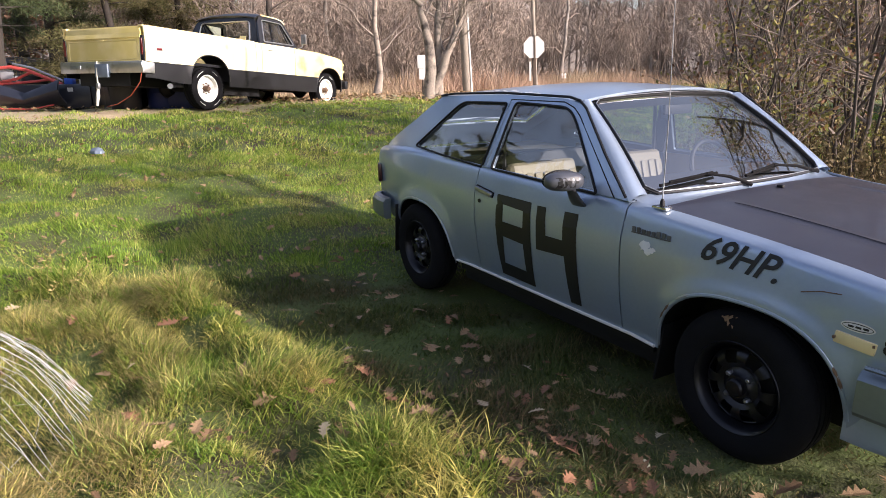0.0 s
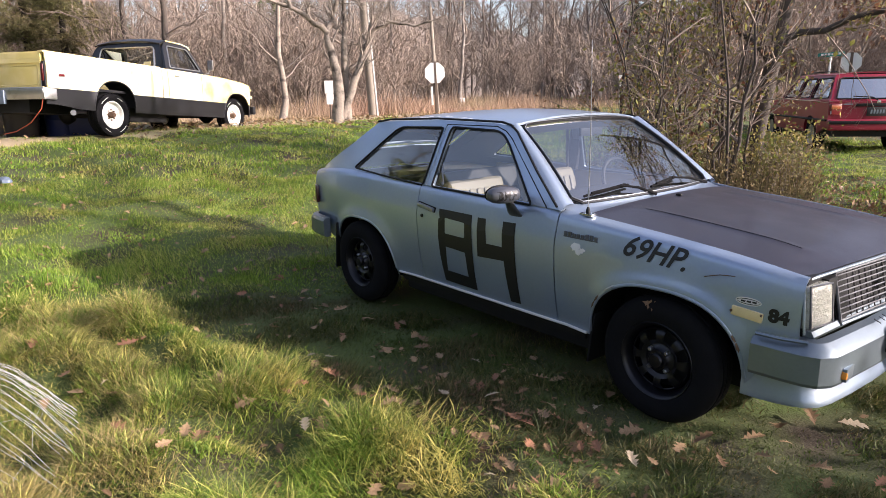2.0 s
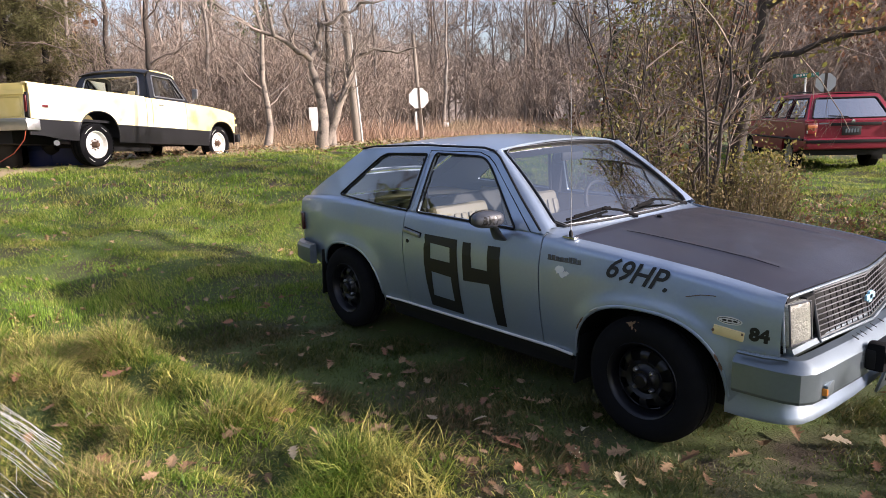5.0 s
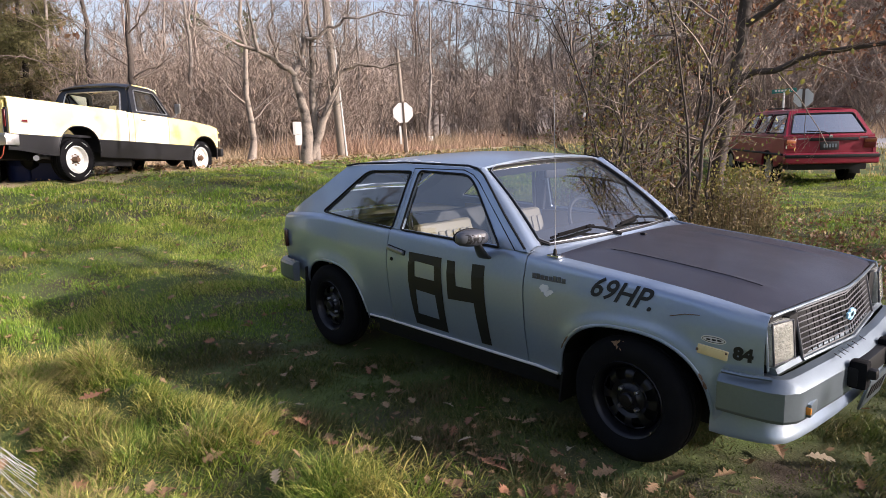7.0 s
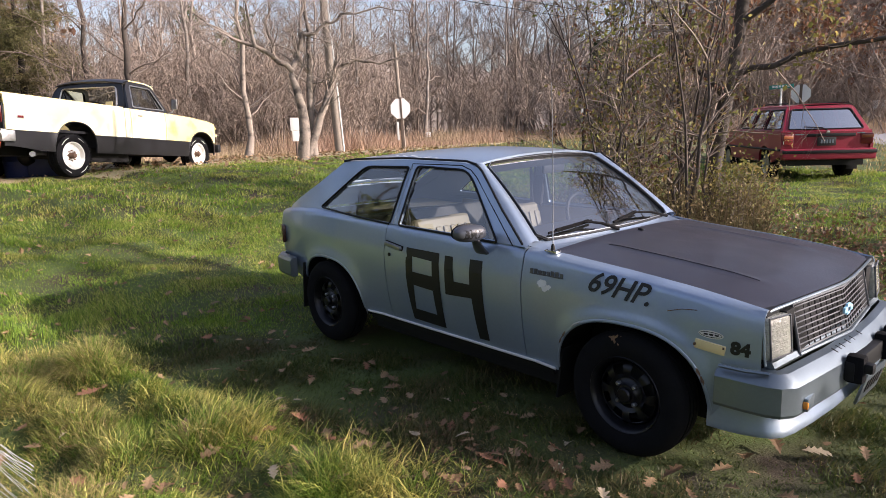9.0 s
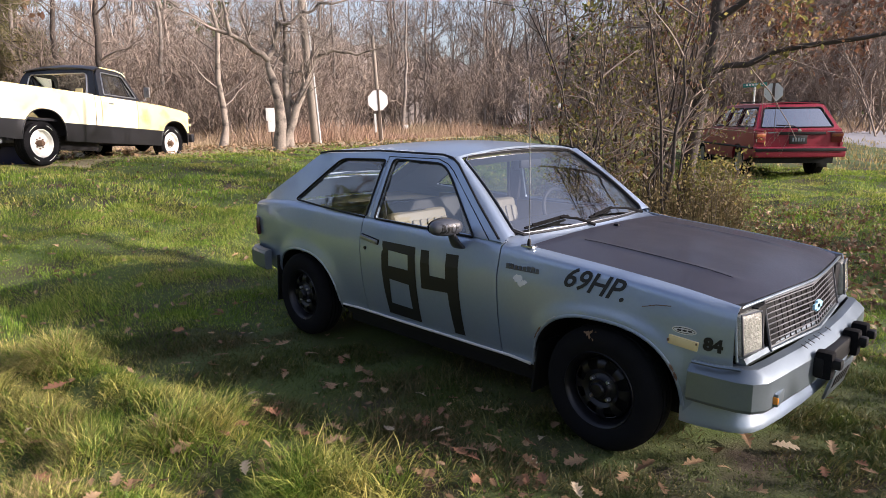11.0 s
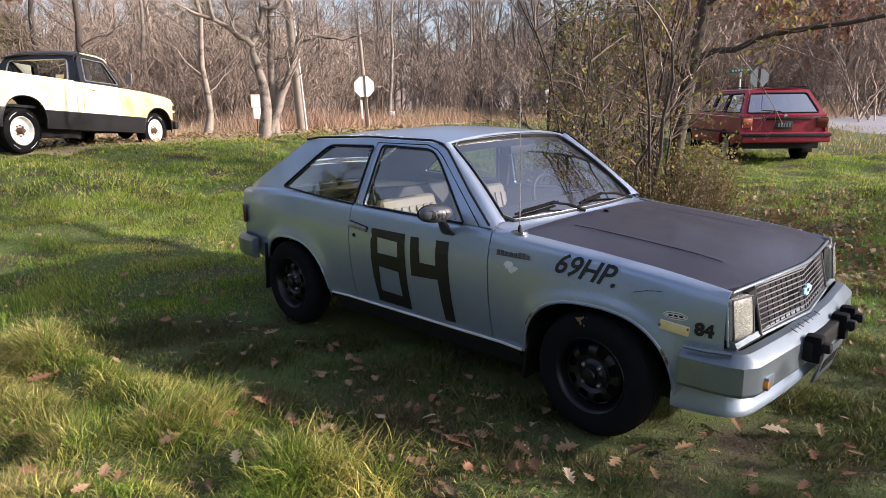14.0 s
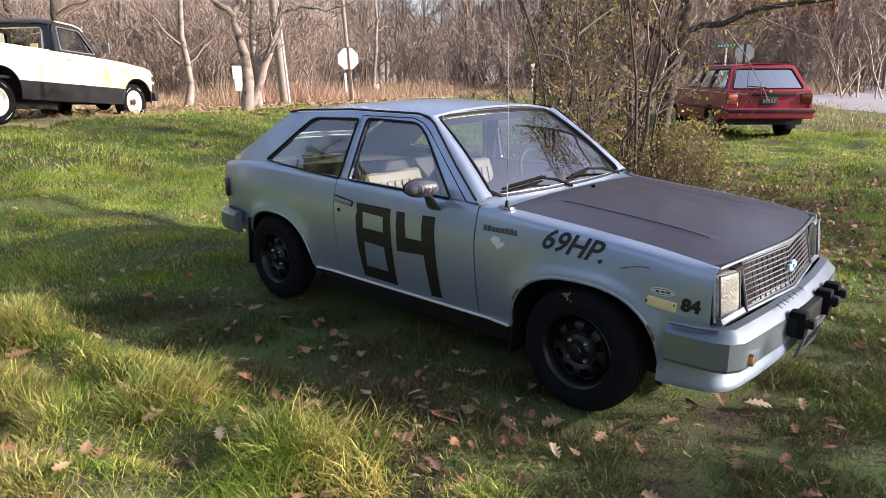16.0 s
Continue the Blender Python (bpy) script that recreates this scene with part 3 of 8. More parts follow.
        return Vector((x - 0.05 * (1 - s * s), s * w, z - 0.004 + lerp(t, (0, 0.25, 1), (0.026, 0.042, 0.026)) * (1 - abs(s) ** 2.4)))

    tv, tf = sheet(tail, 21, 13)
    tf = [f for k, f in enumerate(tf) if not (2 <= k % 20 <= 17 and 1 <= k // 20 <= 6)]
    gate = P("tailgate", thick((tv, tf), 0.012), PAINT, "sloping faded blue tailgate", sharp=50)
    part("rear_window", sheet(lambda s, t: tail(s * 0.8, 0.08 + 0.5 * t) + Vector((-0.006, 0, 0.010)), 13, 7), FARGLASS, gate, "clear sloping rear window").visible_shadow = False
    P("rear_panel", thick(([(x - 0.045 * (1 - (y / 0.645) ** 2), y, z) for x, z in ((-1.885, 0.865), (-1.905, 0.75), (-1.905, 0.6), (-1.87, 0.45)) for y in np.linspace(-0.645, 0.645, 13)],
                           [(i * 13 + k, i * 13 + k + 1, (i + 1) * 13 + k + 1, (i + 1) * 13 + k) for i in range(3) for k in range(12)]), 0.01), PAINT)
    for s in (-1, 1):
        P("tail_lamp", box(0.10, 0.03, 0.135, (-1.868, s * 0.692, 0.725), 0.012, Matrix.Rotation(s * 0.42, 3, "Z")), TAIL, "dark red tail lamp")
        P("mud_flap", box(0.012, 0.19, 0.34, (-1.492, s * 0.675, 0.385), 0.004, Matrix.Rotation(0.08, 3, "Y")), BLACKTRIM, "black rubber mud flap")
        P("mud_flap", box(0.012, 0.18, 0.26, (0.822, s * 0.665, 0.31), 0.004, Matrix.Rotation(0.12, 3, "Y")), BLACKTRIM, "black rubber mud flap")
        P("fuel_latch", box(0.02, 0.02, 0.05, (-1.90, s * 0.60, 0.885), 0.006), SILVER)

    # --- bumpers: a swept section
    def bumper(path, section, name, mat, label, rise=()):
        verts, faces = [], []
        n, m = len(path), len(section)
        for i, p in enumerate(path):
            a, b = path[max(0, i - 1)], path[min(n - 1, i + 1)]
            d = Vector((b[0] - a[0], b[1] - a[1], 0)).normalized()
            o = Vector((d.y, -d.x, 0))
            for u, z in section:
                zz = max(z, rise[i]) if i < len(rise) else max(z, rise[n - 1 - i]) if n - 1 - i < len(rise) else z
                verts.append((p[0] + o.x * u, p[1] + o.y * u, zz))
        faces = [(i * m + k, i * m + (k + 1) % m, (i + 1) * m + (k + 1) % m, (i + 1) * m + k) for i in range(n - 1) for k in range(m)]
        faces += [tuple(range(m))[::-1], tuple((n - 1) * m + k for k in range(m))]
        b = P(name, (verts, faces), mat, label, sharp=28)
        return b

    front = [(1.585, -0.698), (1.70, -0.693), (1.770, -0.686), (1.788, -0.680), (1.796, -0.666), (1.800, -0.640), (1.808, -0.56), (1.83, -0.30), (1.84, 0)]
    front += [(x, -y) for x, y in front[-2::-1]]
    sec = [(-0.005, 0.556), (0.030, 0.552), (0.064, 0.520), (0.072, 0.510), (0.074, 0.402), (0.066, 0.388), (-0.005, 0.388)]
    fb = bumper(front, sec, "front_bumper", SILVER, "weathered silver-blue front bumper with black rubber guards")
    part("top_strip", tube([(1.605, -0.768, 0.556), (1.70, -0.760, 0.556), (1.78, -0.732, 0.556)], 0.008, 6), SILVER, fb)
    for y in (-0.60, 0.60):
        part("turn_signal", box(0.03, 0.075, 0.032, (1.874, y, 0.428), 0.008, Matrix.Rotation(-0.10 * (1 if y > 0 else -1), 3, "Z")), AMBER_DEEP, fb, "amber turn signal lens")
        part("signal_trim", box(0.018, 0.15, 0.055, (1.876, y * 0.93, 0.428), 0.008, Matrix.Rotation(-0.10 * (1 if y > 0 else -1), 3, "Z")), SILVER, fb)
    for y in (-0.235, 0.16, 0.30):
        part("bumper_guard", box(0.070, 0.062, 0.120, (1.938, y, 0.480), 0.016), RUBBER, fb, "black rubber bumper guard")
        part("guard_face", box(0.045, 0.045, 0.045, (1.982, y, 0.492), 0.014), BLACKTRIM, fb)
    part("centre_strip", box(0.05, 0.50, 0.085, (1.918, -0.02, 0.47), 0.012), BLACKTRIM, fb, "black rubber centre strip")
    for k, (y, l) in enumerate(((-0.30, 0.05), (-0.25, 0.02), (-0.21, 0.035), (-0.14, 0.045), (-0.08, 0.03), (0.02, 0.05))):
        part("scrawl_bar", box(0.028, l * 0.22, 0.002, (1.872, y, 0.5605), rot=Matrix.Rotation(0.35, 3, "Z") @ Matrix.Rotation(0.5, 3, "Y")), BLACKTRIM, fb, flat=True)
    plate_ob = P("licence_plate", box(0.012, 0.30, 0.15, (1.925, 0.06, 0.34), 0.004, Matrix.Rotation(0.25, 3, "Y")), SILVER, "worn grey licence plate")
    for k in range(5):
        part("plate_bar", box(0.003, 0.028, 0.06, (1.934, -0.03 + 0.045 * k, 0.342), rot=Matrix.Rotation(0.25, 3, "Y")), DECAL, plate_ob, flat=True)
    rear = [(-1.60, -0.752), (-1.74, -0.737), (-1.84, -0.715), (-1.885, -0.68), (-1.905, -0.60), (-1.955, 0), (-1.905, 0.60), (-1.885, 0.68), (-1.84, 0.715), (-1.74, 0.737), (-1.60, 0.752)]
    rsec = [(0.005, 0.575), (-0.035, 0.57), (-0.05, 0.55), (-0.05, 0.45), (-0.035, 0.43), (0.005, 0.43)]
    bumper(rear, rsec, "rear_bumper", SILVER, "silver-blue rear bumper")
    # --- front skirt
    # a chin that leaves the wheel opening, rounds the corner and juts forward at its lower edge
    ends = [(1.548, 0.728), (1.62, 0.726), (1.69, 0.720), (1.74, 0.708), (1.775, 0.688), (1.796, 0.655), (1.81, 0.60), (1.828, 0.45), (1.842, 0.25), (1.848, 0.0)]
    skirt = [(x, -y) for x, y in ends] + [(x, y) for x, y in ends[-2::-1]]
    prof = [(0.0, 0.470), (0.001, 0.420), (0.006, 0.375), (0.016, 0.335), (0.030, 0.305), (0.037, 0.288), (0.036, 0.278), (0.015, 0.272)]
    sk = []
    for i, (x, y) in enumerate(skirt):
        p0, p1 = skirt[max(0, i - 1)], skirt[min(len(skirt) - 1, i + 1)]
        d = Vector((p1[0] - p0[0], p1[1] - p0[1], 0)).normalized()
        o = Vector((d.y, -d.x, 0))
        grow = 0.06 + 0.80 * smooth(1.66, 1.81, x)
        for du, z in prof:
            sk.append((x + o.x * du * grow, y + o.y * du * grow, z + 0.014 * smooth(1.6, 1.85, x)))
    n, m = len(skirt), len(prof)
    P("front_skirt", thick((sk, [(i * m + k, (i + 1) * m + k, (i + 1) * m + k + 1, i * m + k + 1) for i in range(n - 1) for k in range(m - 1)]), 0.006), PAINT, "faded blue front skirt below the bumper", sharp=60)
    # --- face: lamps and grille
    face_back = box(0.05, 1.36, 0.235, (1.715, 0, 0.665))
    P("front_panel", face_back, BLACKTRIM, flat=True)
    for s in (-1, 1):
        rot = Matrix.Rotation(s * 0.16, 3, "Z") @ Matrix.Rotation(-0.10, 3, "Y")
        lamp_at = Vector((1.750, s * 0.626, 0.672))
        hl = P("headlamp", box(0.06, 0.160, 0.168, lamp_at, 0.026, rot, seg=4), LENS, "square headlamp with a clouded ribbed lens")
        for k in range(5):
            part("lens_rib", box(0.006, 0.112, 0.005, lamp_at + rot @ Vector((0.0278, 0, 0.044 - 0.022 * k)), 0.002, rot), LENS, hl)
        ring = [(1.768, 0.700, 0.758), (1.790, 0.560, 0.752), (1.806, 0.560, 0.600), (1.782, 0.702, 0.600)]
        P("headlamp_bezel", tube([Vector((x - 0.010, s * y, z)) for x, y, z in ring], 0.005, 6, closed=True), BAR, "grey metal lamp surround")
        P("lamp_pocket", box(0.03, 0.085, 0.19, (1.752, s * 0.515, 0.665), 0.004), BLACKTRIM)
        corner = [(x, s * (side_y(1.742, z) - 0.006), z) for x, z in ((1.737, 0.742), (1.744, 0.70), (1.752, 0.62), (1.756, 0.575))]
        P("fender_edge", tube(corner, 0.005, 8), PAINT)

    def gx(y, z):
        return 1.797 - 0.05 * abs(y) / 0.46 + (0.76 - z) * 0.22

    grille = P("grille", box(0.012, 0.92, 0.19, (1.765, 0, 0.665), rot=Matrix.Rotation(-0.2, 3, "Y")), BLACKTRIM, "worn grey slatted grille with a pale blue emblem", flat=True)
    for k in range(9):
        z = 0.578 + 0.0215 * k
        part("grille_slat", tube([(gx(y, z), y, z) for y in (-0.455, -0.23, 0, 0.23, 0.455)], 0.0029, 5), BAR, grille)
    for y in np.linspace(-0.40, 0.40, 17):
        part("grille_fin", tube([(gx(y, z) - 0.008, y, z) for z in (0.573, 0.757)], 0.003, 4), BLACKTRIM, grille)
    for s in (-1, 1):
        part("grille_frame", tube([(gx(s * 0.46, z) + 0.004, s * 0.46, z) for z in (0.568, 0.762)], 0.006, 6), BAR, grille)
    part("grille_frame", tube([(gx(y, 0.566) + 0.004, y, 0.566) for y in (-0.46, 0, 0.46)], 0.008, 6), SILVER, grille)
    part("grille_frame", tube([(gx(y, 0.764) + 0.004, y, 0.764) for y in (-0.46, 0, 0.46)], 0.005, 6), BAR, grille)
    for sy, sz in ((0.105, 0.026), (0.042, 0.05)):
        part("emblem", box(0.012, sy, sz, (gx(0, 0.665) + 0.008, 0, 0.665), 0.004), BOWTIE, grille, "pale blue emblem")
    P("bumper_filler", tube([(1.80 - 0.06 * abs(y), y, 0.562) for y in np.linspace(-0.68, 0.68, 9)], 0.022, 6), SILVER)
    # --- wheels
    for x, z in ((-1.172, 0.318), (1.190, 0.312)):
        for s in (-1, 1):
            build_wheel((x, s * 0.70, z), s, car)
    # --- side details on the right
    right_door, right_fender = doors[0], fenders[0]
    for s, d in ((-1, doors[0]), (1, doors[1])):
        pull = box(0.150, 0.022, 0.024, (-0.392, s * (side_y(-0.39, 0.805) + 0.012), 0.806), 0.008, Matrix.Rotation(0.14, 3, "Y"))
        h = part("door_handle", pull, WORN, d, "worn metal pull handle")
        part("handle_recess", box(0.165, 0.012, 0.036, (-0.392, s * (side_y(-0.39, 0.80) - 0.002), 0.804), 0.005, Matrix.Rotation(0.14, 3, "Y")), BLACKTRIM, d)
        part("key_lock", moved(lathe([(0.011, -0.006), (0.011, 0.004), (0, 0.004)], 14), Matrix.Translation((-0.435, s * (side_y(-0.43, 0.745) + 0.001), 0.748)) @ (Matrix.Rotation(math.pi, 4, "Z") if s < 0 else Matrix.Identity(4))), BLACKTRIM, d)
    # big taped number on the door
    eight = plate(outline([(-0.276, 0.810), (0.008, 0.807), (0.011, 0.618), (0.014, 0.364), (-0.268, 0.368), (-0.282, 0.534), (-0.287, 0.637)]),
                  (outline([(-0.219, 0.763), (-0.050, 0.755), (-0.053, 0.667), (-0.223, 0.670)]), outline([(-0.221, 0.590), (-0.054, 0.581), (-0.046, 0.436), (-0.228, 0.440)])), side_y, 0.0025)
    part("number_tape", eight, DECAL, right_door, "black tape figure eight", flat=True)
    four = plate(outline([(0.054, 0.801), (0.118, 0.802), (0.127, 0.666), (0.247, 0.667), (0.248, 0.805), (0.340, 0.807), (0.341, 0.673), (0.355, 0.365), (0.279, 0.362), (0.257, 0.591), (0.052, 0.580)]), (), side_y, 0.0025)
    part("number_tape", four, DECAL, right_door, "black tape figure four", flat=True)
    part("number_paint", on_side(text_piece("69HP.", 0.128, 0.36, 0.0022), 0.982, 0.762, -4.5), DECAL, right_fender, "hand-painted black lettering 69HP.", flat=True)
    part("number_paint", on_side(text_piece("84", 0.070, 0.0, 0.004), 1.634, 0.606, -3), DECAL, right_fender, "small black stencilled 84", flat=True)
    # marker lamp, oval badge with plain bars, script badge as bars
    ml = part("side_marker", box(0.120, 0.014, 0.040, (1.558, -(side_y(1.56, 0.618) + 0.003), 0.617), 0.006, Matrix.Rotation(0.12, 3, "Y") @ Matrix.Rotation(0.12, 3, "Z")), AMBER, right_fender, "faded amber side marker lamp")
    for x in (1.502, 1.612):
        part("marker_screw", box(0.008, 0.012, 0.010, (x, -(side_y(x, 0.617) + 0.006), 0.622), 0.002), RUST, right_fender)
    ov = [(1.560 + 0.048 * math.cos(a) + 0.008 * math.sin(a), 0.668 + 0.016 * math.sin(a) - 0.004 * math.cos(a)) for a in np.linspace(0, 2 * math.pi, 33)[:-1]]
    ov2 = [(1.560 + (x - 1.560) * 0.9, 0.668 + (z - 0.668) * 0.72) for x, z in ov]
    part("oval_badge", plate(ov, (), side_y, 0.003), PEEL, right_fender, "white oval sticker", flat=True)
    part("badge_border", plate(ov2, ([(1.560 + (x - 1.560) * 0.86, 0.668 + (z - 0.668) * 0.55) for x, z in ov],), side_y, 0.0045), DECAL, right_fender, flat=True)
    for k in range(3):
        part("badge_bar", plate(outline([(1.532 + 0.021 * k, 0.665), (1.548 + 0.021 * k, 0.664), (1.550 + 0.021 * k, 0.671), (1.534 + 0.021 * k, 0.672)]), (), side_y, 0.005), DECAL, right_fender, flat=True)
    for k in range(8):
        x = 0.668 + 0.025 * k
        part("script_bar", box(0.019, 0.006, 0.018 + (0.010 if k in (0, 1, 5, 6) else 0), (x, -(side_y(x, 0.80) + 0.002), 0.802 - 0.0 * k), 0.003), BAR, right_fender, flat=True)
    part("script_bar", box(0.20, 0.005, 0.006, (0.755, -(side_y(0.75, 0.79) + 0.001), 0.791), 0.002), BAR, right_fender, flat=True)
    rng = random.Random(5)
    for cx, cz, r, f in ((0.735, 0.748, 0.030, right_fender), (0.752, 0.728, 0.022, right_fender), (0.775, 0.738, 0.017, right_fender)):
        blob = [(cx + r * rng.uniform(0.55, 1.1) * math.cos(a) * 1.1, cz + r * rng.uniform(0.45, 0.9) * math.sin(a)) for a in np.linspace(0, 2 * math.pi, 15)[:-1]]
        part("peeled_patch", plate(blob, (), side_y, 0.0025 + 0.0006 * rng.random()), PEEL, f, "bare white patch of peeled paint", flat=True)
    for k in range(16):
        t = rng.uniform(0.25, 0.75)
        p = roof(-rng.uniform(0.80, 0.95), t)
        patch = [(p.x + rng.uniform(0.3, 1) * 0.035 * math.cos(a), p.y + rng.uniform(0.3, 1) * 0.012 * math.sin(a)) for a in np.linspace(0, 2 * math.pi, 9)[:-1]]
        part("peeled_patch", ([(x, y, p.z + 0.004 + (y - p.y) * 0.25) for x, y in patch], [tuple(range(8))]), PEEL, car, flat=True)
    scr = tube([(1.38, -(side_y(1.38, 0.70) + 0.001), 0.735), (1.44, -(side_y(1.44, 0.72) + 0.001), 0.752), (1.50, -(side_y(1.5, 0.72) + 0.001), 0.757)], 0.0018, 4)
    part("scratch", scr, RUST, right_fender)
    # mirror
    my = -0.868
    shell = []
    for i in range(15):
        u = math.pi * i / 14
        for k in range(24):
            a = 2 * math.pi * k / 24
            c, q = math.cos(a), math.sin(a)
            w = math.sin(u) ** 0.62
            shell.append((0.050 * w * abs(c) ** 0.9 * (1 if c > 0 else -0.75), -0.088 * math.cos(u), 0.043 * w * abs(q) ** 0.85 * (1 if q > 0 else -1)))
    turn = Matrix.Rotation(-0.30, 4, "Z")
    at = Matrix.Translation((0.345, my - 0.008, 0.968)) @ turn @ Matrix.Scale(1.02, 4)
    mir = P("wing_mirror", moved((shell, [(i * 24 + k, i * 24 + (k + 1) % 24, i * 24 + 24 + (k + 1) % 24, i * 24 + 24 + k) for i in range(14) for k in range(24)]), at), MIRRORGREY, "rounded grey wing mirror with black scrawled marks", sharp=60)
    rim = [at @ Vector((-0.030, 0.080 * math.cos(a), 0.038 * math.sin(a))) for a in np.linspace(0, 2 * math.pi, 29)[:-1]]
    part("mirror_rim", tube(rim, 0.008, 6, closed=True), BLACKTRIM, mir)
    part("mirror_glass", ([tuple(p) for p in rim], [tuple(range(28))]), CHROME, mir, flat=True)
    part("mirror_stalk", ([(0.322 + (0.034 + 0.018 * (1 - t)) * math.cos(a) * (1 - 0.35 * t) + 0.018 * t, -0.752 - 0.085 * t ** 0.8 + (0.020 - 0.004 * t) * math.sin(a), 0.842 + 0.10 * t) for t in np.linspace(0, 1, 6) for a in np.linspace(0, 2 * math.pi, 17)[:-1]],
                           [(i * 16 + k, i * 16 + (k + 1) % 16, i * 16 + 16 + (k + 1) % 16, i * 16 + 16 + k) for i in range(5) for k in range(16)]), MIRRORGREY, mir)
    scrawl = text_piece("BMF", 0.058, 0.0, 0.003)

    def cap_x(y, z):
        w = math.sqrt(max(0.02, 1 - (y / 0.088) ** 2)) ** 0.62
        q = min(0.99, abs(z) / (0.043 * w)) ** (1 / 0.85)
        return 0.050 * w * (1 - q * q) ** 0.45 + 0.0015

    part("scrawl", ([at @ Vector((cap_x(p[0] - 0.055, p[2] - 0.020), p[0] - 0.055, p[2] - 0.020)) for p in scrawl[0]], scrawl[1]), DECAL, mir, "scrawled black letters BMF", flat=True)
    # aerial
    az = shoulder_z(0.74) + 0.016
    ae = P("radio_aerial", moved(lathe([(0.011, 0.012), (0.009, 0.03), (0.005, 0.04)], 12, "z"), Matrix.Translation((0.735, -0.695, az))), BLACKTRIM, "thin steel whip aerial on a chrome base")
    part("aerial_base", box(0.075, 0.042, 0.014, (0.735, -0.695, az + 0.004), 0.006), CHROME, ae)
    part("mast", tube([(0.735, -0.695, az + 0.01), (0.735, -0.695, az + 0.35), (0.728, -0.70, az + 0.80)], [0.0026, 0.0022, 0.0014], 6), WORN, ae)
    # wipers
    for piv in ((0.722, -0.10, 0.928), (0.655, 0.54, 0.924)):
        s0, s1 = (-0.90, -0.40) if piv[1] < 0.2 else (-0.16, 0.30)
        blade = [ws(s0 + (s1 - s0) * k / 8, 0.045 + 0.055 * k / 8, 0.016) for k in range(9)]
        mid = blade[6] + Vector((0.012, 0, 0.012))
        wp = P("wiper", tube([Vector(piv), Vector(piv).lerp(mid, 0.5) + Vector((0, 0, 0.012)), mid], [0.010, 0.008, 0.006], 6), RUBBER, "black windscreen wiper")
        part("blade", tube(blade, 0.007, 6), RUBBER, wp)
        part("blade_frame", tube([p + Vector((0.009, 0, 0.011)) for p in blade[1:8]], 0.006, 6), RUBBER, wp)
    P("washer_nozzle", box(0.03, 0.02, 0.012, (0.80, 0.0, hood_z(0.8, 0) + 0.006), 0.004), BLACKTRIM)
    # --- inside
    P("dashboard", box(0.34, 1.30, 0.20, (0.44, 0, 0.83), 0.05, seg=3), CABIN, "dark padded dashboard")
    P("cabin_floor", box(2.0, 1.38, 0.04, (-0.5, 0, 0.42)), CABIN, flat=True)
    P("bulkhead", box(0.04, 1.30, 0.45, (0.62, 0, 0.65)), CABIN, flat=True)
    for s in (-1, 1):
        P("door_card", box(1.02, 0.03, 0.44, (0.04, s * 0.715, 0.68), 0.01), VINYL, "cream vinyl door trim")
        P("side_trim", box(0.75, 0.03, 0.36, (-0.90, s * 0.685, 0.72), 0.01), VINYL)
        seat = P("front_seat", box(0.50, 0.48, 0.16, (-0.10, s * 0.36, 0.52), 0.05, seg=3), VINYL, "cream vinyl bucket seat with pleated back")
        rot = Matrix.Rotation(-0.28, 3, "Y")
        part("seat_back", box(0.13, 0.48, 0.44, (-0.40, s * 0.36, 0.715), 0.045, rot, seg=3), VINYL, seat)
        for k in range(7):
            part("pleat", box(0.03, 0.055, 0.34, (-0.335 + 0.0, s * 0.36 - 0.19 + 0.063 * k, 0.715), 0.014, rot), VINYL, seat)
        P("seat_belt", tube([(-0.47, s * 0.60, 1.24), (-0.46, s * 0.60, 0.9), (-0.42, s * 0.58, 0.55)], 0.012, 5), CABIN, "dark seat belt hanging from the pillar")
    P("pillar_trim", box(0.10, 0.03, 0.36, (-0.44, 0.655, 1.09), 0.01, Matrix.Rotation(0.14, 3, "Y") @ Matrix.Rotation(0.0, 3, "X")), CABIN)
    P("steering_wheel", moved(tube([(0, 0.18 * math.cos(a), 0.18 * math.sin(a)) for a in np.linspace(0, 2 * math.pi, 25)[:-1]], 0.012, 6, closed=True), Matrix.Translation((0.19, 0.36, 0.88)) @ Matrix.Rotation(radians(-25), 4, "Y")), CABIN)
    P("rear_seat", box(0.14, 1.16, 0.42, (-0.96, 0, 0.70), 0.04, Matrix.Rotation(-0.3, 3, "Y"), seg=3), CABIN, "dark rear seat back")
    P("rear_cushion", box(0.44, 1.16, 0.14, (-0.72, 0, 0.54), 0.04, seg=3), CABIN)
    P("cargo_cover", sheet(lambda s, t: Vector((-1.05 - 0.70 * t, 0.62 * s, 0.915 - 0.03 * math.sin(3.0 * t + 1.2 * s) - 0.06 * t)), 13, 9), VINYL, "sagging cream cargo cover")
    P("headliner", sheet(lambda s, t: roof(s * 0.93, 0.04 + 0.92 * t) - Vector((0, 0, 0.03)), 9, 5), CABIN)
    P("inside_mirror", box(0.02, 0.20, 0.05, (0.20, 0, 1.235), 0.008), CABIN)
    return car


build_hatchback()


# ---- the pickup truck on the drive ----
# tan patches paint the branch shadows that fall on the front fender
YELLOWDAPPLE = material("dappled_yellow_paint", (0.84, 0.69, 0.32), 0.5, 0.0, vary=0.08, scale=3, coat=0.15, second=(0.62, 0.43, 0.13), mix_scale=3.2, mix_low=0.50, mix_high=0.72)
GREYBLUE = material("grey_blue_steel", (0.16, 0.20, 0.26), 0.5, 0.3, vary=0.2, scale=10)
WHITEWHEEL = material("white_steel_wheel", (0.78, 0.77, 0.73), 0.5, vary=0.15, scale=12, second=(0.5, 0.42, 0.32), mix_scale=10, mix_low=0.55, mix_high=0.75)
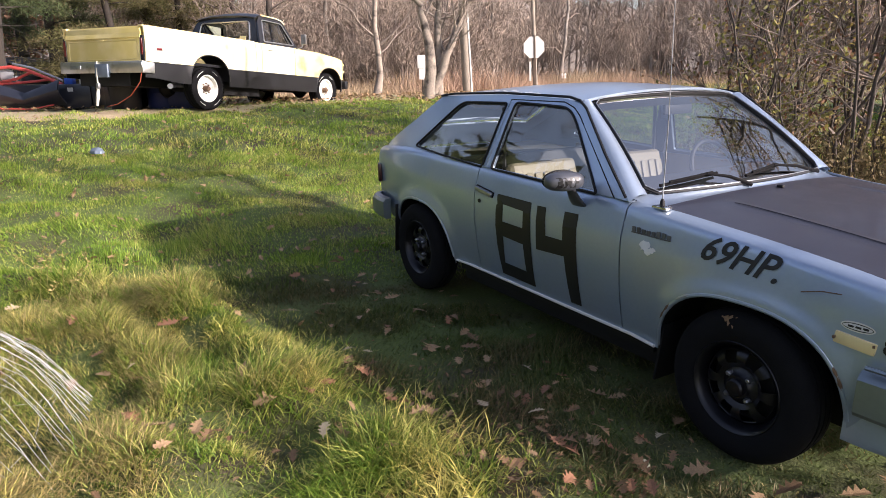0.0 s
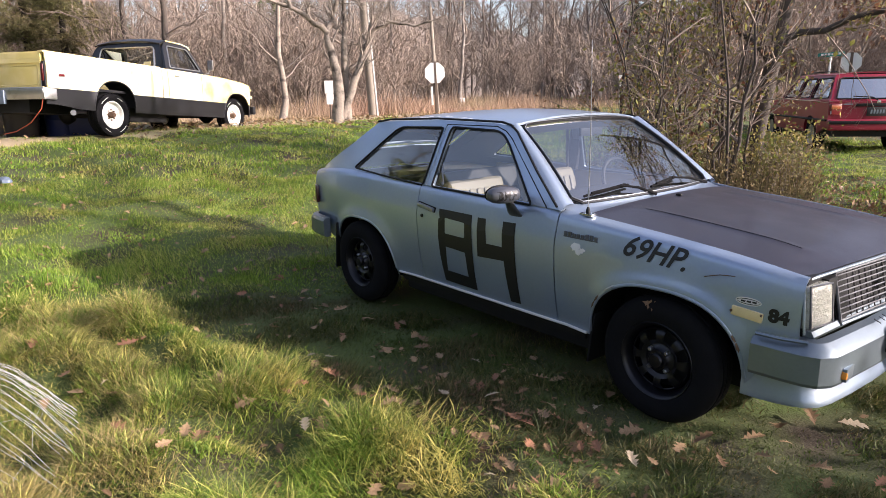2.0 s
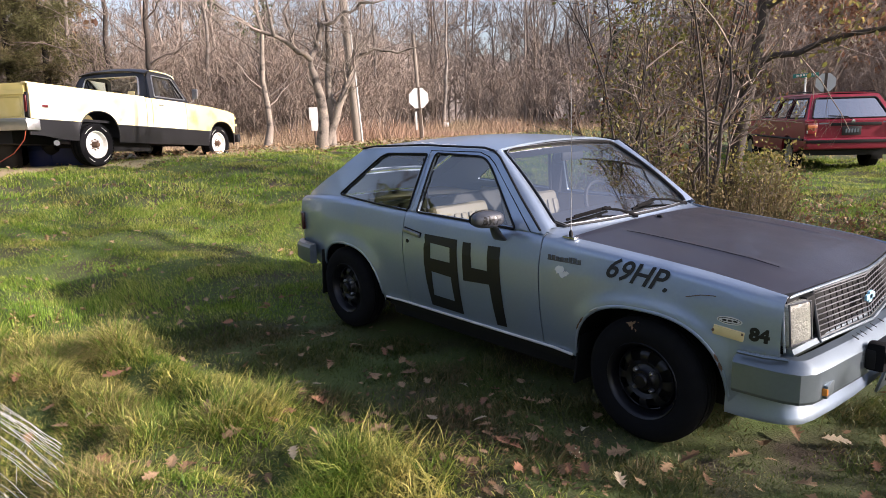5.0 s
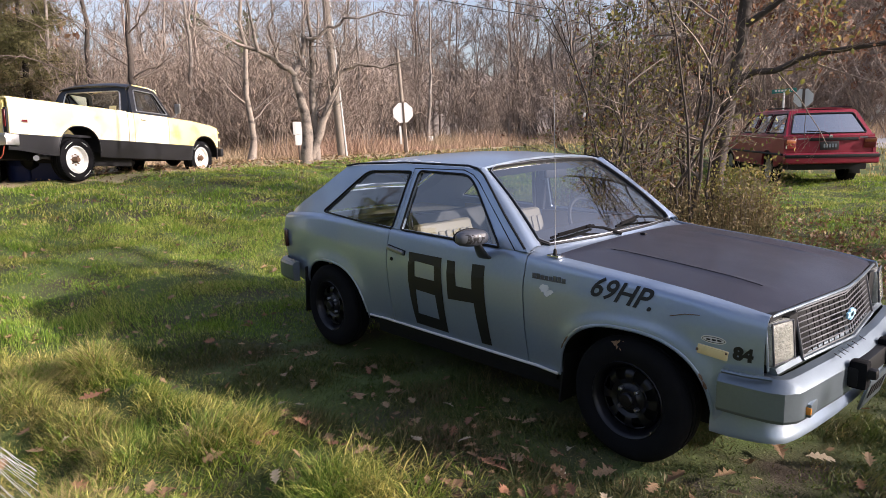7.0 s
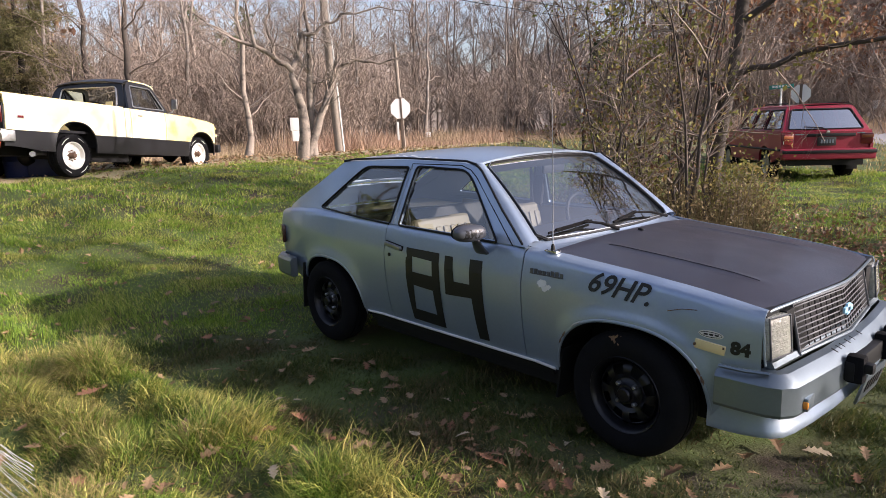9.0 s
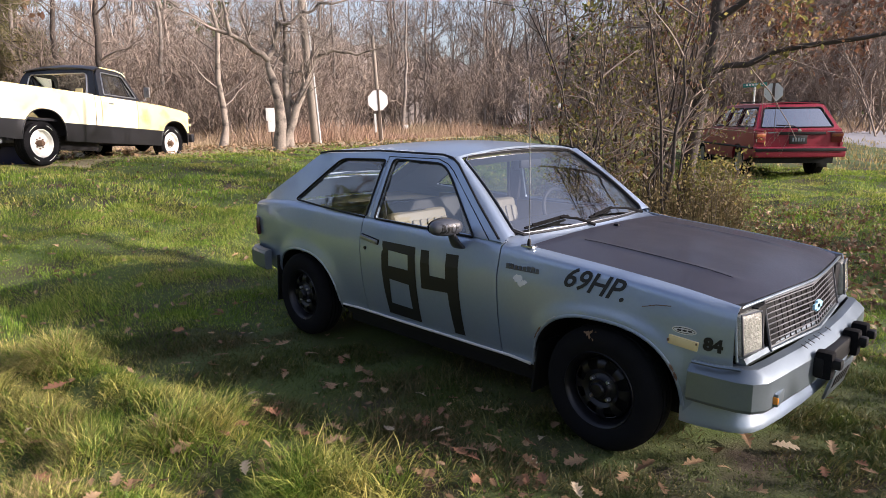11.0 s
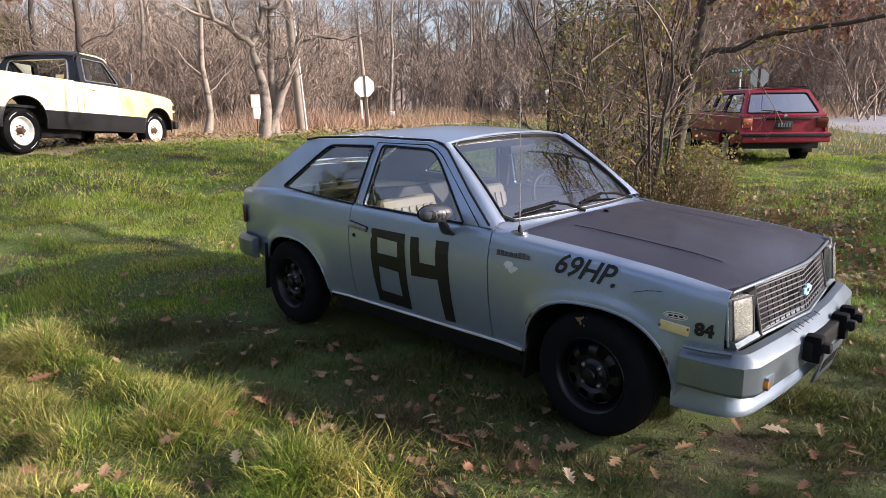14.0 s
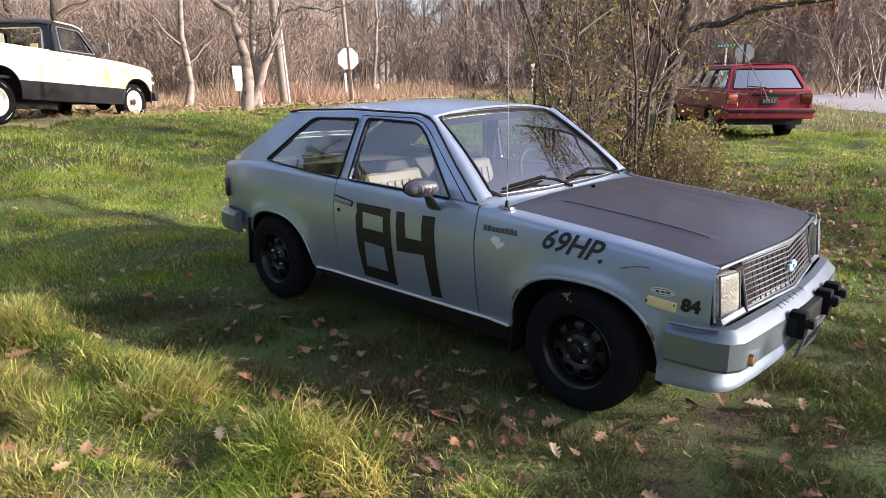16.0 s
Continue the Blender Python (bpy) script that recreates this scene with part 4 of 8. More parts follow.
# the truck's yellow again, darkened for the tailgate's shade
YELLOWSHADE = material("shaded_yellow_tailgate", (0.60, 0.49, 0.17), 0.6, vary=0.08, scale=3, second=(0.66, 0.55, 0.24), mix_scale=2.5)
DULLCHROME = material("dull_chrome", (0.50, 0.50, 0.50), 0.32, 0.9, vary=0.25, scale=5, second=(0.3, 0.27, 0.24), mix_scale=6, mix_low=0.55, mix_high=0.75)
ROPE = material("pale_strap", (0.66, 0.64, 0.54), 0.8, vary=0.2, scale=20)
ORANGE = material("orange_cord", (0.28, 0.05, 0.02), 0.6)
REDLENS = material("red_lens", (0.14, 0.008, 0.010), 0.3, coat=0.4)
DARKPAINT = material("dark_navy_paint", (0.016, 0.018, 0.028), 0.35, coat=0.3, vary=0.2, scale=4)



def arc_points(cx, cz, hw, top, n=12):
    return [(cx - hw * math.cos(math.pi * k / n), cz + (top - cz) * math.sin(math.pi * k / n) ** 0.8) for k in range(n + 1)]


def truck_wheel(at, s, truck):
    w = thing("wheel", "", "")
    w.parent = truck
    w.location = at
    if s > 0:
        w.rotation_euler = (0, 0, math.pi)
    R = 0.345
    prof = [(0.215, -0.09), (0.235, -0.105), (0.275, -0.118), (0.312, -0.114), (0.333, -0.104), (R, -0.085), (R, -0.05), (R - 0.01, -0.045), (R - 0.01, -0.03), (R, -0.025), (R, 0.02),
            (R - 0.01, 0.025), (R - 0.01, 0.04), (R, 0.045), (R, 0.085), (0.312, 0.11), (0.25, 0.11), (0.215, 0.09)]
    tyre = part("tyre", lathe(prof, 48), RUBBER, w, "all-terrain tyre with raised white sidewall marks", sharp=40)
    for k in range(40):
        a = 2 * math.pi * k / 40
        part("tread_block", moved(box_piece(0.028, 0.050, 0.014, 0, 0, 0), Matrix.Rotation(a, 4, "Y") @ Matrix.Translation((0, -0.088, R - 0.004))), RUBBER, tyre, flat=True)
    for a0, a1 in ((48, 72), (112, 146), (228, 252), (292, 326)):
        pts = [(0.288 * math.cos(radians(a)), -0.1185, 0.288 * math.sin(radians(a))) for a in np.linspace(a0, a1, 9)]
        part("sidewall_mark", tube(pts, 0.0042, 4), WHITEWHEEL, tyre)
    part("rim", lathe([(0.215, -0.09), (0.222, -0.10), (0.210, -0.102), (0.200, -0.085), (0.195, -0.03), (0.17, -0.045), (0.13, -0.06), (0.085, -0.05), (0.078, -0.03), (0, -0.03)], 40), WHITEWHEEL, w, "rust-streaked white steel rim", sharp=40)
    part("hub", lathe([(0.05, -0.03), (0.05, -0.10), (0.035, -0.125), (0, -0.125)], 16), RUST, w)
    for k in range(8):
        a = 2 * math.pi * k / 8
        part("wheel_nut", moved(lathe([(0.012, -0.045), (0.012, -0.066), (0, -0.066)], 6), Matrix.Translation((0.083 * math.cos(a), 0, 0.083 * math.sin(a)))), RUST, w)


def box_piece(sx, sy, sz, x, y, z):
    b = box(sx, sy, sz, (x, y, z))
    b.verts.index_update()
    r = [v.co.copy() for v in b.verts], [tuple(v.index for v in f.verts) for f in b.faces]
    b.free()
    return r


def side_sheet(x0, x1, low, high, y_of, n=40, rows=12):
    """A pressed body side between two lines, as columns of points on the right-hand side."""
    verts = []
    for x in np.linspace(x0, x1, n):
        lo, hi = low(x), high(x)
        verts += [(x, -y_of(x, lo + (hi - lo) * k / rows), lo + (hi - lo) * k / rows) for k in range(rows + 1)]
    m = rows + 1
    return verts, [(i * m + k, (i + 1) * m + k, (i + 1) * m + k + 1, i * m + k + 1) for i in range(n - 1) for k in range(rows)]


def build_truck():
    t = thing("pickup_truck", "yellow and black old pickup truck parked on the drive", "truck", pose(-10.00, -0.72, 0.87, 0, 4.23, 121.2))
    P = lambda name, piece, mat, label="", **k: part(name, piece, mat, t, label, **k)
    W, SPLIT, BASE = 0.965, 0.666, 0.37
    REAR, FRONT = (-0.07, 0.318), (3.125, 0.425)
    opening = {REAR[0] + 0.06: 0.852, FRONT[0] + 0.09: 0.872}

    def arch_z(x):
        best = 0.0
        for cx, top in opening.items():
            d = abs(x - cx) / 0.425
            if d < 1:
                best = max(best, 0.40 + (top - 0.40) * (1 - d ** 2.3) ** (1 / 2.3))
        return best

    def sy(x, z):
        """Half-width: widest along a line below the rail, tucked in above and below, rounded to the nose, swelling round the wheels."""
        w = W - 0.22 * max(0.0, z - 0.93) ** 1.5 - 0.10 * max(0.0, 0.80 - z) ** 1.6 - 0.16 * smooth(3.55, 3.92, x) ** 2
        for cx, top in opening.items():
            d = abs(x - cx) / 0.425
            rho = (d ** 2.3 + (max(0.0, z - 0.40) / (top - 0.40)) ** 2.3) ** (1 / 2.3) - 1
            w += 0.020 * math.exp(-((max(0.0, rho) * 0.43 / 0.05) ** 2))
        return w

    low = lambda x: max(SPLIT, arch_z(x))
    belt = lambda x: lerp(x, (1.2, 2.15, 2.9, 3.45, 3.74, 3.83, 3.875), (1.176, 1.170, 1.150, 1.105, 1.050, 1.000, 0.940))
    for s in (-1, 1):
        f = (lambda p: p) if s < 0 else mirror_y
        P("bed_side", thick(f(side_sheet(-1.262, 1.075, low, lambda x: 1.176, sy, 60)), 0.02), YELLOW, "yellow bed side, its paint lightened for full sun", sharp=40)
        d = P("door", thick(f(side_sheet(1.235, 2.135, low, belt, sy, 24)), 0.02), YELLOW, "yellow cab door", sharp=40)
        fender = P("front_fender", thick(f(side_sheet(2.147, 3.875, low, belt, sy, 56)), 0.02), YELLOWDAPPLE, "yellow front fender with branch shadows painted in tan", sharp=40)
        P("cab_corner", thick(f(side_sheet(1.09, 1.225, low, lambda x: 1.176, sy, 6)), 0.02), YELLOW)
        for x0, x1 in ((-1.275, REAR[0] + 0.06 - 0.415), (REAR[0] + 0.06 + 0.415, FRONT[0] + 0.09 - 0.415), (FRONT[0] + 0.09 + 0.415, 3.84)):
            P("lower_panel", thick(f(side_sheet(x0, x1, lambda x: BASE + 0.10 * smooth(3.5, 3.8, x) + 0.06 * smooth(-0.5, -1.2, x), lambda x: SPLIT - 0.003, lambda x, z: sy(x, z) - 0.002, 14)), 0.02), TRUCKBLACK, "black lower body panel", sharp=40)
        # black skirts of the wheel openings, between the coloured line and the arch's foot
        for cx, top in opening.items():
            for e in (-1, 1):
                xs = sorted((cx + e * 0.417, cx + e * 0.330))
                P("arch_skirt", thick(f(side_sheet(xs[0], xs[1], lambda x: min(SPLIT - 0.006, max(0.40, arch_z(x))), lambda x: SPLIT - 0.003, lambda x, z: sy(x, z) - 0.002, 8, 5)), 0.015), TRUCKBLACK)
            xs = [cx - 0.424 * math.cos(math.pi * k / 26) for k in range(27)]
            edge = [(x, -(sy(x, max(0.40, arch_z(x))) - 0.006), max(0.40, arch_z(x))) for x in xs]
            P("arch_lip", f(tube(edge, 0.010, 6)), TRUCKBLACK, sharp=60)
            n = len(edge)
            P("wheel_well", f(([(p[0], p[1] + 0.01, p[2]) for p in edge] + [(p[0], -0.52, p[2] + 0.02) for p in edge], [(i, i + 1, n + i + 1, n + i) for i in range(n - 1)])), BLACKTRIM)
        part("door_handle", box(0.11, 0.03, 0.022, (1.46, s * (sy(1.46, 1.06) + 0.012), 1.07), 0.008), DULLCHROME, d)
        part("side_marker", box(0.10, 0.014, 0.05, (3.72, s * (sy(3.72, 0.83) + 0.002), 0.83), 0.006, Matrix.Rotation(s * 0.25, 3, "Z")), AMBER, fender)
        mk = P("side_marker", box(0.125, 0.012, 0.055, (-1.02, s * (sy(-1.02, 0.86) + 0.003), 0.86), 0.006), DULLCHROME, "red side marker in a bright frame")
        part("lens", box(0.095, 0.014, 0.030, (-1.02, s * (sy(-1.02, 0.86) + 0.004), 0.86), 0.005), REDLENS, mk)
        # bed rail, inner wall
        P("bed_rail", box(2.35, 0.10, 0.03, (-0.105, s * (W - 0.078), 1.176), 0.01), YELLOW)
        P("bed_inner", box(2.33, 0.03, 0.26, (-0.10, s * 0.80, 1.04)), YELLOW, flat=True)
        # cab pillars and window
        gy = lambda x, z: W - 0.030 - max(0.0, z - 1.18) * 0.40
        hole = outline([(1.335, 1.215, 0.03), (2.150, 1.222, 0.02), (1.965, 1.600, 0.04), (1.455, 1.612, 0.04)], 0.10)
        cab = outline([(1.215, 1.165), (2.290, 1.165), (2.235, 1.200), (2.045, 1.630, 0.05), (1.96, 1.672, 0.06), (1.44, 1.690, 0.07), (1.335, 1.60, 0.08)], 0.10)
        P("cab_side", f(plate(cab, (hole,), gy, 0, 0.05)), TRUCKBLACK, "black cab pillars")
        g = P("side_window", f(plate(hole, (), gy, -0.02)), GLASS)
        part("window_trim", f(tube([(p[0], -(gy(*p) + 0.002), p[1]) for p in hole], 0.011, 5, closed=True)), DULLCHROME, g)
        part("vent_bar", f(tube([(1.985, -(gy(1.985, 1.22) + 0.003), 1.225), (1.905, -(gy(1.905, 1.60) + 0.002), 1.598)], 0.011, 5)), BLACKTRIM, g)
        P("roof_gutter", f(tube([(2.06, -(gy(2.06, 1.61) + 0.014), 1.605), (2.00, -(gy(2.0, 1.66) + 0.016), 1.660), (1.85, -(gy(1.85, 1.685) + 0.016), 1.688), (1.46, -(gy(1.46, 1.70) + 0.012), 1.698)], 0.012, 6)), YELLOW, "yellow roof gutter")
        truck_wheel((REAR[0], s * 0.845, REAR[1]), s, t)
        truck_wheel((FRONT[0], s * 0.845, FRONT[1]), s, t)
        if s < 0:
            mir = P("door_mirror", box(0.03, 0.13, 0.19, (2.315, s * 1.04, 1.345), 0.018, seg=3), DULLCHROME, "chrome door mirror on an arm")
            part("mirror_arm", tube([(2.22, s * 0.945, 1.16), (2.29, s * 1.01, 1.20), (2.31, s * 1.03, 1.27)], 0.010, 6), DULLCHROME, mir)
    # tailgate: a slanted upper ledge over a framed panel
    X = -1.262
    gate = P("tailgate", box(0.05, 1.74, 0.50, (X + 0.012, 0, 0.915), 0.012), YELLOWSHADE, "yellow tailgate, its paint darkened for shade")
    part("tailgate_top", thick(([(X - 0.030, -0.885, 1.020), (X - 0.030, 0.885, 1.020), (X + 0.015, 0.875, 1.182), (X + 0.015, -0.875, 1.182), (X + 0.075, 0.875, 1.182), (X + 0.075, -0.875, 1.182)], [(0, 1, 2, 3), (3, 2, 4, 5)]), 0.02), YELLOWSHADE, gate, sharp=20)
    part("ledge_underside", box(0.030, 1.77, 0.012, (X - 0.018, 0, 1.016), 0.003), YELLOWSHADE, gate)
    part("gate_handle", box(0.03, 0.14, 0.028, (X - 0.022, 0.0, 0.985), 0.01), YELLOWSHADE, gate)
    for z in (0.70, 0.975):
        part("gate_bead", tube([(X - 0.012, -0.80, z), (X - 0.012, 0.80, z)], 0.010, 6), YELLOWSHADE, gate)
    for s in (-1, 1):
        part("gate_bead", tube([(X - 0.012, s * 0.80, 0.70), (X - 0.012, s * 0.80, 0.975)], 0.010, 6), YELLOWSHADE, gate)
        tl = P("tail_lamp", box(0.035, 0.075, 0.36, (X - 0.004, s * 0.905, 0.86), 0.012), BLACKTRIM, "tall dark tail lamp in a bright frame")
        part("lens", box(0.015, 0.045, 0.24, (X - 0.024, s * 0.905, 0.88), 0.008), REDLENS, tl)
        part("lamp_frame", tube([(X - 0.018, s * 0.872, 0.69), (X - 0.018, s * 0.872, 1.03)], 0.006, 5), DULLCHROME, tl)
    rb = P("rear_bumper", box(0.10, 1.94, 0.04, (X - 0.030, 0, 0.650), 0.014), DULLCHROME, "dented chrome rear step bumper")
    part("bumper_face", box(0.030, 1.92, 0.15, (X - 0.065, 0, 0.570), 0.014, Matrix.Rotation(-0.12, 3, "Y")), DULLCHROME, rb)
    part("plate_mount", box(0.016, 0.26, 0.065, (X - 0.088, 0.58, 0.58), 0.006), WORN, rb, "bare metal plate holder")
    part("hitch_box", box(0.05, 0.30, 0.20, (X - 0.085, -0.06, 0.53), 0.012), GREYBLUE, rb, "grey-blue hitch box")
    for s in (-1, 1):
        part("bumper_end", box(0.20, 0.035, 0.16, (X + 0.02, s * 0.972, 0.575), 0.016, Matrix.Rotation(s * 0.15, 3, "Z")), DULLCHROME, rb)
    # cab back with its wide window, roof, windscreen, hood, nose
    hb = outline([(-0.665, 1.215, 0.05), (0.665, 1.215, 0.05), (0.60, 1.585, 0.07), (-0.60, 1.585, 0.07)], 0.15)
    ob = outline([(-0.86, 0.75), (0.86, 0.75), (0.86, 1.18), (0.70, 1.66, 0.08), (-0.70, 1.66, 0.08), (-0.86, 1.18)], 0.15)
    lean = lambda x, z: -max(0.0, z - 1.15) * 0.22
    turned = Matrix.Translation((1.225, 0, 0)) @ Matrix.Rotation(radians(-90), 4, "Z")
    P("cab_back", moved(plate(ob, (hb,), lean, 0, 0.03), turned), TRUCKBLACK, "black cab back with a wide window")
    P("rear_window", moved(plate(hb, (), lambda x, z: lean(x, z) - 0.01), turned), FARGLASS, "wide clear rear cab window")
    P("rear_window_trim", moved(tube([(p[0], -lean(*p) - 0.006, p[1]) for p in hb], 0.013, 5, closed=True), turned), DULLCHROME, "bright window trim")
    rv = [(x, y, 1.682 + 0.062 * (1 - (abs(y) / 0.76) ** 2.6) + 0.022 * math.sin(math.pi * (x - 1.30) / 0.80) - 0.05 * smooth(1.42, 1.29, x)) for x in np.linspace(1.30, 2.08, 11) for y in np.linspace(-0.745, 0.745, 15)]
    P("cab_roof", thick((rv, [(i * 15 + k, (i + 1) * 15 + k, (i + 1) * 15 + k + 1, i * 15 + k + 1) for i in range(10) for k in range(14)]), 0.02), TRUCKBLACK, "black cab roof")
    P("visor_edge", tube([(2.085, y, 1.678 + 0.05 * (1 - (y / 0.74) ** 2)) for y in np.linspace(-0.74, 0.74, 11)], 0.014, 6), YELLOW)
    wv = [(2.07 + 0.19 * u + 0.05 * (1 - (2 * v - 1) ** 2), (2 * v - 1) * (0.70 + 0.14 * u), 1.665 - 0.49 * u) for u in np.linspace(0, 1, 5) for v in np.linspace(0, 1, 11)]
    P("windscreen", (wv, [(i * 11 + k, i * 11 + k + 1, (i + 1) * 11 + k + 1, (i + 1) * 11 + k) for i in range(4) for k in range(10)]), FARGLASS)
    hv = [(2.22 + 1.62 * u, (2 * v - 1) * 0.895, belt(2.22 + 1.62 * u) - 0.006 + 0.055 * (1 - abs(2 * v - 1) ** 3) * (1 - 0.6 * smooth(0.8, 1, u))) for u in np.linspace(0, 1, 15) for v in np.linspace(0, 1, 15)]
    P("hood", thick((hv, [(i * 15 + k, (i + 1) * 15 + k, (i + 1) * 15 + k + 1, i * 15 + k + 1) for i in range(14) for k in range(14)]), 0.02), YELLOW, "yellow hood")
    P("front_panel", box(0.06, 1.62, 0.40, (3.84, 0, 0.80), 0.02), BLACKTRIM)
    P("front_bumper", box(0.10, 1.84, 0.17, (3.90, 0, 0.56), 0.035, seg=3), TRUCKBLACK, "black front bumper")
    P("bed_floor", box(2.34, 1.72, 0.04, (-0.10, 0, 0.70)), TRUCKBLACK, flat=True)
    P("bed_front_wall", box(0.04, 1.80, 0.48, (1.05, 0, 0.93)), YELLOW, flat=True)
    P("chassis", join(box_piece(4.9, 0.10, 0.14, 1.3, -0.42, 0.46), box_piece(4.9, 0.10, 0.14, 1.3, 0.42, 0.46), box_piece(1.2, 1.5, 0.2, 2.75, 0, 0.58), box_piece(1.0, 0.5, 0.25, 0.85, -0.5, 0.36), box_piece(1.3, 1.75, 0.25, 1.8, 0, 0.50), box_piece(0.9, 1.2, 0.22, -0.75, 0.1, 0.42)), BLACKTRIM, flat=True)
    for x, z in (REAR, FRONT):
        P("axle", tube([(x, -0.75, z), (x, 0.75, z)], 0.05, 8), BLACKTRIM)
        P("differential", lathe_at((x, 0.0 if x < 1 else -0.25, z), 0.16), BLACKTRIM)
    P("exhaust_pipe", tube([(0.8, -0.55, 0.36), (-0.45, -0.62, 0.36), (-0.70, -0.80, 0.335), (-0.80, -0.90, 0.325)], 0.042, 10), WORN, "bare metal exhaust tailpipe")
    P("seat", box(0.22, 1.35, 0.52, (1.45, 0, 0.98), 0.06), CABIN)
    P("dash", box(0.3, 1.5, 0.16, (2.12, 0, 1.08), 0.04), CABIN)
    P("steering_wheel", moved(tube([(0, 0.20 * math.cos(a), 0.20 * math.sin(a)) for a in np.linspace(0, 2 * math.pi, 25)[:-1]], 0.012, 6, closed=True), Matrix.Translation((1.93, 0.36, 1.23)) @ Matrix.Rotation(radians(-35), 4, "Y")), CABIN)
    P("sticker", box(0.006, 0.15, 0.085, (1.238, -0.50, 1.275), rot=Matrix.Rotation(0.22, 3, "Y")), YELLOW, flat=True)
    strap = P("ratchet_strap", tube([(X - 0.095, 0.04, 0.67), (X - 0.11, 0.04, 0.44), (X - 0.105, 0.035, 0.30), (X - 0.12, 0.04, 0.16), (X - 0.11, 0.09, 0.0)], [0.010, 0.010, 0.014, 0.030, 0.020], 6), ROPE, "pale ratchet strap hanging from the bumper")
    part("buckle", box(0.04, 0.07, 0.09, (X - 0.105, 0.035, 0.30), 0.012), WORN, strap)
    P("extension_cord", tube([(X - 0.06, -0.93, 0.54), (X - 0.08, -0.90, 0.36), (X - 0.10, -0.70, 0.16), (X - 0.12, -0.42, 0.03), (X - 0.14, -0.20, -0.01)], 0.008, 5), ORANGE, "orange cord drooping to the ground")
    return t


def lathe_at(at, r):
    return moved(lathe([(0.0, -r), (r * 0.6, -r * 0.8), (r, -r * 0.2), (r, r * 0.2), (r * 0.6, r * 0.8), (0.0, r)], 14), Matrix.Translation(at))


build_truck()


# ---- the red station wagon ----
def build_wagon():
    t = thing("station_wagon", "dark red station wagon parked beyond the thicket", "car", pose(-2.15, 11.30, 0.26, 0, 0, 130))
    P = lambda name, piece, mat, label="", **k: part(name, piece, mat, t, label, **k)
    W = 0.82
    sy = lambda x, z: W - 0.10 * abs((z - 0.68) / 0.5) ** 2.2 * 0.6
    ra, fa = arc_points(0, 0.34, 0.34, 0.66), arc_points(2.55, 0.34, 0.34, 0.66)
    gy = lambda x, z: W - 0.05 - max(0.0, z - 0.93) * 0.36
    for s in (-1, 1):
        f = (lambda p: p) if s < 0 else mirror_y
        side = outline([(-0.86, 0.50), *ra, *[p for p in fa], (3.35, 0.34), (3.40, 0.62, 0.05), (3.2, 0.82, 0.06), (2.2, 0.93), (-0.80, 0.96), (-0.88, 0.75)], 0.2)
        P("body_side", f(plate(side, (), sy, 0, 0.05)), RED, "dark red body side", sharp=40)
        holes = []
        for x0, x1, t0, t1 in ((-0.62, 0.28, -0.42, 0.30), (0.37, 1.02, 0.38, 1.0), (1.12, 1.93, 1.10, 1.50)):
            holes.append(outline([(x0, 1.0, 0.03), (x1, 0.985, 0.03), (t1, 1.355, 0.04), (t0, 1.365, 0.04)], 0.15))
        cab = outline([(-0.80, 0.94), (2.15, 0.92), (1.60, 1.40, 0.06), (0.5, 1.43), (-0.42, 1.42, 0.05)], 0.15)
        P("cabin_side", f(plate(cab, holes, gy, 0, 0.04)), RED, "dark red window pillars")
        for h in holes:
            g = P("side_window", f(plate(h, (), gy, -0.015)), SKYGLASS)
            part("window_trim", f(tube([(p[0], -(gy(*p) + 0.003), p[1]) for p in h], 0.012, 5, closed=True)), BLACKTRIM, g)
        P("body_moulding", f(tube([(x, -(sy(x, 0.62) + 0.004), 0.60) for x in (-0.84, 0, 1.2, 2.4, 3.3)], 0.022, 6)), BLACKTRIM)
        P("roof_rail", f(tube([(1.45, -0.56, 1.47), (0.5, -0.57, 1.485), (-0.35, -0.56, 1.475)], 0.012, 6)), BLACKTRIM, "dark roof rail")
        for x in (0, 2.55):
            w = thing("wheel", "", "")
            w.parent, w.location = t, (x, s * 0.70, 0.30)
            if s > 0:
                w.rotation_euler = (0, 0, math.pi)
            part("tyre", lathe([(0.19, -0.08), (0.25, -0.095), (0.295, -0.08), (0.303, -0.05), (0.303, 0.05), (0.295, 0.08), (0.19, 0.08)], 32), RUBBER, w)
            part("rim", lathe([(0.19, -0.08), (0.18, -0.07), (0.10, -0.06), (0, -0.07)], 24), WORN, w)
        lamp = P("tail_lamp", box(0.10, 0.20, 0.20, (-0.855, s * 0.70, 0.80), 0.02, Matrix.Rotation(s * 0.25, 3, "Z")), REDLENS, "red tail lamp block")
        part("amber_lens", box(0.02, 0.19, 0.06, (-0.906, s * 0.70, 0.84), 0.008, Matrix.Rotation(s * 0.25, 3, "Z")), AMBERDULL, lamp)
        part("white_lens", box(0.02, 0.07, 0.06, (-0.905, s * 0.76, 0.74), 0.008, Matrix.Rotation(s * 0.25, 3, "Z")), PEEL, lamp)
    # tail
    turned = Matrix.Translation((-0.86, 0, 0)) @ Matrix.Rotation(radians(-90), 4, "Z")
    P("tailgate", moved(plate(outline([(-0.78, 0.50), (0.78, 0.50), (0.79, 0.94, 0.03), (-0.79, 0.94, 0.03)], 0.2), (), lambda x, z: 0.03 - 0.05 * (x / 0.8) ** 2, 0, 0.04), turned), RED, "dark red tailgate")
    slope = lambda x, z: 0.0 - (z - 0.94) * 0.83 - 0.05 * (x / 0.8) ** 2
    hole = outline([(-0.67, 0.985, 0.04), (0.67, 0.985, 0.04), (0.53, 1.36, 0.05), (-0.53, 1.36, 0.05)], 0.2)
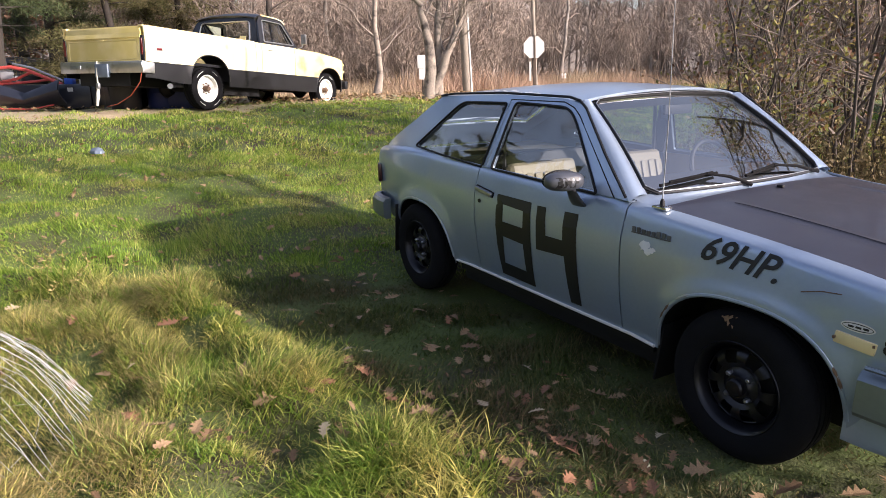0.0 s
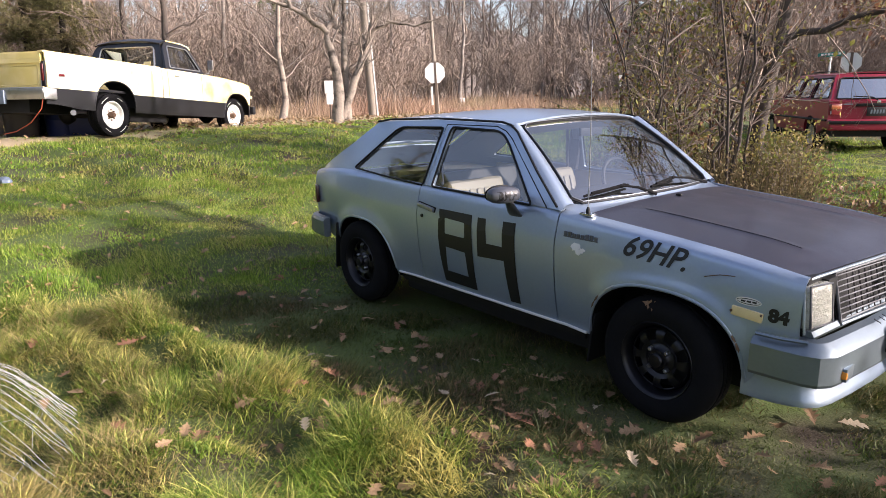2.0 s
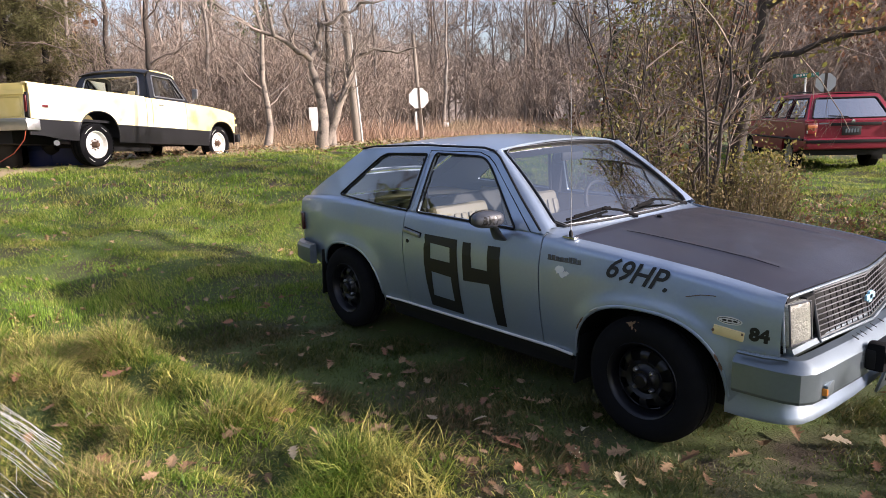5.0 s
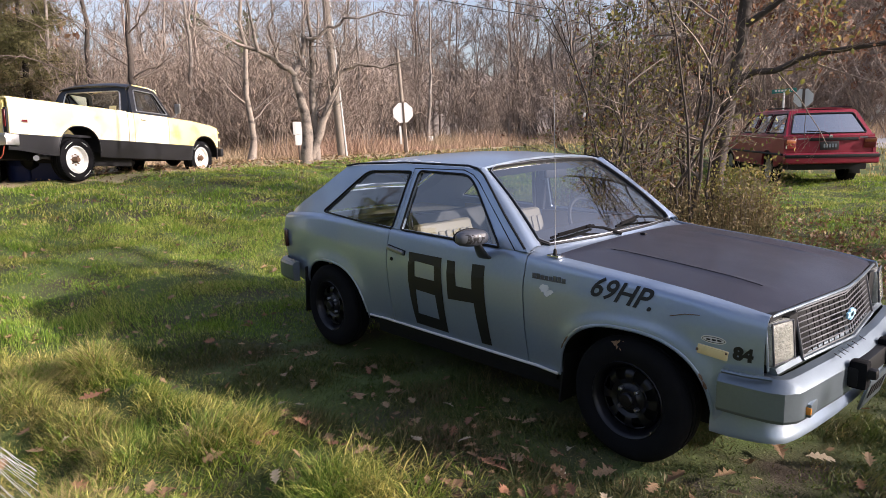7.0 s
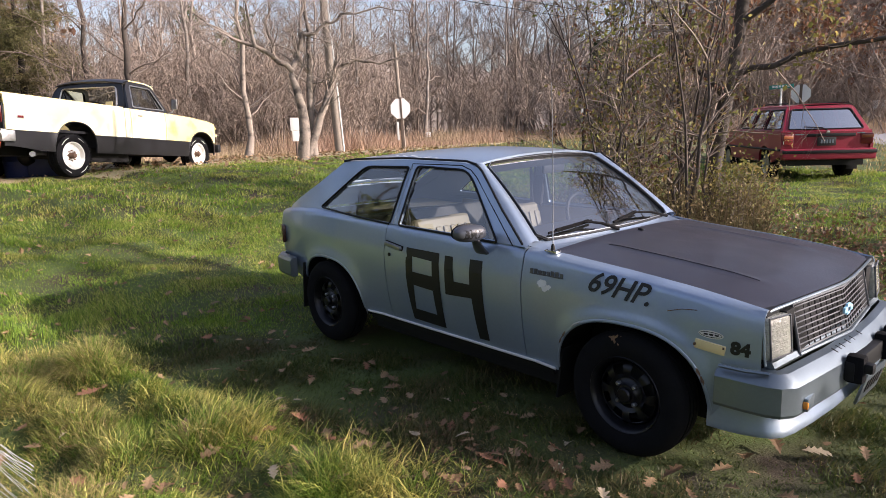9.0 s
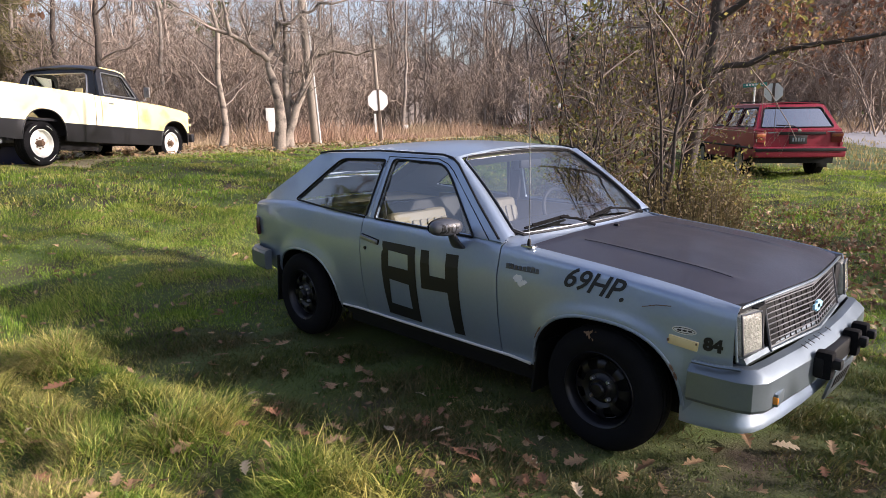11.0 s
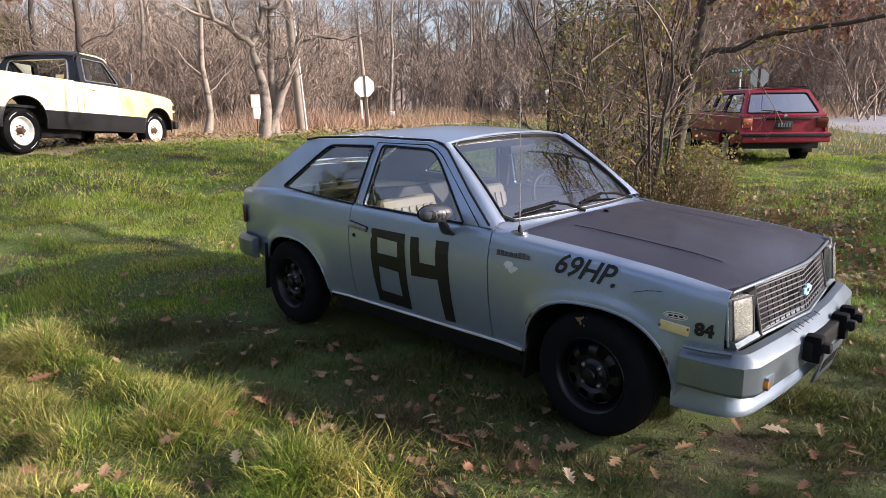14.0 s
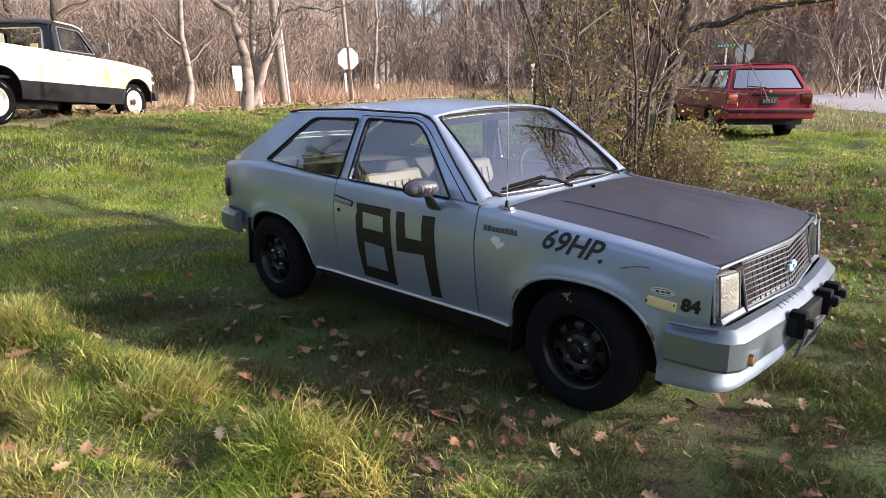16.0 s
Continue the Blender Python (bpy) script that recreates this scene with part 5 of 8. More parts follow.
    P("tailgate_frame", moved(plate(outline([(-0.78, 0.93), (0.78, 0.93), (0.60, 1.42, 0.05), (-0.60, 1.42, 0.05)], 0.2), (hole,), slope, 0, 0.04), turned), RED)
    g = P("rear_window", moved(plate(hole, (), slope, -0.01), turned), SKYGLASS, "pale sky-reflecting rear window")
    part("window_trim", moved(tube([(p[0], -(slope(*p) + 0.004), p[1]) for p in hole], 0.014, 5, closed=True), turned), BLACKTRIM, g)
    wp = part("rear_wiper", tube([(-0.90, 0.02, 0.96), (-0.86, 0.10, 1.01), (-0.85, 0.42, 1.03)], 0.012, 5), BLACKTRIM, t, "black rear wiper")
    P("garnish_strip", box(0.03, 0.86, 0.055, (-0.90, -0.05, 0.875), 0.008), BLACKTRIM, "black strip over the licence plate")
    lp = P("licence_plate", box(0.012, 0.33, 0.16, (-0.905, 0.02, 0.755), 0.004), DECAL, "dark licence plate in a recess")
    for k in range(5):
        part("plate_bar", box(0.003, 0.030, 0.07, (-0.913, -0.09 + 0.05 * k, 0.755)), SILVER, lp, flat=True)
    P("emblem", moved(lathe([(0.035, 0.0), (0.035, -0.01), (0, -0.012)], 16, "x"), Matrix.Translation((-0.89, 0.0, 0.925))), CHROME)
    P("script_bar", box(0.008, 0.14, 0.022, (-0.893, -0.58, 0.90)), SILVER, flat=True)
    P("script_bar", box(0.008, 0.16, 0.022, (-0.893, 0.50, 0.89)), SILVER, flat=True)
    rb = P("rear_bumper", box(0.16, 1.66, 0.20, (-0.93, 0, 0.52), 0.04, seg=3), RED, "red rear bumper with a dark rubbing strip")
    part("rubbing_strip", box(0.04, 1.66, 0.06, (-1.005, 0, 0.565), 0.012), BLACKTRIM, rb)
    P("underside", box(4.0, 1.4, 0.2, (1.2, 0, 0.40)), BLACKTRIM, flat=True)
    P("mud_flap", box(0.012, 0.20, 0.22, (-0.36, -0.70, 0.30), 0.004), BLACKTRIM)
    rv = [(x, y, 1.415 + 0.05 * (1 - (abs(y) / 0.6) ** 2.4)) for x in np.linspace(-0.44, 1.62, 7) for y in np.linspace(-0.60, 0.60, 11)]
    P("roof", thick((rv, [(i * 11 + k, (i + 1) * 11 + k, (i + 1) * 11 + k + 1, i * 11 + k + 1) for i in range(6) for k in range(10)]), 0.02), RED, "dark red roof")
    wv = [(1.60 + 0.52 * u, (2 * v - 1) * (0.60 + 0.13 * u), 1.41 - 0.48 * u) for u in np.linspace(0, 1, 3) for v in np.linspace(0, 1, 7)]
    P("windscreen", (wv, [(i * 7 + k, i * 7 + k + 1, (i + 1) * 7 + k + 1, (i + 1) * 7 + k) for i in range(2) for k in range(6)]), GLASS)
    hv = [(2.1 + 1.25 * u, (2 * v - 1) * 0.76, 0.93 - 0.10 * u - 0.05 * u ** 4 + 0.03 * (1 - (2 * v - 1) ** 2)) for u in np.linspace(0, 1, 6) for v in np.linspace(0, 1, 9)]
    P("hood", thick((hv, [(i * 9 + k, (i + 1) * 9 + k, (i + 1) * 9 + k + 1, i * 9 + k + 1) for i in range(5) for k in range(8)]), 0.02), RED)
    for y in (-0.36, 0.36):
        P("seat", box(0.14, 0.46, 0.75, (0.95, y, 0.95), 0.05, Matrix.Rotation(-0.2, 3, "Y")), CABIN)
    P("cabin_floor", box(2.8, 1.4, 0.05, (0.6, 0, 0.6)), CABIN, flat=True)


build_wagon()


# ---- signs, poles and yard clutter ----
WOODPOLE = material("weathered_pole_wood", (0.26, 0.22, 0.18), 0.9, vary=0.25, scale=4, fine=0.3, fine_scale=40, bump=0.4)
SIGNBACK = material("bare_sign_metal", (0.62, 0.62, 0.60), 0.55, 0.3, vary=0.1, scale=4)
SIGNWHITE = material("white_sign_board", (0.70, 0.70, 0.68), 0.6, vary=0.08, scale=5)
GREENSIGN = material("street_sign_green", (0.02, 0.20, 0.16), 0.5, vary=0.1, scale=6)
POSTBROWN = material("dark_wood_post", (0.09, 0.065, 0.05), 0.85, vary=0.3, scale=8, bump=0.3)
TARP = material("white_tarp", (0.30, 0.31, 0.33), 0.55, vary=0.25, scale=5, bump=0.3)
BINBLACK = material("black_bin_plastic", (0.018, 0.018, 0.02), 0.5, vary=0.15, scale=6)
TOTEBLUE = material("dark_blue_plastic", (0.012, 0.022, 0.09), 0.45, vary=0.15, scale=6)
TOTEBRIGHT = material("bright_blue_plastic", (0.02, 0.09, 0.45), 0.45, vary=0.1, scale=6)
REDFRAME = material("red_frame_paint", (0.40, 0.055, 0.045), 0.45, vary=0.2, scale=8)
GREYBOARD = material("weathered_board", (0.30, 0.28, 0.26), 0.85, vary=0.3, scale=10, bump=0.3)
YELLOWGREEN = material("yellow_green_plastic", (0.50, 0.58, 0.10), 0.5)
ASPHALT = material("road_asphalt", (0.26, 0.26, 0.28), 0.85, vary=0.15, scale=0.6, fine=0.2, fine_scale=60, bump=0.3)
GRAVEL = material("drive_gravel", (0.40, 0.31, 0.20), 0.95, vary=0.25, scale=1.5, fine=0.45, fine_scale=50, bump=0.8, second=(0.30, 0.26, 0.14), mix_scale=0.8)


def octagon(r, t):
    prof = [(r * math.cos(radians(22.5 + 45 * k)), r * math.sin(radians(22.5 + 45 * k))) for k in range(8)]
    v = [(x, -t, z) for x, z in prof] + [(x, 0, z) for x, z in prof]
    return v, [tuple(range(8)), tuple(range(15, 7, -1))] + [(k, 8 + k, 8 + (k + 1) % 8, (k + 1) % 8) for k in range(8)]


def build_signs():
    # stop sign seen from behind, at the corner beyond the lawn
    z = float(ground_z(-15.07, 11.44))
    s = thing("stop_sign", "octagonal road sign seen from its pale metal back", "sign", pose(-15.07, 11.44, z, 0, -2, 58))
    part("post", box(0.11, 0.09, 1.75, (0.02, 0.06, 0.85), 0.01), POSTBROWN, s, "dark wooden post")
    part("side_plate", box(0.07, 0.01, 0.62, (-0.13, 0.0, 0.62), 0.003), SIGNBACK, s)
    part("sign_board", moved(octagon(0.36, 0.012), Matrix.Translation((0, -0.01, 1.37))), SIGNWHITE, s, "pale octagonal sign back", flat=True)
    part("sign_rib", box(0.06, 0.02, 0.80, (0.02, -0.03, 1.34), 0.004), POSTBROWN, s)
    # white notice boards on a thin post
    z = float(ground_z(-11.55, 5.2))
    s = thing("notice_board", "two small white boards on a thin post", "sign", pose(-11.55, 5.2, z, 0, 0, 62))
    part("post", tube([(0, 0.02, 0), (0, 0.02, 0.95)], 0.022, 8), POSTBROWN, s)
    part("board", box(0.21, 0.02, 0.30, (-0.015, 0, 0.80), 0.006), SIGNWHITE, s)
    part("board", box(0.17, 0.02, 0.25, (0.0, 0, 0.52), 0.006), SIGNWHITE, s)
    # utility pole and the thin pole by the road sign
    z = float(ground_z(-13.03, 7.45))
    s = thing("utility_pole", "weathered wooden utility pole, leaning slightly", "pole", pose(-13.03, 7.45, z, 0, 0, 60))
    part("pole", tube([(0, 0, -0.1), (-0.22, 0, 4.0), (-0.48, 0, 8.6)], [0.125, 0.105, 0.085], 12), WOODPOLE, s)
    part("ground_wire", tube([(0.12, -0.08, 0), (-0.12, -0.07, 4.0), (-0.38, -0.05, 8.0)], 0.022, 5), SIGNWHITE, s, "pale conduit strip")
    part("cross_arm", box(2.0, 0.10, 0.12, (-0.46, 0, 8.1), 0.01), WOODPOLE, s)
    z = float(ground_z(-15.8, 12.1))
    s = thing("line_pole", "thin grey pole behind the road sign", "pole", pose(-15.8, 12.1, z, 0, 0, 60))
    part("pole", tube([(0, 0, -0.1), (-0.22, 0, 3.6)], [0.075, 0.055], 10), WOODPOLE, s)
    # small far white plate in the field
    s = thing("marker_plate", "small white marker plate on a stake in the field", "sign", pose(-21.2, 18.1, float(ground_z(-21.2, 18.1)), 0, 0, 58))
    part("stake", tube([(0, 0.02, 0), (0, 0.02, 0.55)], 0.02, 6), POSTBROWN, s)
    part("board", box(0.22, 0.015, 0.22, (0, 0, 0.48), 0.005), SIGNWHITE, s)
    s = thing("marker_post", "thin pale road marker post at the field edge", "post", pose(-14.67, 21.33, float(ground_z(-14.67, 21.33)), 0, 0, 45))
    part("stake", tube([(0, 0, 0), (0, 0, 1.3)], 0.035, 6), SIGNWHITE, s)
    part("reflector", box(0.16, 0.03, 0.20, (0, -0.03, 1.20), 0.01), SIGNWHITE, s)
    # crossing: second stop sign, street name sign
    s = thing("stop_sign", "octagonal road sign seen from its dull grey back", "sign", pose(-7.14, 25.18, float(ground_z(-7.14, 25.18)), 0, 0, 20))
    part("post", box(0.09, 0.05, 1.9, (0, 0.03, 0.95), 0.006), POSTBROWN, s)
    part("post_face", box(0.10, 0.02, 0.72, (0, -0.03, 1.62), 0.006), POSTBROWN, s)
    part("sign_board", moved(octagon(0.37, 0.012), Matrix.Translation((0, -0.01, 1.62))), SIGNBACK, s, flat=True)
    s = thing("street_sign", "green street name sign on a steel post", "sign", pose(-7.44, 24.0, float(ground_z(-7.44, 24.0)), 0, 0, 20))
    part("post", tube([(0, 0, 0), (0, 0, 1.80)], 0.035, 8), SIGNBACK, s)
    nb = part("name_board", box(0.85, 0.015, 0.15, (0, 0, 1.86), 0.004, Matrix.Rotation(-0.05, 3, "Y")), GREENSIGN, s)
    for k in range(6):
        part("name_bar", box(0.075, 0.004, 0.07, (-0.28 + 0.11 * k, -0.0095, 1.86 + 0.005 * k), 0.001), SIGNWHITE, nb, flat=True)
    s = thing("road_sign", "pair of small white road signs across the road", "sign", pose(-8.2, 40.5, float(ground_z(-8.2, 40.5)), 0, 0, 15))
    part("post", tube([(0, 0, 0), (0, 0, 1.4)], 0.04, 6), SIGNBACK, s)
    for x in (-0.21, 0.21):
        part("board", box(0.36, 0.02, 0.52, (x, -0.04, 1.16), 0.01), SIGNWHITE, s)
    # overhead wires from the utility pole
    for k, (dz, dy) in enumerate(((0, 0), (0.35, 0.15), (0.9, -0.1))):
        a, b = Vector((-13.4, 7.2, 5.6 + dz)), Vector((-18.0, 60.0 + dy, 9.0 + dz))
        pts = [a.lerp(b, t) + Vector((0, 0, -1.0 * math.sin(math.pi * t))) for t in np.linspace(0, 1, 24)]
        w = part("overhead_wire", tube(pts, 0.014, 4), BLACKTRIM)
        tagged(w, "dark overhead wire strung across the field", "wire", group="overhead wires")


build_signs()


def strip(name, centre, half, mat, label, lift=0.015, n=150):
    """A drive or road: a band along a line, laid on the ground."""
    verts, faces = [], []
    c = [Vector(p) for p in centre]
    rows = []
    for i in range(n + 1):
        t = i / n * (len(c) - 1)
        k = min(int(t), len(c) - 2)
        p = c[k].lerp(c[k + 1], t - k)
        d = (c[k + 1] - c[k]).normalized()
        o = Vector((-d.y, d.x))
        for j in range(17):
            w = half * (-1 + j / 8) * (1 + 0.06 * math.sin(i * 1.7) * (abs(j - 8) == 8))
            q = p + o * w
            lump = float(lawn_lump(np.array([q.x]), np.array([q.y]))[0])
            verts.append((q.x, q.y, float(ground_z(q.x, q.y)) + max(lump, -0.01) + lift - (0.09 if j in (0, 16) else 0)))
    faces = [(i * 17 + j, i * 17 + j + 1, (i + 1) * 17 + j + 1, (i + 1) * 17 + j) for i in range(n) for j in range(16)]
    return tagged(part(name, (verts, faces), mat), label, name, kind="structure")


strip("drive", [(-9.2, -12), (-10.6, -4), (-11.6, 1), (-13.2, 5.5), (-15.5, 12), (-17, 18)], 2.3, GRAVEL, "leaf-strewn gravel drive along the crest of the lawn")
strip("road", [(60, 5), (20, 16.5), (4, 22), (-6, 31), (-9, 44), (-10, 80)], 4.2, ASPHALT, "pale grey country road", 0.03)


def crumpled(rx, ry, rz, seed, n=22, folds=9):
    """A crumpled sheet heaped over something."""
    rng = np.random.default_rng(seed)
    verts = []
    ph = rng.uniform(0, 6.28, (folds, 3))
    fr = rng.uniform(2.0, 9.0, folds)
    for i in range(n + 1):
        for k in range(2 * n):
            u, v = math.pi / 2 * i / n, 2 * math.pi * k / (2 * n)
            d = Vector((math.sin(u) * math.cos(v), math.sin(u) * math.sin(v), math.cos(u)))
            w = 1 + sum(0.22 / (1 + 0.25 * f) * abs(math.sin(f * d.x + p[0]) * math.sin(f * d.y + p[1]) + 0.5 * math.sin(f * d.z + p[2])) for f, p in zip(fr, ph)) * 0.55 - 0.12
            verts.append((d.x * rx * w, d.y * ry * w, max(0.0, d.z * rz * w)))
    m = 2 * n
    return verts, [(i * m + k, (i + 1) * m + k, (i + 1) * m + (k + 1) % m, i * m + (k + 1) % m) for i in range(n) for k in range(m)]


def build_clutter():
    # axes: x along the row towards the truck, y away from the viewer
    def at(x, y, turn=70):
        p = Vector((-11.2, -3.2, 0)) + Vector((math.cos(radians(57)), math.sin(radians(57)), 0)) * x + Vector((-math.sin(radians(57)), math.cos(radians(57)), 0)) * y
        return pose(p.x, p.y, float(ground_z(p.x, p.y)), 0, 0, 57 + turn - 70)

    s = thing("tarp_heap", "crumpled white tarp heaped over something", "tarp", at(-0.80, 0.1))
    part("sheet", crumpled(0.33, 0.36, 0.56, 4), TARP, s, sharp=25)
    part("trailing_edge", moved(crumpled(0.40, 0.22, 0.16, 9, 10), Matrix.Translation((0.12, -0.32, 0))), TARP, s, sharp=25)
    s = thing("tarp_heap", "low white plastic sheet beside grey boards", "tarp", at(-1.55, 0.2))
    part("sheet", crumpled(0.34, 0.30, 0.26, 12, 14), TARP, s, sharp=25)
    part("sheet", moved(crumpled(0.13, 0.2, 0.46, 13, 12), Matrix.Translation((0.14, 0, 0))), TARP, s, sharp=25)
    s = thing("board_stack", "stack of weathered grey boards", "boards", at(-1.12, 0.3))
    for k in range(6):
        part("board", box(0.62, 0.35, 0.035, (0.02 * (k % 3), 0, 0.10 + 0.055 * k), 0.005, Matrix.Rotation(0.05 * (k % 2) - 0.02, 3, "Y")), GREYBOARD, s)
    s = thing("black_pail", "round black pail on the boards", "pail", at(-1.02, 0.45))
    part("body", moved(lathe([(0.0, 0), (0.09, 0), (0.11, 0.22), (0.10, 0.22), (0.085, 0.02)], 16, "z"), Matrix.Translation((0, 0, 0.45))), BINBLACK, s)
    s = thing("fence_stake", "short pale wooden stake", "stake", at(-1.62, 0.9))
    part("stake", box(0.06, 0.05, 0.78, (0, 0, 0.39), 0.008), ROPE, s)
    s = thing("plastic_crate", "yellow-green plastic crate on an amber one", "crate", at(-1.95, 0.5))
    part("crate_body", box(0.5, 0.4, 0.32, (0, 0, 0.34), 0.02), YELLOWGREEN, s)
    part("lower_crate", box(0.52, 0.4, 0.17, (0, 0, 0.085), 0.02), AMBER, s)
    # dark plough blade with a red frame lying on it
    s = thing("plough_blade", "dark plough blade with red edging lying on the ground", "plough", at(0.28, 0.25) @ Matrix.Diagonal((0.74, 1, 1, 1)))
    bl = []
    for i in range(15):
        x = -0.85 + 1.7 * i / 14
        sag = 0.12 * (1 - abs(x) / 0.85)
        for k in range(6):
            u = k / 5
            bl.append((x, 0.02 - 0.22 * math.sin(math.pi * u * 0.8), 0.03 + 0.42 * u - sag * u * 1.1 + 0.1 * abs(x)))
    part("blade", thick((bl, [(i * 6 + k, (i + 1) * 6 + k, (i + 1) * 6 + k + 1, i * 6 + k + 1) for i in range(14) for k in range(5)]), 0.03), DARKPAINT, s)
    part("edging", tube([(-0.80, -0.19, 0.34), (-0.76, -0.2, 0.12), (-0.5, -0.21, 0.06), (0.2, -0.21, 0.05), (0.72, -0.2, 0.12)], 0.013, 6), REDFRAME, s, "red edging strip")
    part("bed_box", box(2.1, 0.7, 0.42, (0.30, 0.50, 0.24), 0.03), DARKPAINT, s)
    part("warning_label", box(0.14, 0.006, 0.08, (-0.72, 0.147, 0.34)), REDLENS, s, flat=True)
    part("warning_label", box(0.13, 0.006, 0.07, (0.88, 0.147, 0.36)), SIGNBACK, s, flat=True)
    s = thing("red_frame", "red tubular steel frame propped on dark machinery", "frame", at(0.10, 0.5) @ Matrix.Diagonal((0.80, 1, 1, 1)))
    Z = 0.46
    loop = [(-0.72, 0, Z), (-0.68, 0, Z + 0.28), (-0.30, 0.02, Z + 0.30), (0.05, 0.03, Z + 0.24), (0.78, 0.05, Z - 0.01)]
    part("bar", tube([Vector(p) for p in loop], 0.032, 8), REDFRAME, s)
    part("bar", tube([(-0.72, 0.0, Z + 0.02), (-0.2, 0.02, Z + 0.10), (0.10, 0.03, Z + 0.20)], 0.026, 8), REDFRAME, s)
    part("bar", tube([(-0.72, 0.0, Z), (0.2, 0.04, Z + 0.05), (0.6, 0.05, Z + 0.09)], 0.024, 8), REDFRAME, s)
    part("bar", tube([(-0.35, 0.14, Z + 0.36), (0.10, 0.12, Z + 0.28), (0.75, 0.10, Z + 0.06)], 0.020, 8), DULLCHROME, s, "bare steel bar")
    part("panel", box(0.30, 0.02, 0.16, (-0.45, 0.06, Z + 0.17), 0.005), TARP, s)
    s = thing("blue_tub", "small bright blue plastic tub", "tub", at(0.86, 0.55))
    part("body", box(0.15, 0.12, 0.11, (0, 0, 0.50), 0.015), TOTEBRIGHT, s)
    part("rest", box(0.2, 0.2, 0.44, (0, 0, 0.22), 0.02), DARKPAINT, s)
    s = thing("grey_case", "pale grey square case", "case", at(1.18, 0.6))
    part("body", box(0.26, 0.2, 0.20, (0, 0, 0.55), 0.015), SIGNBACK, s)
    part("rest", box(0.34, 0.3, 0.44, (0, 0, 0.22), 0.02), DARKPAINT, s)
    s = thing("board_stack", "grey boards leaning at a slant", "boards", at(1.66, 0.5))
    for k in range(3):
        part("board", box(0.62, 0.10, 0.03, (0.0 + 0.03 * k, 0.1 * k, 0.55 + 0.02 * k), 0.004, Matrix.Rotation(0.62 + 0.06 * k, 3, "Y")), GREYBOARD, s)
    part("trestle", box(0.05, 0.3, 0.50, (0.10, 0.1, 0.25), 0.005), GREYBOARD, s)
    s = thing("rubbish_bin", "black plastic rubbish bin with a rim", "bin", at(2.05, 0.1))
    part("body", lathe([(0, 0.0), (0.22, 0.0), (0.24, 0.03), (0.27, 0.50), (0.29, 0.505), (0.29, 0.53), (0.265, 0.53), (0.235, 0.05)], 24, "z"), BINBLACK, s)
    s = thing("storage_tote", "dark blue plastic barrel behind the truck", "barrel", at(2.52, 0.55))
    part("body", lathe([(0, 0.0), (0.26, 0.0), (0.28, 0.04), (0.28, 0.25), (0.29, 0.27), (0.28, 0.29), (0.28, 0.58), (0.25, 0.62), (0, 0.63)], 24, "z"), TOTEBLUE, s)
    s = thing("storage_tote", "dark blue plastic tote under the bumper", "tote", at(2.95, 0.5))
    part("body", box(0.5, 0.5, 0.42, (0, 0, 0.21), 0.03), TOTEBLUE, s)
    part("lid", box(0.54, 0.54, 0.05, (0, 0, 0.445), 0.015), TOTEBLUE, s)
    # dark car beyond the heap
    s = thing("parked_car", "dark car with a roof rack beyond the clutter", "car", at(-8.2, 12.0, 70))
    part("body", box(1.9, 3.8, 0.62, (0, 1.2, 0.58), 0.12, seg=3), DARKPAINT, s)
    for x in (-0.8, 0.8):
        for y in (0.1, 2.5):
            part("wheel", moved(lathe([(0, -0.1), (0.26, -0.1), (0.31, -0.06), (0.31, 0.06), (0.26, 0.1), (0, 0.1)], 24, "x"), Matrix.Translation((x, y, 0.30))), RUBBER, s)
    cab = [(x * (0.80 - 0.14 * u), -0.35 + 0.35 * u + (2.2 - 0.5 * u) * v, 0.88 + 0.50 * u) for u in (0, 0.5, 1) for v, x in ((0, -1), (0, 1), (1, 1), (1, -1))]
    part("cabin", (cab, [(i * 4 + k, i * 4 + (k + 1) % 4, i * 4 + 4 + (k + 1) % 4, i * 4 + 4 + k) for i in range(2) for k in range(4)] + [(8, 9, 10, 11)]), DARKPAINT, s, sharp=20)
    part("rear_window", box(1.28, 0.02, 0.34, (0, -0.19, 1.12), 0.005, Matrix.Rotation(-0.62, 3, "X")), GLASS, s)
    for x in (-0.62, 0.62):
        part("tail_lamp", box(0.34, 0.04, 0.13, (x, -0.71, 0.78), 0.02), REDLENS, s)
        part("roof_bar", tube([(x, 0.1, 1.42), (x, 1.5, 1.42)], 0.03, 6), BINBLACK, s)
    part("rack_bar", tube([(-0.62, 0.2, 1.43), (0.62, 0.2, 1.43)], 0.03, 6), BINBLACK, s)
    # crushed can on the lawn
    p = (-6.1, -2.25)
    s = thing("crumpled_wrapper", "crumpled pale wrapper lying on the grass", "litter", pose(*p, float(ground_z(*p)) + 0.02, 0, 0, 30))
    part("wrapper", crumpled(0.085, 0.06, 0.06, 21, 9), GREYBLUE, s, sharp=20)
    # pale ball near the front wheel
    p = (1.08, -1.10)
    s = thing("fallen_fruit", "small pale fallen apple on the lawn", "fruit", pose(*p, float(ground_z(*p)) + 0.025))
    part("fruit", lathe([(0, -0.022), (0.012, -0.02), (0.022, -0.006), (0.023, 0.006), (0.014, 0.019), (0.004, 0.016), (0, 0.012)], 14, "z"), material("pale_fruit", (0.62, 0.58, 0.38), 0.5, vary=0.2, scale=60), s)


build_clutter()


# ---- trees and thickets ----
TWIG = material("grey_brown_twigs", (0.26, 0.205, 0.165), 0.9, vary=0.3, scale=0.5, island=0.35)
TWIGPALE = material("pale_grey_twigs", (0.27, 0.225, 0.190), 0.9, vary=0.25, scale=0.5, island=0.3)
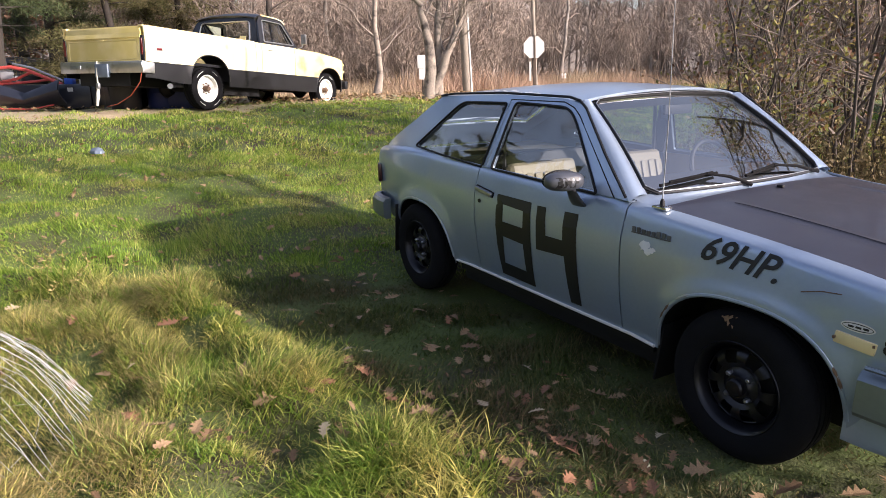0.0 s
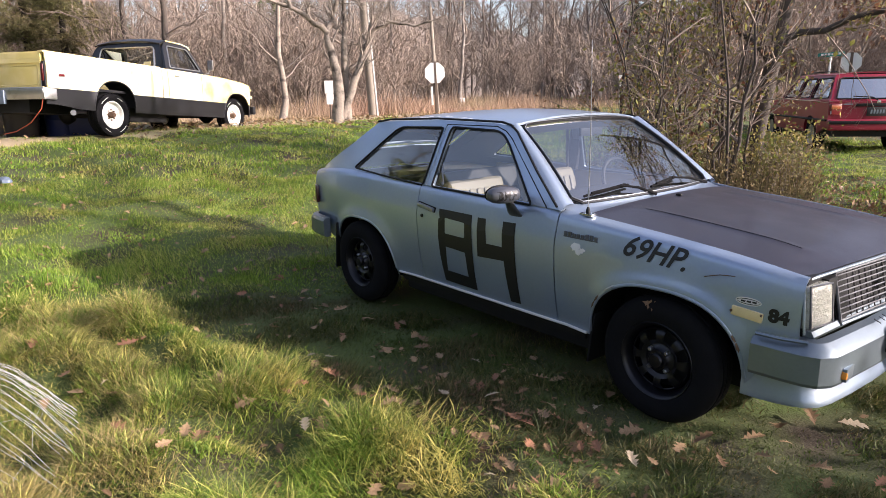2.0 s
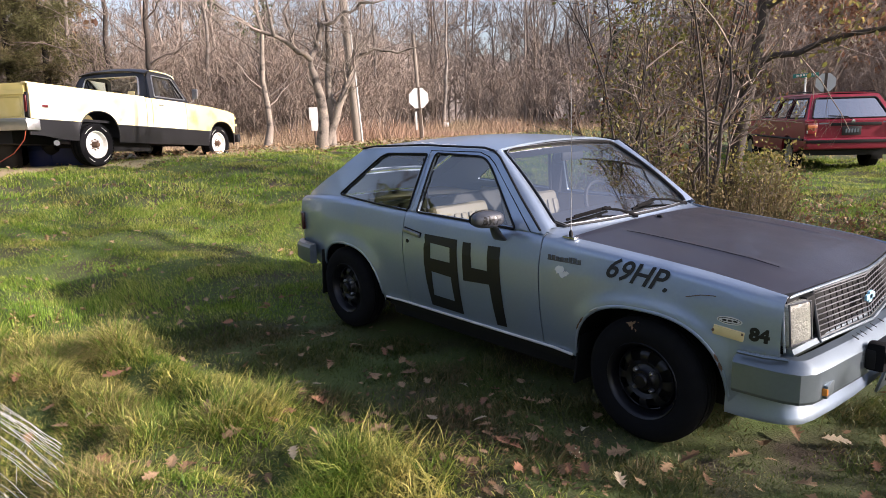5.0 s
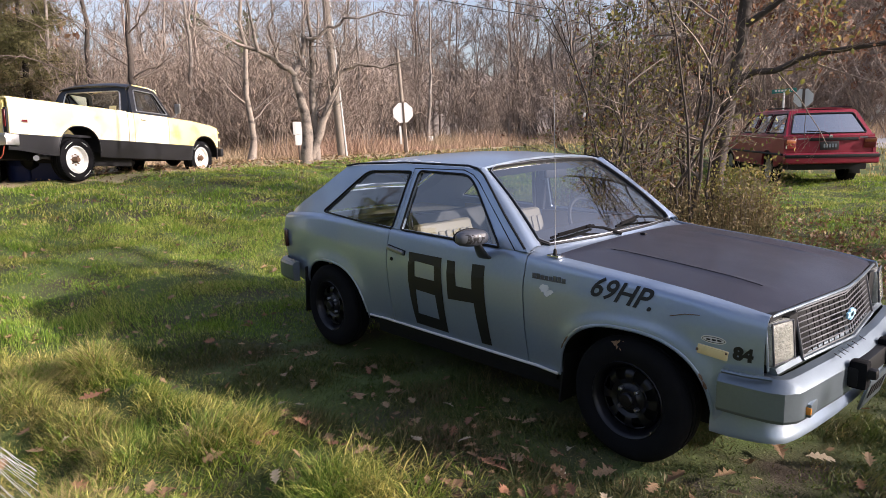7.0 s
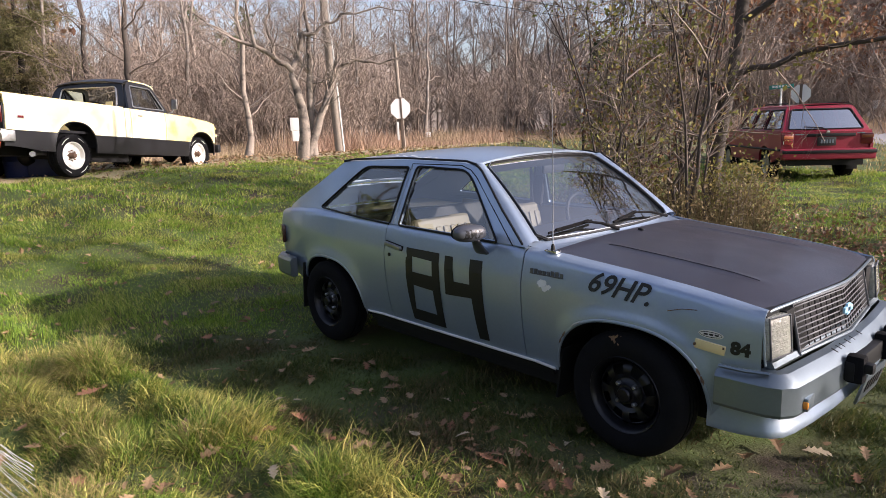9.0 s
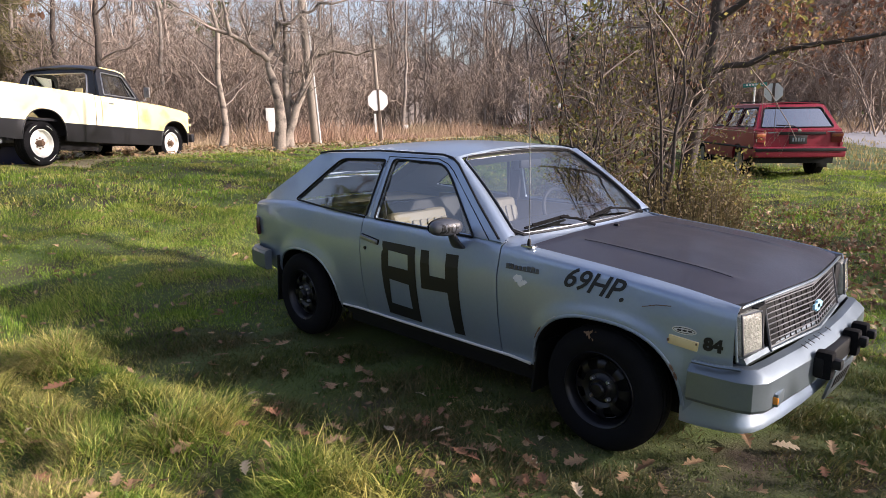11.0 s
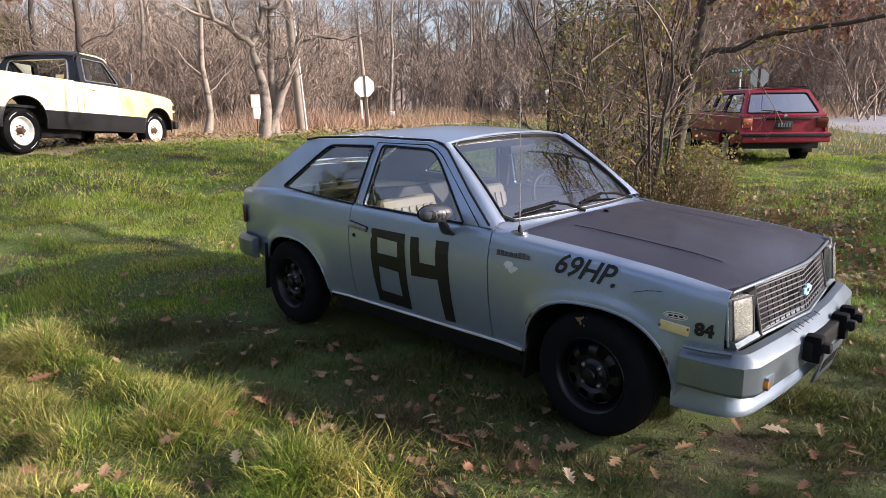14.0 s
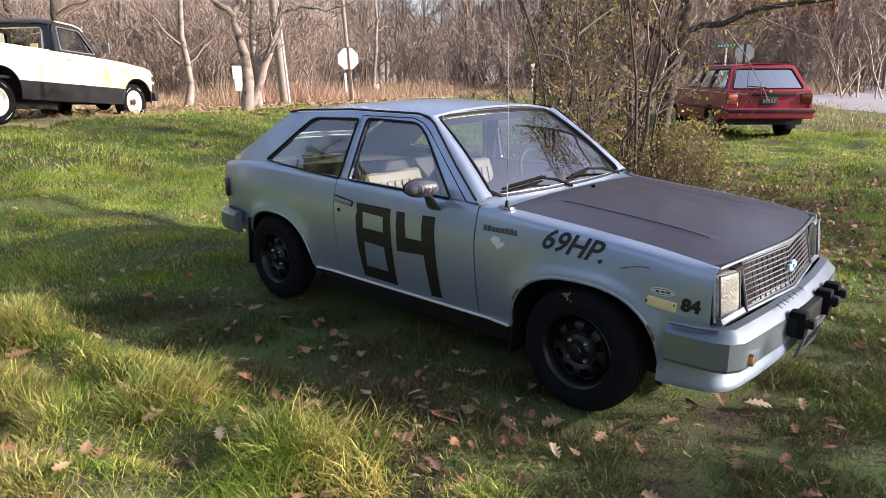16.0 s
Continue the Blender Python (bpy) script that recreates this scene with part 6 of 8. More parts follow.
DARKBARK = material("dark_bark", (0.075, 0.06, 0.05), 0.95, vary=0.35, scale=4, fine=0.4, fine_scale=25, bump=0.8)
PALEBARK = material("pale_maple_bark", (0.27, 0.225, 0.185), 0.9, vary=0.25, scale=3, fine=0.35, fine_scale=30, bump=0.8, second=(0.09, 0.075, 0.065), mix_scale=5, mix_low=0.5, mix_high=0.65)
NEEDLES = material("pine_needles", (0.075, 0.105, 0.042), 0.8, island=0.5, vary=0.3, scale=0.8, second=(0.105, 0.125, 0.05), mix_scale=0.6, through=0.35)
PINEBARK = material("dark_pine_bark", (0.036, 0.029, 0.024), 0.95, vary=0.35, scale=4, fine=0.4, fine_scale=25, bump=0.8)
OLIVE = material("olive_brown_foliage", (0.155, 0.150, 0.058), 0.8, island=0.5, vary=0.3, scale=0.8, second=(0.20, 0.165, 0.08), mix_scale=0.9, through=0.4)
LEAFGREEN = material("yellow_green_leaves", (0.19, 0.195, 0.05), 0.6, island=0.5, through=0.45, second=(0.32, 0.25, 0.08), mix_scale=3)
LEAFBROWN = material("dry_brown_leaves", (0.19, 0.085, 0.05), 0.75, island=0.5, through=0.35, second=(0.28, 0.17, 0.09), mix_scale=4)
WEED = material("dead_weeds", (0.21, 0.15, 0.075), 0.9, island=0.5, through=0.25, second=(0.17, 0.14, 0.06), mix_scale=1.5)
FIELD = material("dry_field_grass", (0.44, 0.33, 0.21), 0.9, island=0.35, vary=0.2, scale=0.3, second=(0.38, 0.25, 0.18), mix_scale=0.25, through=0.2)
WOODFLOOR = material("far_woods", (0.23, 0.19, 0.16), 1.0, vary=0.4, scale=0.25, fine=0.5, fine_scale=1.6)


class Wood:
    """Gathers tapered limbs and leaves as plain arrays."""

    def __init__(self, seed, coarse=False):
        self.coarse = coarse
        self.v, self.f, self.ends, self.rng = [], [], [], np.random.default_rng(seed)

    def limb(self, pts, radii, sides):
        pts = np.asarray(pts, float)
        d = np.gradient(pts, axis=0)
        d /= np.linalg.norm(d, axis=1)[:, None] + 1e-9
        ref = np.array([0.3, 0.2, 0.93]) if abs(d[0][2]) < 0.85 else np.array([0.95, 0.3, 0.05])
        u = np.cross(d, ref)
        u /= np.linalg.norm(u, axis=1)[:, None] + 1e-9
        w = np.cross(u, d)
        a = 2 * np.pi * np.arange(sides) / sides
        ring = pts[:, None] + np.asarray(radii)[:, None, None] * (u[:, None] * np.cos(a)[None, :, None] + w[:, None] * np.sin(a)[None, :, None])
        n0 = len(self.v)
        self.v += ring.reshape(-1, 3).tolist()
        for i in range(len(pts) - 1):
            for k in range(sides):
                l = (k + 1) % sides
                self.f.append((n0 + i * sides + k, n0 + i * sides + l, n0 + (i + 1) * sides + l, n0 + (i + 1) * sides + k))

    def grow(self, p, d, length, r, depth, spread=0.8, up=0.25, kids=4, wander=0.16, first=0.25):
        rng = self.rng
        n = (3 if depth > 0 else 2) if self.coarse else max(3, min(7, int(length / 0.35) + 2))
        pts, dirs = [np.array(p, float)], []
        d = np.array(d, float) / np.linalg.norm(d)
        for i in range(n):
            d = d + rng.normal(0, wander, 3) + np.array([0, 0, up * 0.12])
            d /= np.linalg.norm(d)
            dirs.append(d)
            pts.append(pts[-1] + d * length / n)
        radii = np.linspace(r, r * (0.35 if depth else 0.3), n + 1)
        if self.coarse and depth < 2:
            o = np.cross(d, rng.normal(0, 1, 3))
            o *= max(r, 0.011) / (np.linalg.norm(o) + 1e-9)
            n0 = len(self.v)
            if depth == 0:
                self.v += [(pts[0] - o).tolist(), (pts[0] + o).tolist(), pts[-1].tolist()]
                self.f.append((n0, n0 + 1, n0 + 2))
                return
            m = pts[n // 2]
            self.v += [(pts[0] - o).tolist(), (pts[0] + o).tolist(), (m + o * 0.7).tolist(), (m - o * 0.7).tolist(), pts[-1].tolist()]
            self.f += [(n0, n0 + 1, n0 + 2), (n0, n0 + 2, n0 + 3), (n0 + 3, n0 + 2, n0 + 4)]
        else:
            self.limb(pts, radii, 3 if self.coarse else 7 if r > 0.08 else 5 if r > 0.03 else 3)
        self.ends.append((pts[-1], depth))
        if depth <= 0:
            self.ends += [(q, depth) for q in pts[1:-1]]
            return
        for c in range(kids + int(rng.integers(0, 2))):
            t = first + (1 - first) * (c + rng.random()) / (kids + 1)
            i = min(n - 1, int(t * n))
            q = pts[i] + (pts[i + 1] - pts[i]) * (t * n - i)
            side = rng.normal(0, 1, 3)
            side -= side.dot(dirs[i]) * dirs[i]
            side /= np.linalg.norm(side)
            ang = spread * rng.uniform(0.6, 1.25)
            nd = dirs[i] * math.cos(ang) + side * math.sin(ang) + np.array([0, 0, up * 0.6])
            self.grow(q, nd, length * rng.uniform(0.42, 0.68) * (1.15 - 0.5 * t), radii[i] * rng.uniform(0.45, 0.62), depth - 1, spread, up, kids, wander * 1.15, 0.2)

    def object(self, name, mat, parent=None, label=""):
        return part(name, (self.v, self.f), mat, parent, label, sharp=0)


def leaves_at(points, size, seed, count=1, jitter=0.12, droop=0.3, long=1.5, wide=0.42):
    """Small folded leaves scattered round points."""
    rng = np.random.default_rng(seed)
    P = np.repeat(np.asarray(points, float), count, axis=0)
    n = len(P)
    P = P + rng.normal(0, jitter, (n, 3))
    a = rng.normal(0, 1, (n, 3))
    a[:, 2] -= droop
    a /= np.linalg.norm(a, axis=1)[:, None]
    b = np.cross(a, rng.normal(0, 1, (n, 3)))
    b /= np.linalg.norm(b, axis=1)[:, None]
    c = np.cross(a, b)
    s = (size * rng.uniform(0.6, 1.3, n))[:, None]
    v = np.stack([P, P + a * s * 0.45 * long + b * s * wide + c * s * 0.12, P + a * s * long, P + a * s * 0.45 * long - b * s * wide + c * s * 0.12], 1).reshape(-1, 3)
    i = np.arange(n)[:, None] * 4
    return v, np.concatenate([i + np.array([[0, 1, 2]]), i + np.array([[0, 2, 3]])], 1).reshape(-1, 3)


def tri_object(name, v, f, mat, parent=None, label=""):
    me = bpy.data.meshes.new(name)
    v, f = np.asarray(v, np.float32), np.asarray(f, np.int32)
    k = f.shape[1]
    me.vertices.add(len(v))
    me.vertices.foreach_set("co", v.ravel())
    me.loops.add(f.size)
    me.loops.foreach_set("vertex_index", f.ravel())
    me.polygons.add(len(f))
    me.polygons.foreach_set("loop_start", np.arange(0, f.size, k, dtype=np.int32))
    me.update()
    me.materials.append(mat)
    ob = new(name, me)
    if parent:
        ob.parent = parent
    if label:
        ob["label"] = label
    return ob


VIEW = (2.6, -3.2)


def spot(bearing, dist):
    """A place by its bearing (degrees from +y towards -x) and distance from the lawn's near corner."""
    x, y = VIEW[0] - dist * math.sin(radians(bearing)), VIEW[1] + dist * math.cos(radians(bearing))
    return x, y, float(ground_z(x, y))


def bare_tree(name, label, bearing, dist, height, r, seed, bark, twig, depth=3, spread=0.75, up=0.35, kids=4, lean=(0, 0), fork=0):
    x, y, z = spot(bearing, dist)
    t = thing(name, label, "tree", pose(x, y, z - 0.05))
    w = Wood(seed)
    rng = w.rng
    n = 12
    wob = np.cumsum(rng.normal(0, 0.055, (n + 1, 2)), axis=0)
    pts = [np.array([lean[0] * (i / n) ** 1.3 * height + wob[i, 0] * (i > 0), lean[1] * (i / n) * height + wob[i, 1] * (i > 0), height * i / n]) for i in range(n + 1)]
    r *= 0.78
    radii = [r * (1.4 if i == 0 else 1) * (1 - 0.85 * (i / n) ** 0.8) for i in range(n + 1)]
    w.limb(pts, radii, 10)
    w.object("trunk", bark, t)
    b = Wood(seed + 1)
    m = 15 + 2 * kids
    for c in range(m):
        s = 0.14 + 0.84 * (c + b.rng.random()) / m
        i = min(n - 1, int(s * n))
        q = pts[i] + (pts[i + 1] - pts[i]) * (s * n - i)
        a = b.rng.uniform(0, 6.28)
        b.grow(q, (math.cos(a), math.sin(a), b.rng.uniform(0.35, 1.1)), height * b.rng.uniform(0.16, 0.34) * (1.25 - 0.75 * s), max(0.010, radii[i] * b.rng.uniform(0.22, 0.42)), depth - 1, spread, up, kids, 0.24)
    b.object("crown", twig, t)
    return t, b


def build_maple():
    """The spreading bare maple at the drive: several stems from one base, long level limbs."""
    x, y, z = spot(58.3, 15.2)
    t = thing("maple_tree", "bare old maple with several pale stems and spreading limbs", "tree", pose(x, y, z - 0.03, 0, 0, 60))
    w, b = Wood(11), Wood(12)
    rng = w.rng

    def stem(pts, r0, r1, store, sides=9, twigs=5, length=1.4, depth=3):
        P = [np.array([u, v, h]) for u, v, h in pts]
        fine = []
        for a, c in zip(P[:-1], P[1:]):
            for k in range(3):
                fine.append(a + (c - a) * k / 3 + rng.normal(0, 0.030 if r0 < 0.11 else 0.014, 3))
        fine.append(P[-1])
        radii = np.linspace(r0 ** 0.8, (r1 * 0.55) ** 0.8, len(fine)) ** 1.25 * 0.82
        store.limb(fine, radii, sides)
        twigs *= 2
        for c in range(twigs):
            i = int(len(fine) * (0.15 + 0.85 * (c + rng.random()) / twigs))
            i = min(i, len(fine) - 2)
            dr = fine[i + 1] - fine[i]
            dr /= np.linalg.norm(dr)
            side = rng.normal(0, 1, 3)
            side[1] *= 0.8
            b.grow(fine[i], dr * 0.7 + side * 0.6 + np.array([0, 0, 0.45]), length * rng.uniform(0.4, 1.0), max(0.008, radii[i] * 0.36), depth - 1, 0.8, 0.3, 5, 0.26)

    stem([(-0.12, 0, 0), (-0.04, 0, 0.8), (-0.2, 0.0, 1.65), (-0.26, 0.05, 1.95)], 0.19, 0.105, w, 10, 1)
    stem([(-0.26, 0.05, 1.95), (-0.62, 0.0, 2.28), (-1.2, -0.1, 2.52), (-1.75, -0.25, 2.80), (-2.2, -0.4, 3.1)], 0.085, 0.025, w, 8, 9)
    stem([(-0.26, 0.05, 1.95), (-0.14, 0.1, 2.2), (-0.04, 0.1, 2.55), (0.03, 0.2, 3.1), (0.15, 0.3, 3.7), (0.3, 0.3, 4.8)], 0.085, 0.03, w, 8, 9, 1.5)
    stem([(-0.1, 0.1, 2.45), (0.15, 0.0, 2.72), (0.55, -0.1, 2.88), (0.88, -0.2, 3.05), (1.6, -0.4, 3.22), (2.2, -0.5, 3.15)], 0.07, 0.02, w, 7, 9)
    stem([(0.0, 0, 0.15), (0.29, 0, 0.95), (0.60, 0.05, 1.66), (0.74, 0.1, 2.0), (1.13, 0.0, 2.2), (1.65, -0.1, 2.1), (2.3, -0.2, 2.3)], 0.125, 0.025, w, 9, 9)
    stem([(0.10, 0.12, 0.1), (0.13, 0.2, 1.66), (0.16, 0.25, 2.4), (0.08, 0.35, 3.6), (0.2, 0.4, 5.2)], 0.12, 0.03, w, 9, 10, 1.6)
    stem([(-1.0, -0.1, 2.45), (-1.05, 0.0, 2.9), (-1.2, 0.1, 3.6), (-1.15, 0.1, 4.3)], 0.05, 0.015, w, 6, 7)
    stem([(0.74, 0.1, 2.0), (0.80, 0.2, 2.5), (1.0, 0.3, 3.3), (1.1, 0.3, 4.4)], 0.06, 0.02, w, 6, 8, 1.4)
    stem([(-0.62, 0.0, 2.28), (-0.7, 0.3, 3.0), (-0.6, 0.5, 3.9), (-0.8, 0.6, 4.9)], 0.055, 0.018, w, 6, 8, 1.4)
    w.object("trunk", PALEBARK, t, "pale grey maple stems")
    b.object("crown", TWIGPALE, t)


build_maple()

for bearing, dist, h, r, seed, bark, twig in ((63.3, 19.0, 7.5, 0.125, 21, PALEBARK, TWIGPALE), (67.5, 27.0, 9.0, 0.14, 31, BARK, TWIGPALE), (71.5, 24.0, 8.5, 0.20, 41, DARKBARK, TWIG),
                                             (74.5, 26.0, 9.5, 0.18, 51, DARKBARK, TWIG), (77.0, 30.0, 10.0, 0.16, 61, BARK, TWIGPALE), (54.0, 30.0, 8.0, 0.13, 71, BARK, TWIGPALE),
                                             (48.5, 33.0, 8.5, 0.14, 81, BARK, TWIG), (69.2, 31.0, 9.5, 0.15, 91, BARK, TWIG)):
    bare_tree("bare_tree", "bare grey tree beyond the drive", bearing, dist, h, r, seed, bark, twig, kids=4)


def build_pine(bearing, dist, height, r, seed, low, mat, dens=1.0):
    x, y, z = spot(bearing, dist)
    t = thing("pine_tree", "tall pine with a dark straight trunk and ragged green boughs", "tree", pose(x, y, z - 0.05), group="pines behind the drive")
    w = Wood(seed)
    rng = w.rng
    n = 8
    pts = [np.array([rng.normal(0, 0.05) * (i > 0), rng.normal(0, 0.05) * (i > 0), height * i / n]) for i in range(n + 1)]
    w.limb(pts, [r * (1 - 0.8 * i / n) for i in range(n + 1)], 9)
    tips = []
    low *= 0.6
    for c in range(int(52 * dens)):
        s = low + (1 - low) * rng.random() ** 0.9
        a = rng.uniform(0, 6.28)
        L = height * 0.26 * (1.15 - s) * rng.uniform(0.6, 1.15)
        q = np.array([0, 0, height * s])
        d = np.array([math.cos(a), math.sin(a), rng.uniform(-0.15, 0.25)])
        b = [q + d * L * k / 4 + np.array([0, 0, -0.10 * L * (k / 4) ** 2]) + rng.normal(0, 0.03, 3) for k in range(5)]
        w.limb(b, np.linspace(r * 0.16, 0.008, 5), 4)
        for k in range(int(9 + 10 * L)):
            u = rng.uniform(0.25, 1.0)
            tips.append(q + d * L * u + np.array([0, 0, -0.1 * L * u * u]) + rng.normal(0, 0.12 + 0.05 * L, 3) * np.array([1, 1, 0.32]))
    for c in range(10):
        s = rng.uniform(0.05, max(low, 0.08))
        a = rng.uniform(0, 6.28)
        q = np.array([0, 0, height * s])
        d = np.array([math.cos(a), math.sin(a), rng.uniform(-0.3, 0.1)])
        w.limb([q, q + d * 0.6, q + d * rng.uniform(0.9, 1.6)], [r * 0.12, 0.012, 0.004], 3)
    w.object("trunk", PINEBARK, t)
    v, f = leaves_at(tips, 0.115, seed + 5, 20, 0.125, 0.05, 2.0, 0.085)
    tri_object("crown", v, f, mat, t, "ragged boughs of needles")


for i, (bearing, dist, h, r, low, mat, dens) in enumerate(((94.5, 24, 12, 0.20, 0.34, NEEDLES, 0.5), (92.6, 30, 13, 0.23, 0.34, NEEDLES, 0.6), (90.6, 24.5, 12, 0.24, 0.38, NEEDLES, 0.5), (89.3, 33, 13, 0.22, 0.32, NEEDLES, 0.6),
                                                           (87.4, 29, 12, 0.20, 0.28, NEEDLES, 0.7), (85.6, 31, 12, 0.2, 0.20, OLIVE, 0.9), (83.4, 27, 9.5, 0.16, 0.12, OLIVE, 1.1), (81.0, 30, 10, 0.18, 0.10, OLIVE, 1.2),
                                                           (78.6, 29, 9.0, 0.15, 0.12, OLIVE, 1.0), (96.5, 28, 13, 0.24, 0.34, NEEDLES, 0.9), (77.6, 33, 9.5, 0.16, 0.12, OLIVE, 1.3), (98.5, 25, 12, 0.24, 0.3, NEEDLES, 0.9))):
    build_pine(bearing, dist, h, r, 200 + 13 * i, low, mat, dens)


# ---- the thicket behind the car, and the oak that reaches over from it ----
def build_thicket():
    t = thing("thicket", "tangled autumn thicket with thin dark stems and yellowing leaves", "shrub", pose(0, 0, 0))
    w, fine = Wood(301), Wood(302)
    rng = w.rng
    spots = []
    for k in range(54):
        b, d = rng.uniform(23.8, 35.5), rng.uniform(7.9, 10.6)
        x, y, z = spot(b, d)
        spots.append((x, y, z))
        h = rng.uniform(1.5, 4.4) * (0.78 if b > 31 else 1.0)
        n = 7
        lean = rng.normal(0, 0.20, 2)
        pts = [np.array([x + lean[0] * h * (i / n) ** 1.4 + rng.normal(0, 0.03), y + lean[1] * h * (i / n) ** 1.4 + rng.normal(0, 0.03), z - 0.05 + h * i / n]) for i in range(n + 1)]
        r = rng.uniform(0.012, 0.036)
        st = Wood(330 + k)
        st.limb(pts, np.linspace(r, 0.004, n + 1), 5)
        st.object("stem", DARKBARK, t)
        for c in range(6):
            i = int(rng.integers(2, n))
            a = rng.uniform(0, 6.28)
            fine.grow(pts[i], (math.cos(a), math.sin(a), 0.7), h * rng.uniform(0.16, 0.36), r * 0.5, 2, 0.7, 0.3, 3, 0.22)
    fine.object("twig_crown", TWIG, t)
    ends = np.array([p for p, d in fine.ends if d == 0])
    low = ends[ends[:, 2] < 1.5]
    pick = rng.random(len(ends))
    v, f = leaves_at(ends[pick < 0.15], 0.040, 303, 2, 0.06, 0.5)
    tri_object("foliage", v, f, LEAFGREEN, t, "sparse yellow-green leaves")
    v, f = leaves_at(ends[(pick > 0.20) & (pick < 0.28)], 0.038, 304, 2, 0.06, 0.5)
    tri_object("dry_foliage", v, f, LEAFBROWN, t, "dry brown leaves")
    # a leafy bush at its edge, in front of the wagon
    bush = thing("yellowing_bush", "leafy yellow-green bush beside the red wagon", "shrub", pose(0, 0, 0))
    bw = Wood(311)
    for k in range(15):
        x, y, z = spot(rng.uniform(21.2, 23.6), rng.uniform(8.5, 9.3))
        a = rng.uniform(0, 6.28)
        bw.grow((x, y, z - 0.05), (0.2 * math.cos(a), 0.2 * math.sin(a), 1), rng.uniform(0.55, 1.0), 0.010, 2, 0.6, 0.3, 4, 0.16)
    bw.object("stem_tangle", TWIG, bush)
    e = np.array([p for p, d in bw.ends])
    v, f = leaves_at(e[rng.random(len(e)) < 0.60], 0.034, 312, 2, 0.07, 0.4)
    tri_object("foliage", v, f, LEAFGREEN, bush)
    # dead weeds along its foot
    wd = Wood(321)
    tips = []
    for k in range(900):
        x, y, z = spot(rng.uniform(20.5, 37.0), rng.uniform(7.2, 10.3))
        h = rng.uniform(0.25, 0.95)
        d = rng.normal(0, 0.22, 2)
        p = [np.array([x + d[0] * h * s, y + d[1] * h * s, z - 0.03 + h * (s - 0.12 * s * s)]) for s in (0, 0.5, 1)]
        wd.limb(p, [0.005, 0.004, 0.002], 3)
        tips += [p[1], p[2], (p[1] + p[2]) / 2, p[1] * 0.5 + p[0] * 0.5]
    weeds = tagged(wd.object("dead_weeds", WEED), "tangle of dead brown weeds along the thicket", "weeds", kind="stuff")
    v, f = leaves_at(tips, 0.028, 322, 4, 0.07, 0.2)
    tri_object("weed_leaves", v, f, WEED, weeds)


build_thicket()


def build_oak():
    x, y, z = spot(24.4, 9.6)
    t = thing("oak_tree", "dark oak with long limbs and clinging brown leaves", "tree", pose(x, y, z - 0.05, 0, 0, 38))
    w, b = Wood(401), Wood(402)
    rng = w.rng
    trunk = [np.array(p) for p in ((0, 0, 0), (-0.02, 0, 0.8), (0.08, 0, 1.6), (0.20, 0, 2.4), (0.30, 0.1, 3.3), (0.42, 0.1, 4.4), (0.5, 0.2, 5.8))]
    w.limb(trunk, [0.125, 0.105, 0.095, 0.085, 0.075, 0.06, 0.04], 10)
    limbs = [[(0.15, 0, 2.0), (0.9, -0.2, 2.25), (1.8, -0.5, 2.42), (2.9, -0.8, 2.5), (4.1, -1.0, 2.75)],
             [(0.25, 0, 2.7), (0.9, -0.4, 3.1), (1.9, -0.9, 3.4), (3.2, -1.3, 3.5), (4.5, -1.7, 3.7)],
             [(0.33, 0, 3.5), (0.9, 0.1, 4.0), (1.8, 0.2, 4.3), (3.2, 0.1, 4.5), (4.6, 0.0, 4.5)],
             [(0.30, 0.1, 3.0), (-0.3, -0.2, 3.5), (-1.0, -0.5, 4.0), (-1.8, -0.7, 4.3)],
             [(0.42, 0.1, 4.3), (1.2, 0.6, 4.9), (2.4, 0.9, 5.3), (3.6, 1.0, 5.4)],
             [(0.1, 0, 1.7), (-0.3, 0.1, 2.2), (-0.8, 0.1, 2.9), (-1.0, 0.2, 3.6)]]
    for k in range(12):
        a, h, L = -1.15 + 0.2 * k, 3.7 + 0.11 * (k * 5 % 12), 2.5 + 0.7 * math.sin(7 * k)
        c, s = math.cos(a), math.sin(a)
        limbs.append([(0.4, 0.1, h), (0.4 + 0.3 * L * c, 0.3 * L * s, h + 0.4), (0.4 + 0.65 * L * c, 0.65 * L * s, h + 0.7), (0.4 + L * c, L * s, h + 0.9)])
    for L in limbs:
        P = [np.array(p) for p in L]
        fine = [P[0]]
        for a, c in zip(P[:-1], P[1:]):
            for k in (1, 2, 3):
                fine.append(a + (c - a) * k / 3 + rng.normal(0, 0.03, 3))
        r = np.linspace(0.045, 0.012, len(fine))
        w.limb(fine, r, 6)
        for c in range(11):
            i = int(rng.integers(2, len(fine) - 1))
            d = fine[i + 1] - fine[i]
            d /= np.linalg.norm(d)
            b.grow(fine[i], d * 0.6 + rng.normal(0, 0.6, 3) + np.array([0, 0, 0.1]), rng.uniform(0.5, 1.2), 0.011, 2, 0.75, 0.1, 3, 0.2)
    w.object("trunk", DARKBARK, t)
    b.object("twig_crown", TWIG, t)
    e = np.array([p for p, d in b.ends])
    right = e[e[:, 0] > 0.9]
    v, f = leaves_at(right[(rng.random(len(right)) < np.where(right[:, 2] < 4.2, 0.42, 0.20)) & (right[:, 2] > 2.35)], 0.055, 403, 1, 0.06, 1.2, 1.5)
    tri_object("dry_foliage", v, f, LEAFBROWN, t, "clinging dry brown leaves")
    near = e[(e[:, 0] < 1.3) & (e[:, 2] > 2.0)]
    v, f = leaves_at(near[rng.random(len(near)) < np.where(near[:, 2] < 4.2, 0.40, 0.10)], 0.058, 404, 3, 0.08, 0.6)
    tri_object("foliage", v, f, LEAFGREEN, t, "late yellow-green leaves")


build_oak()


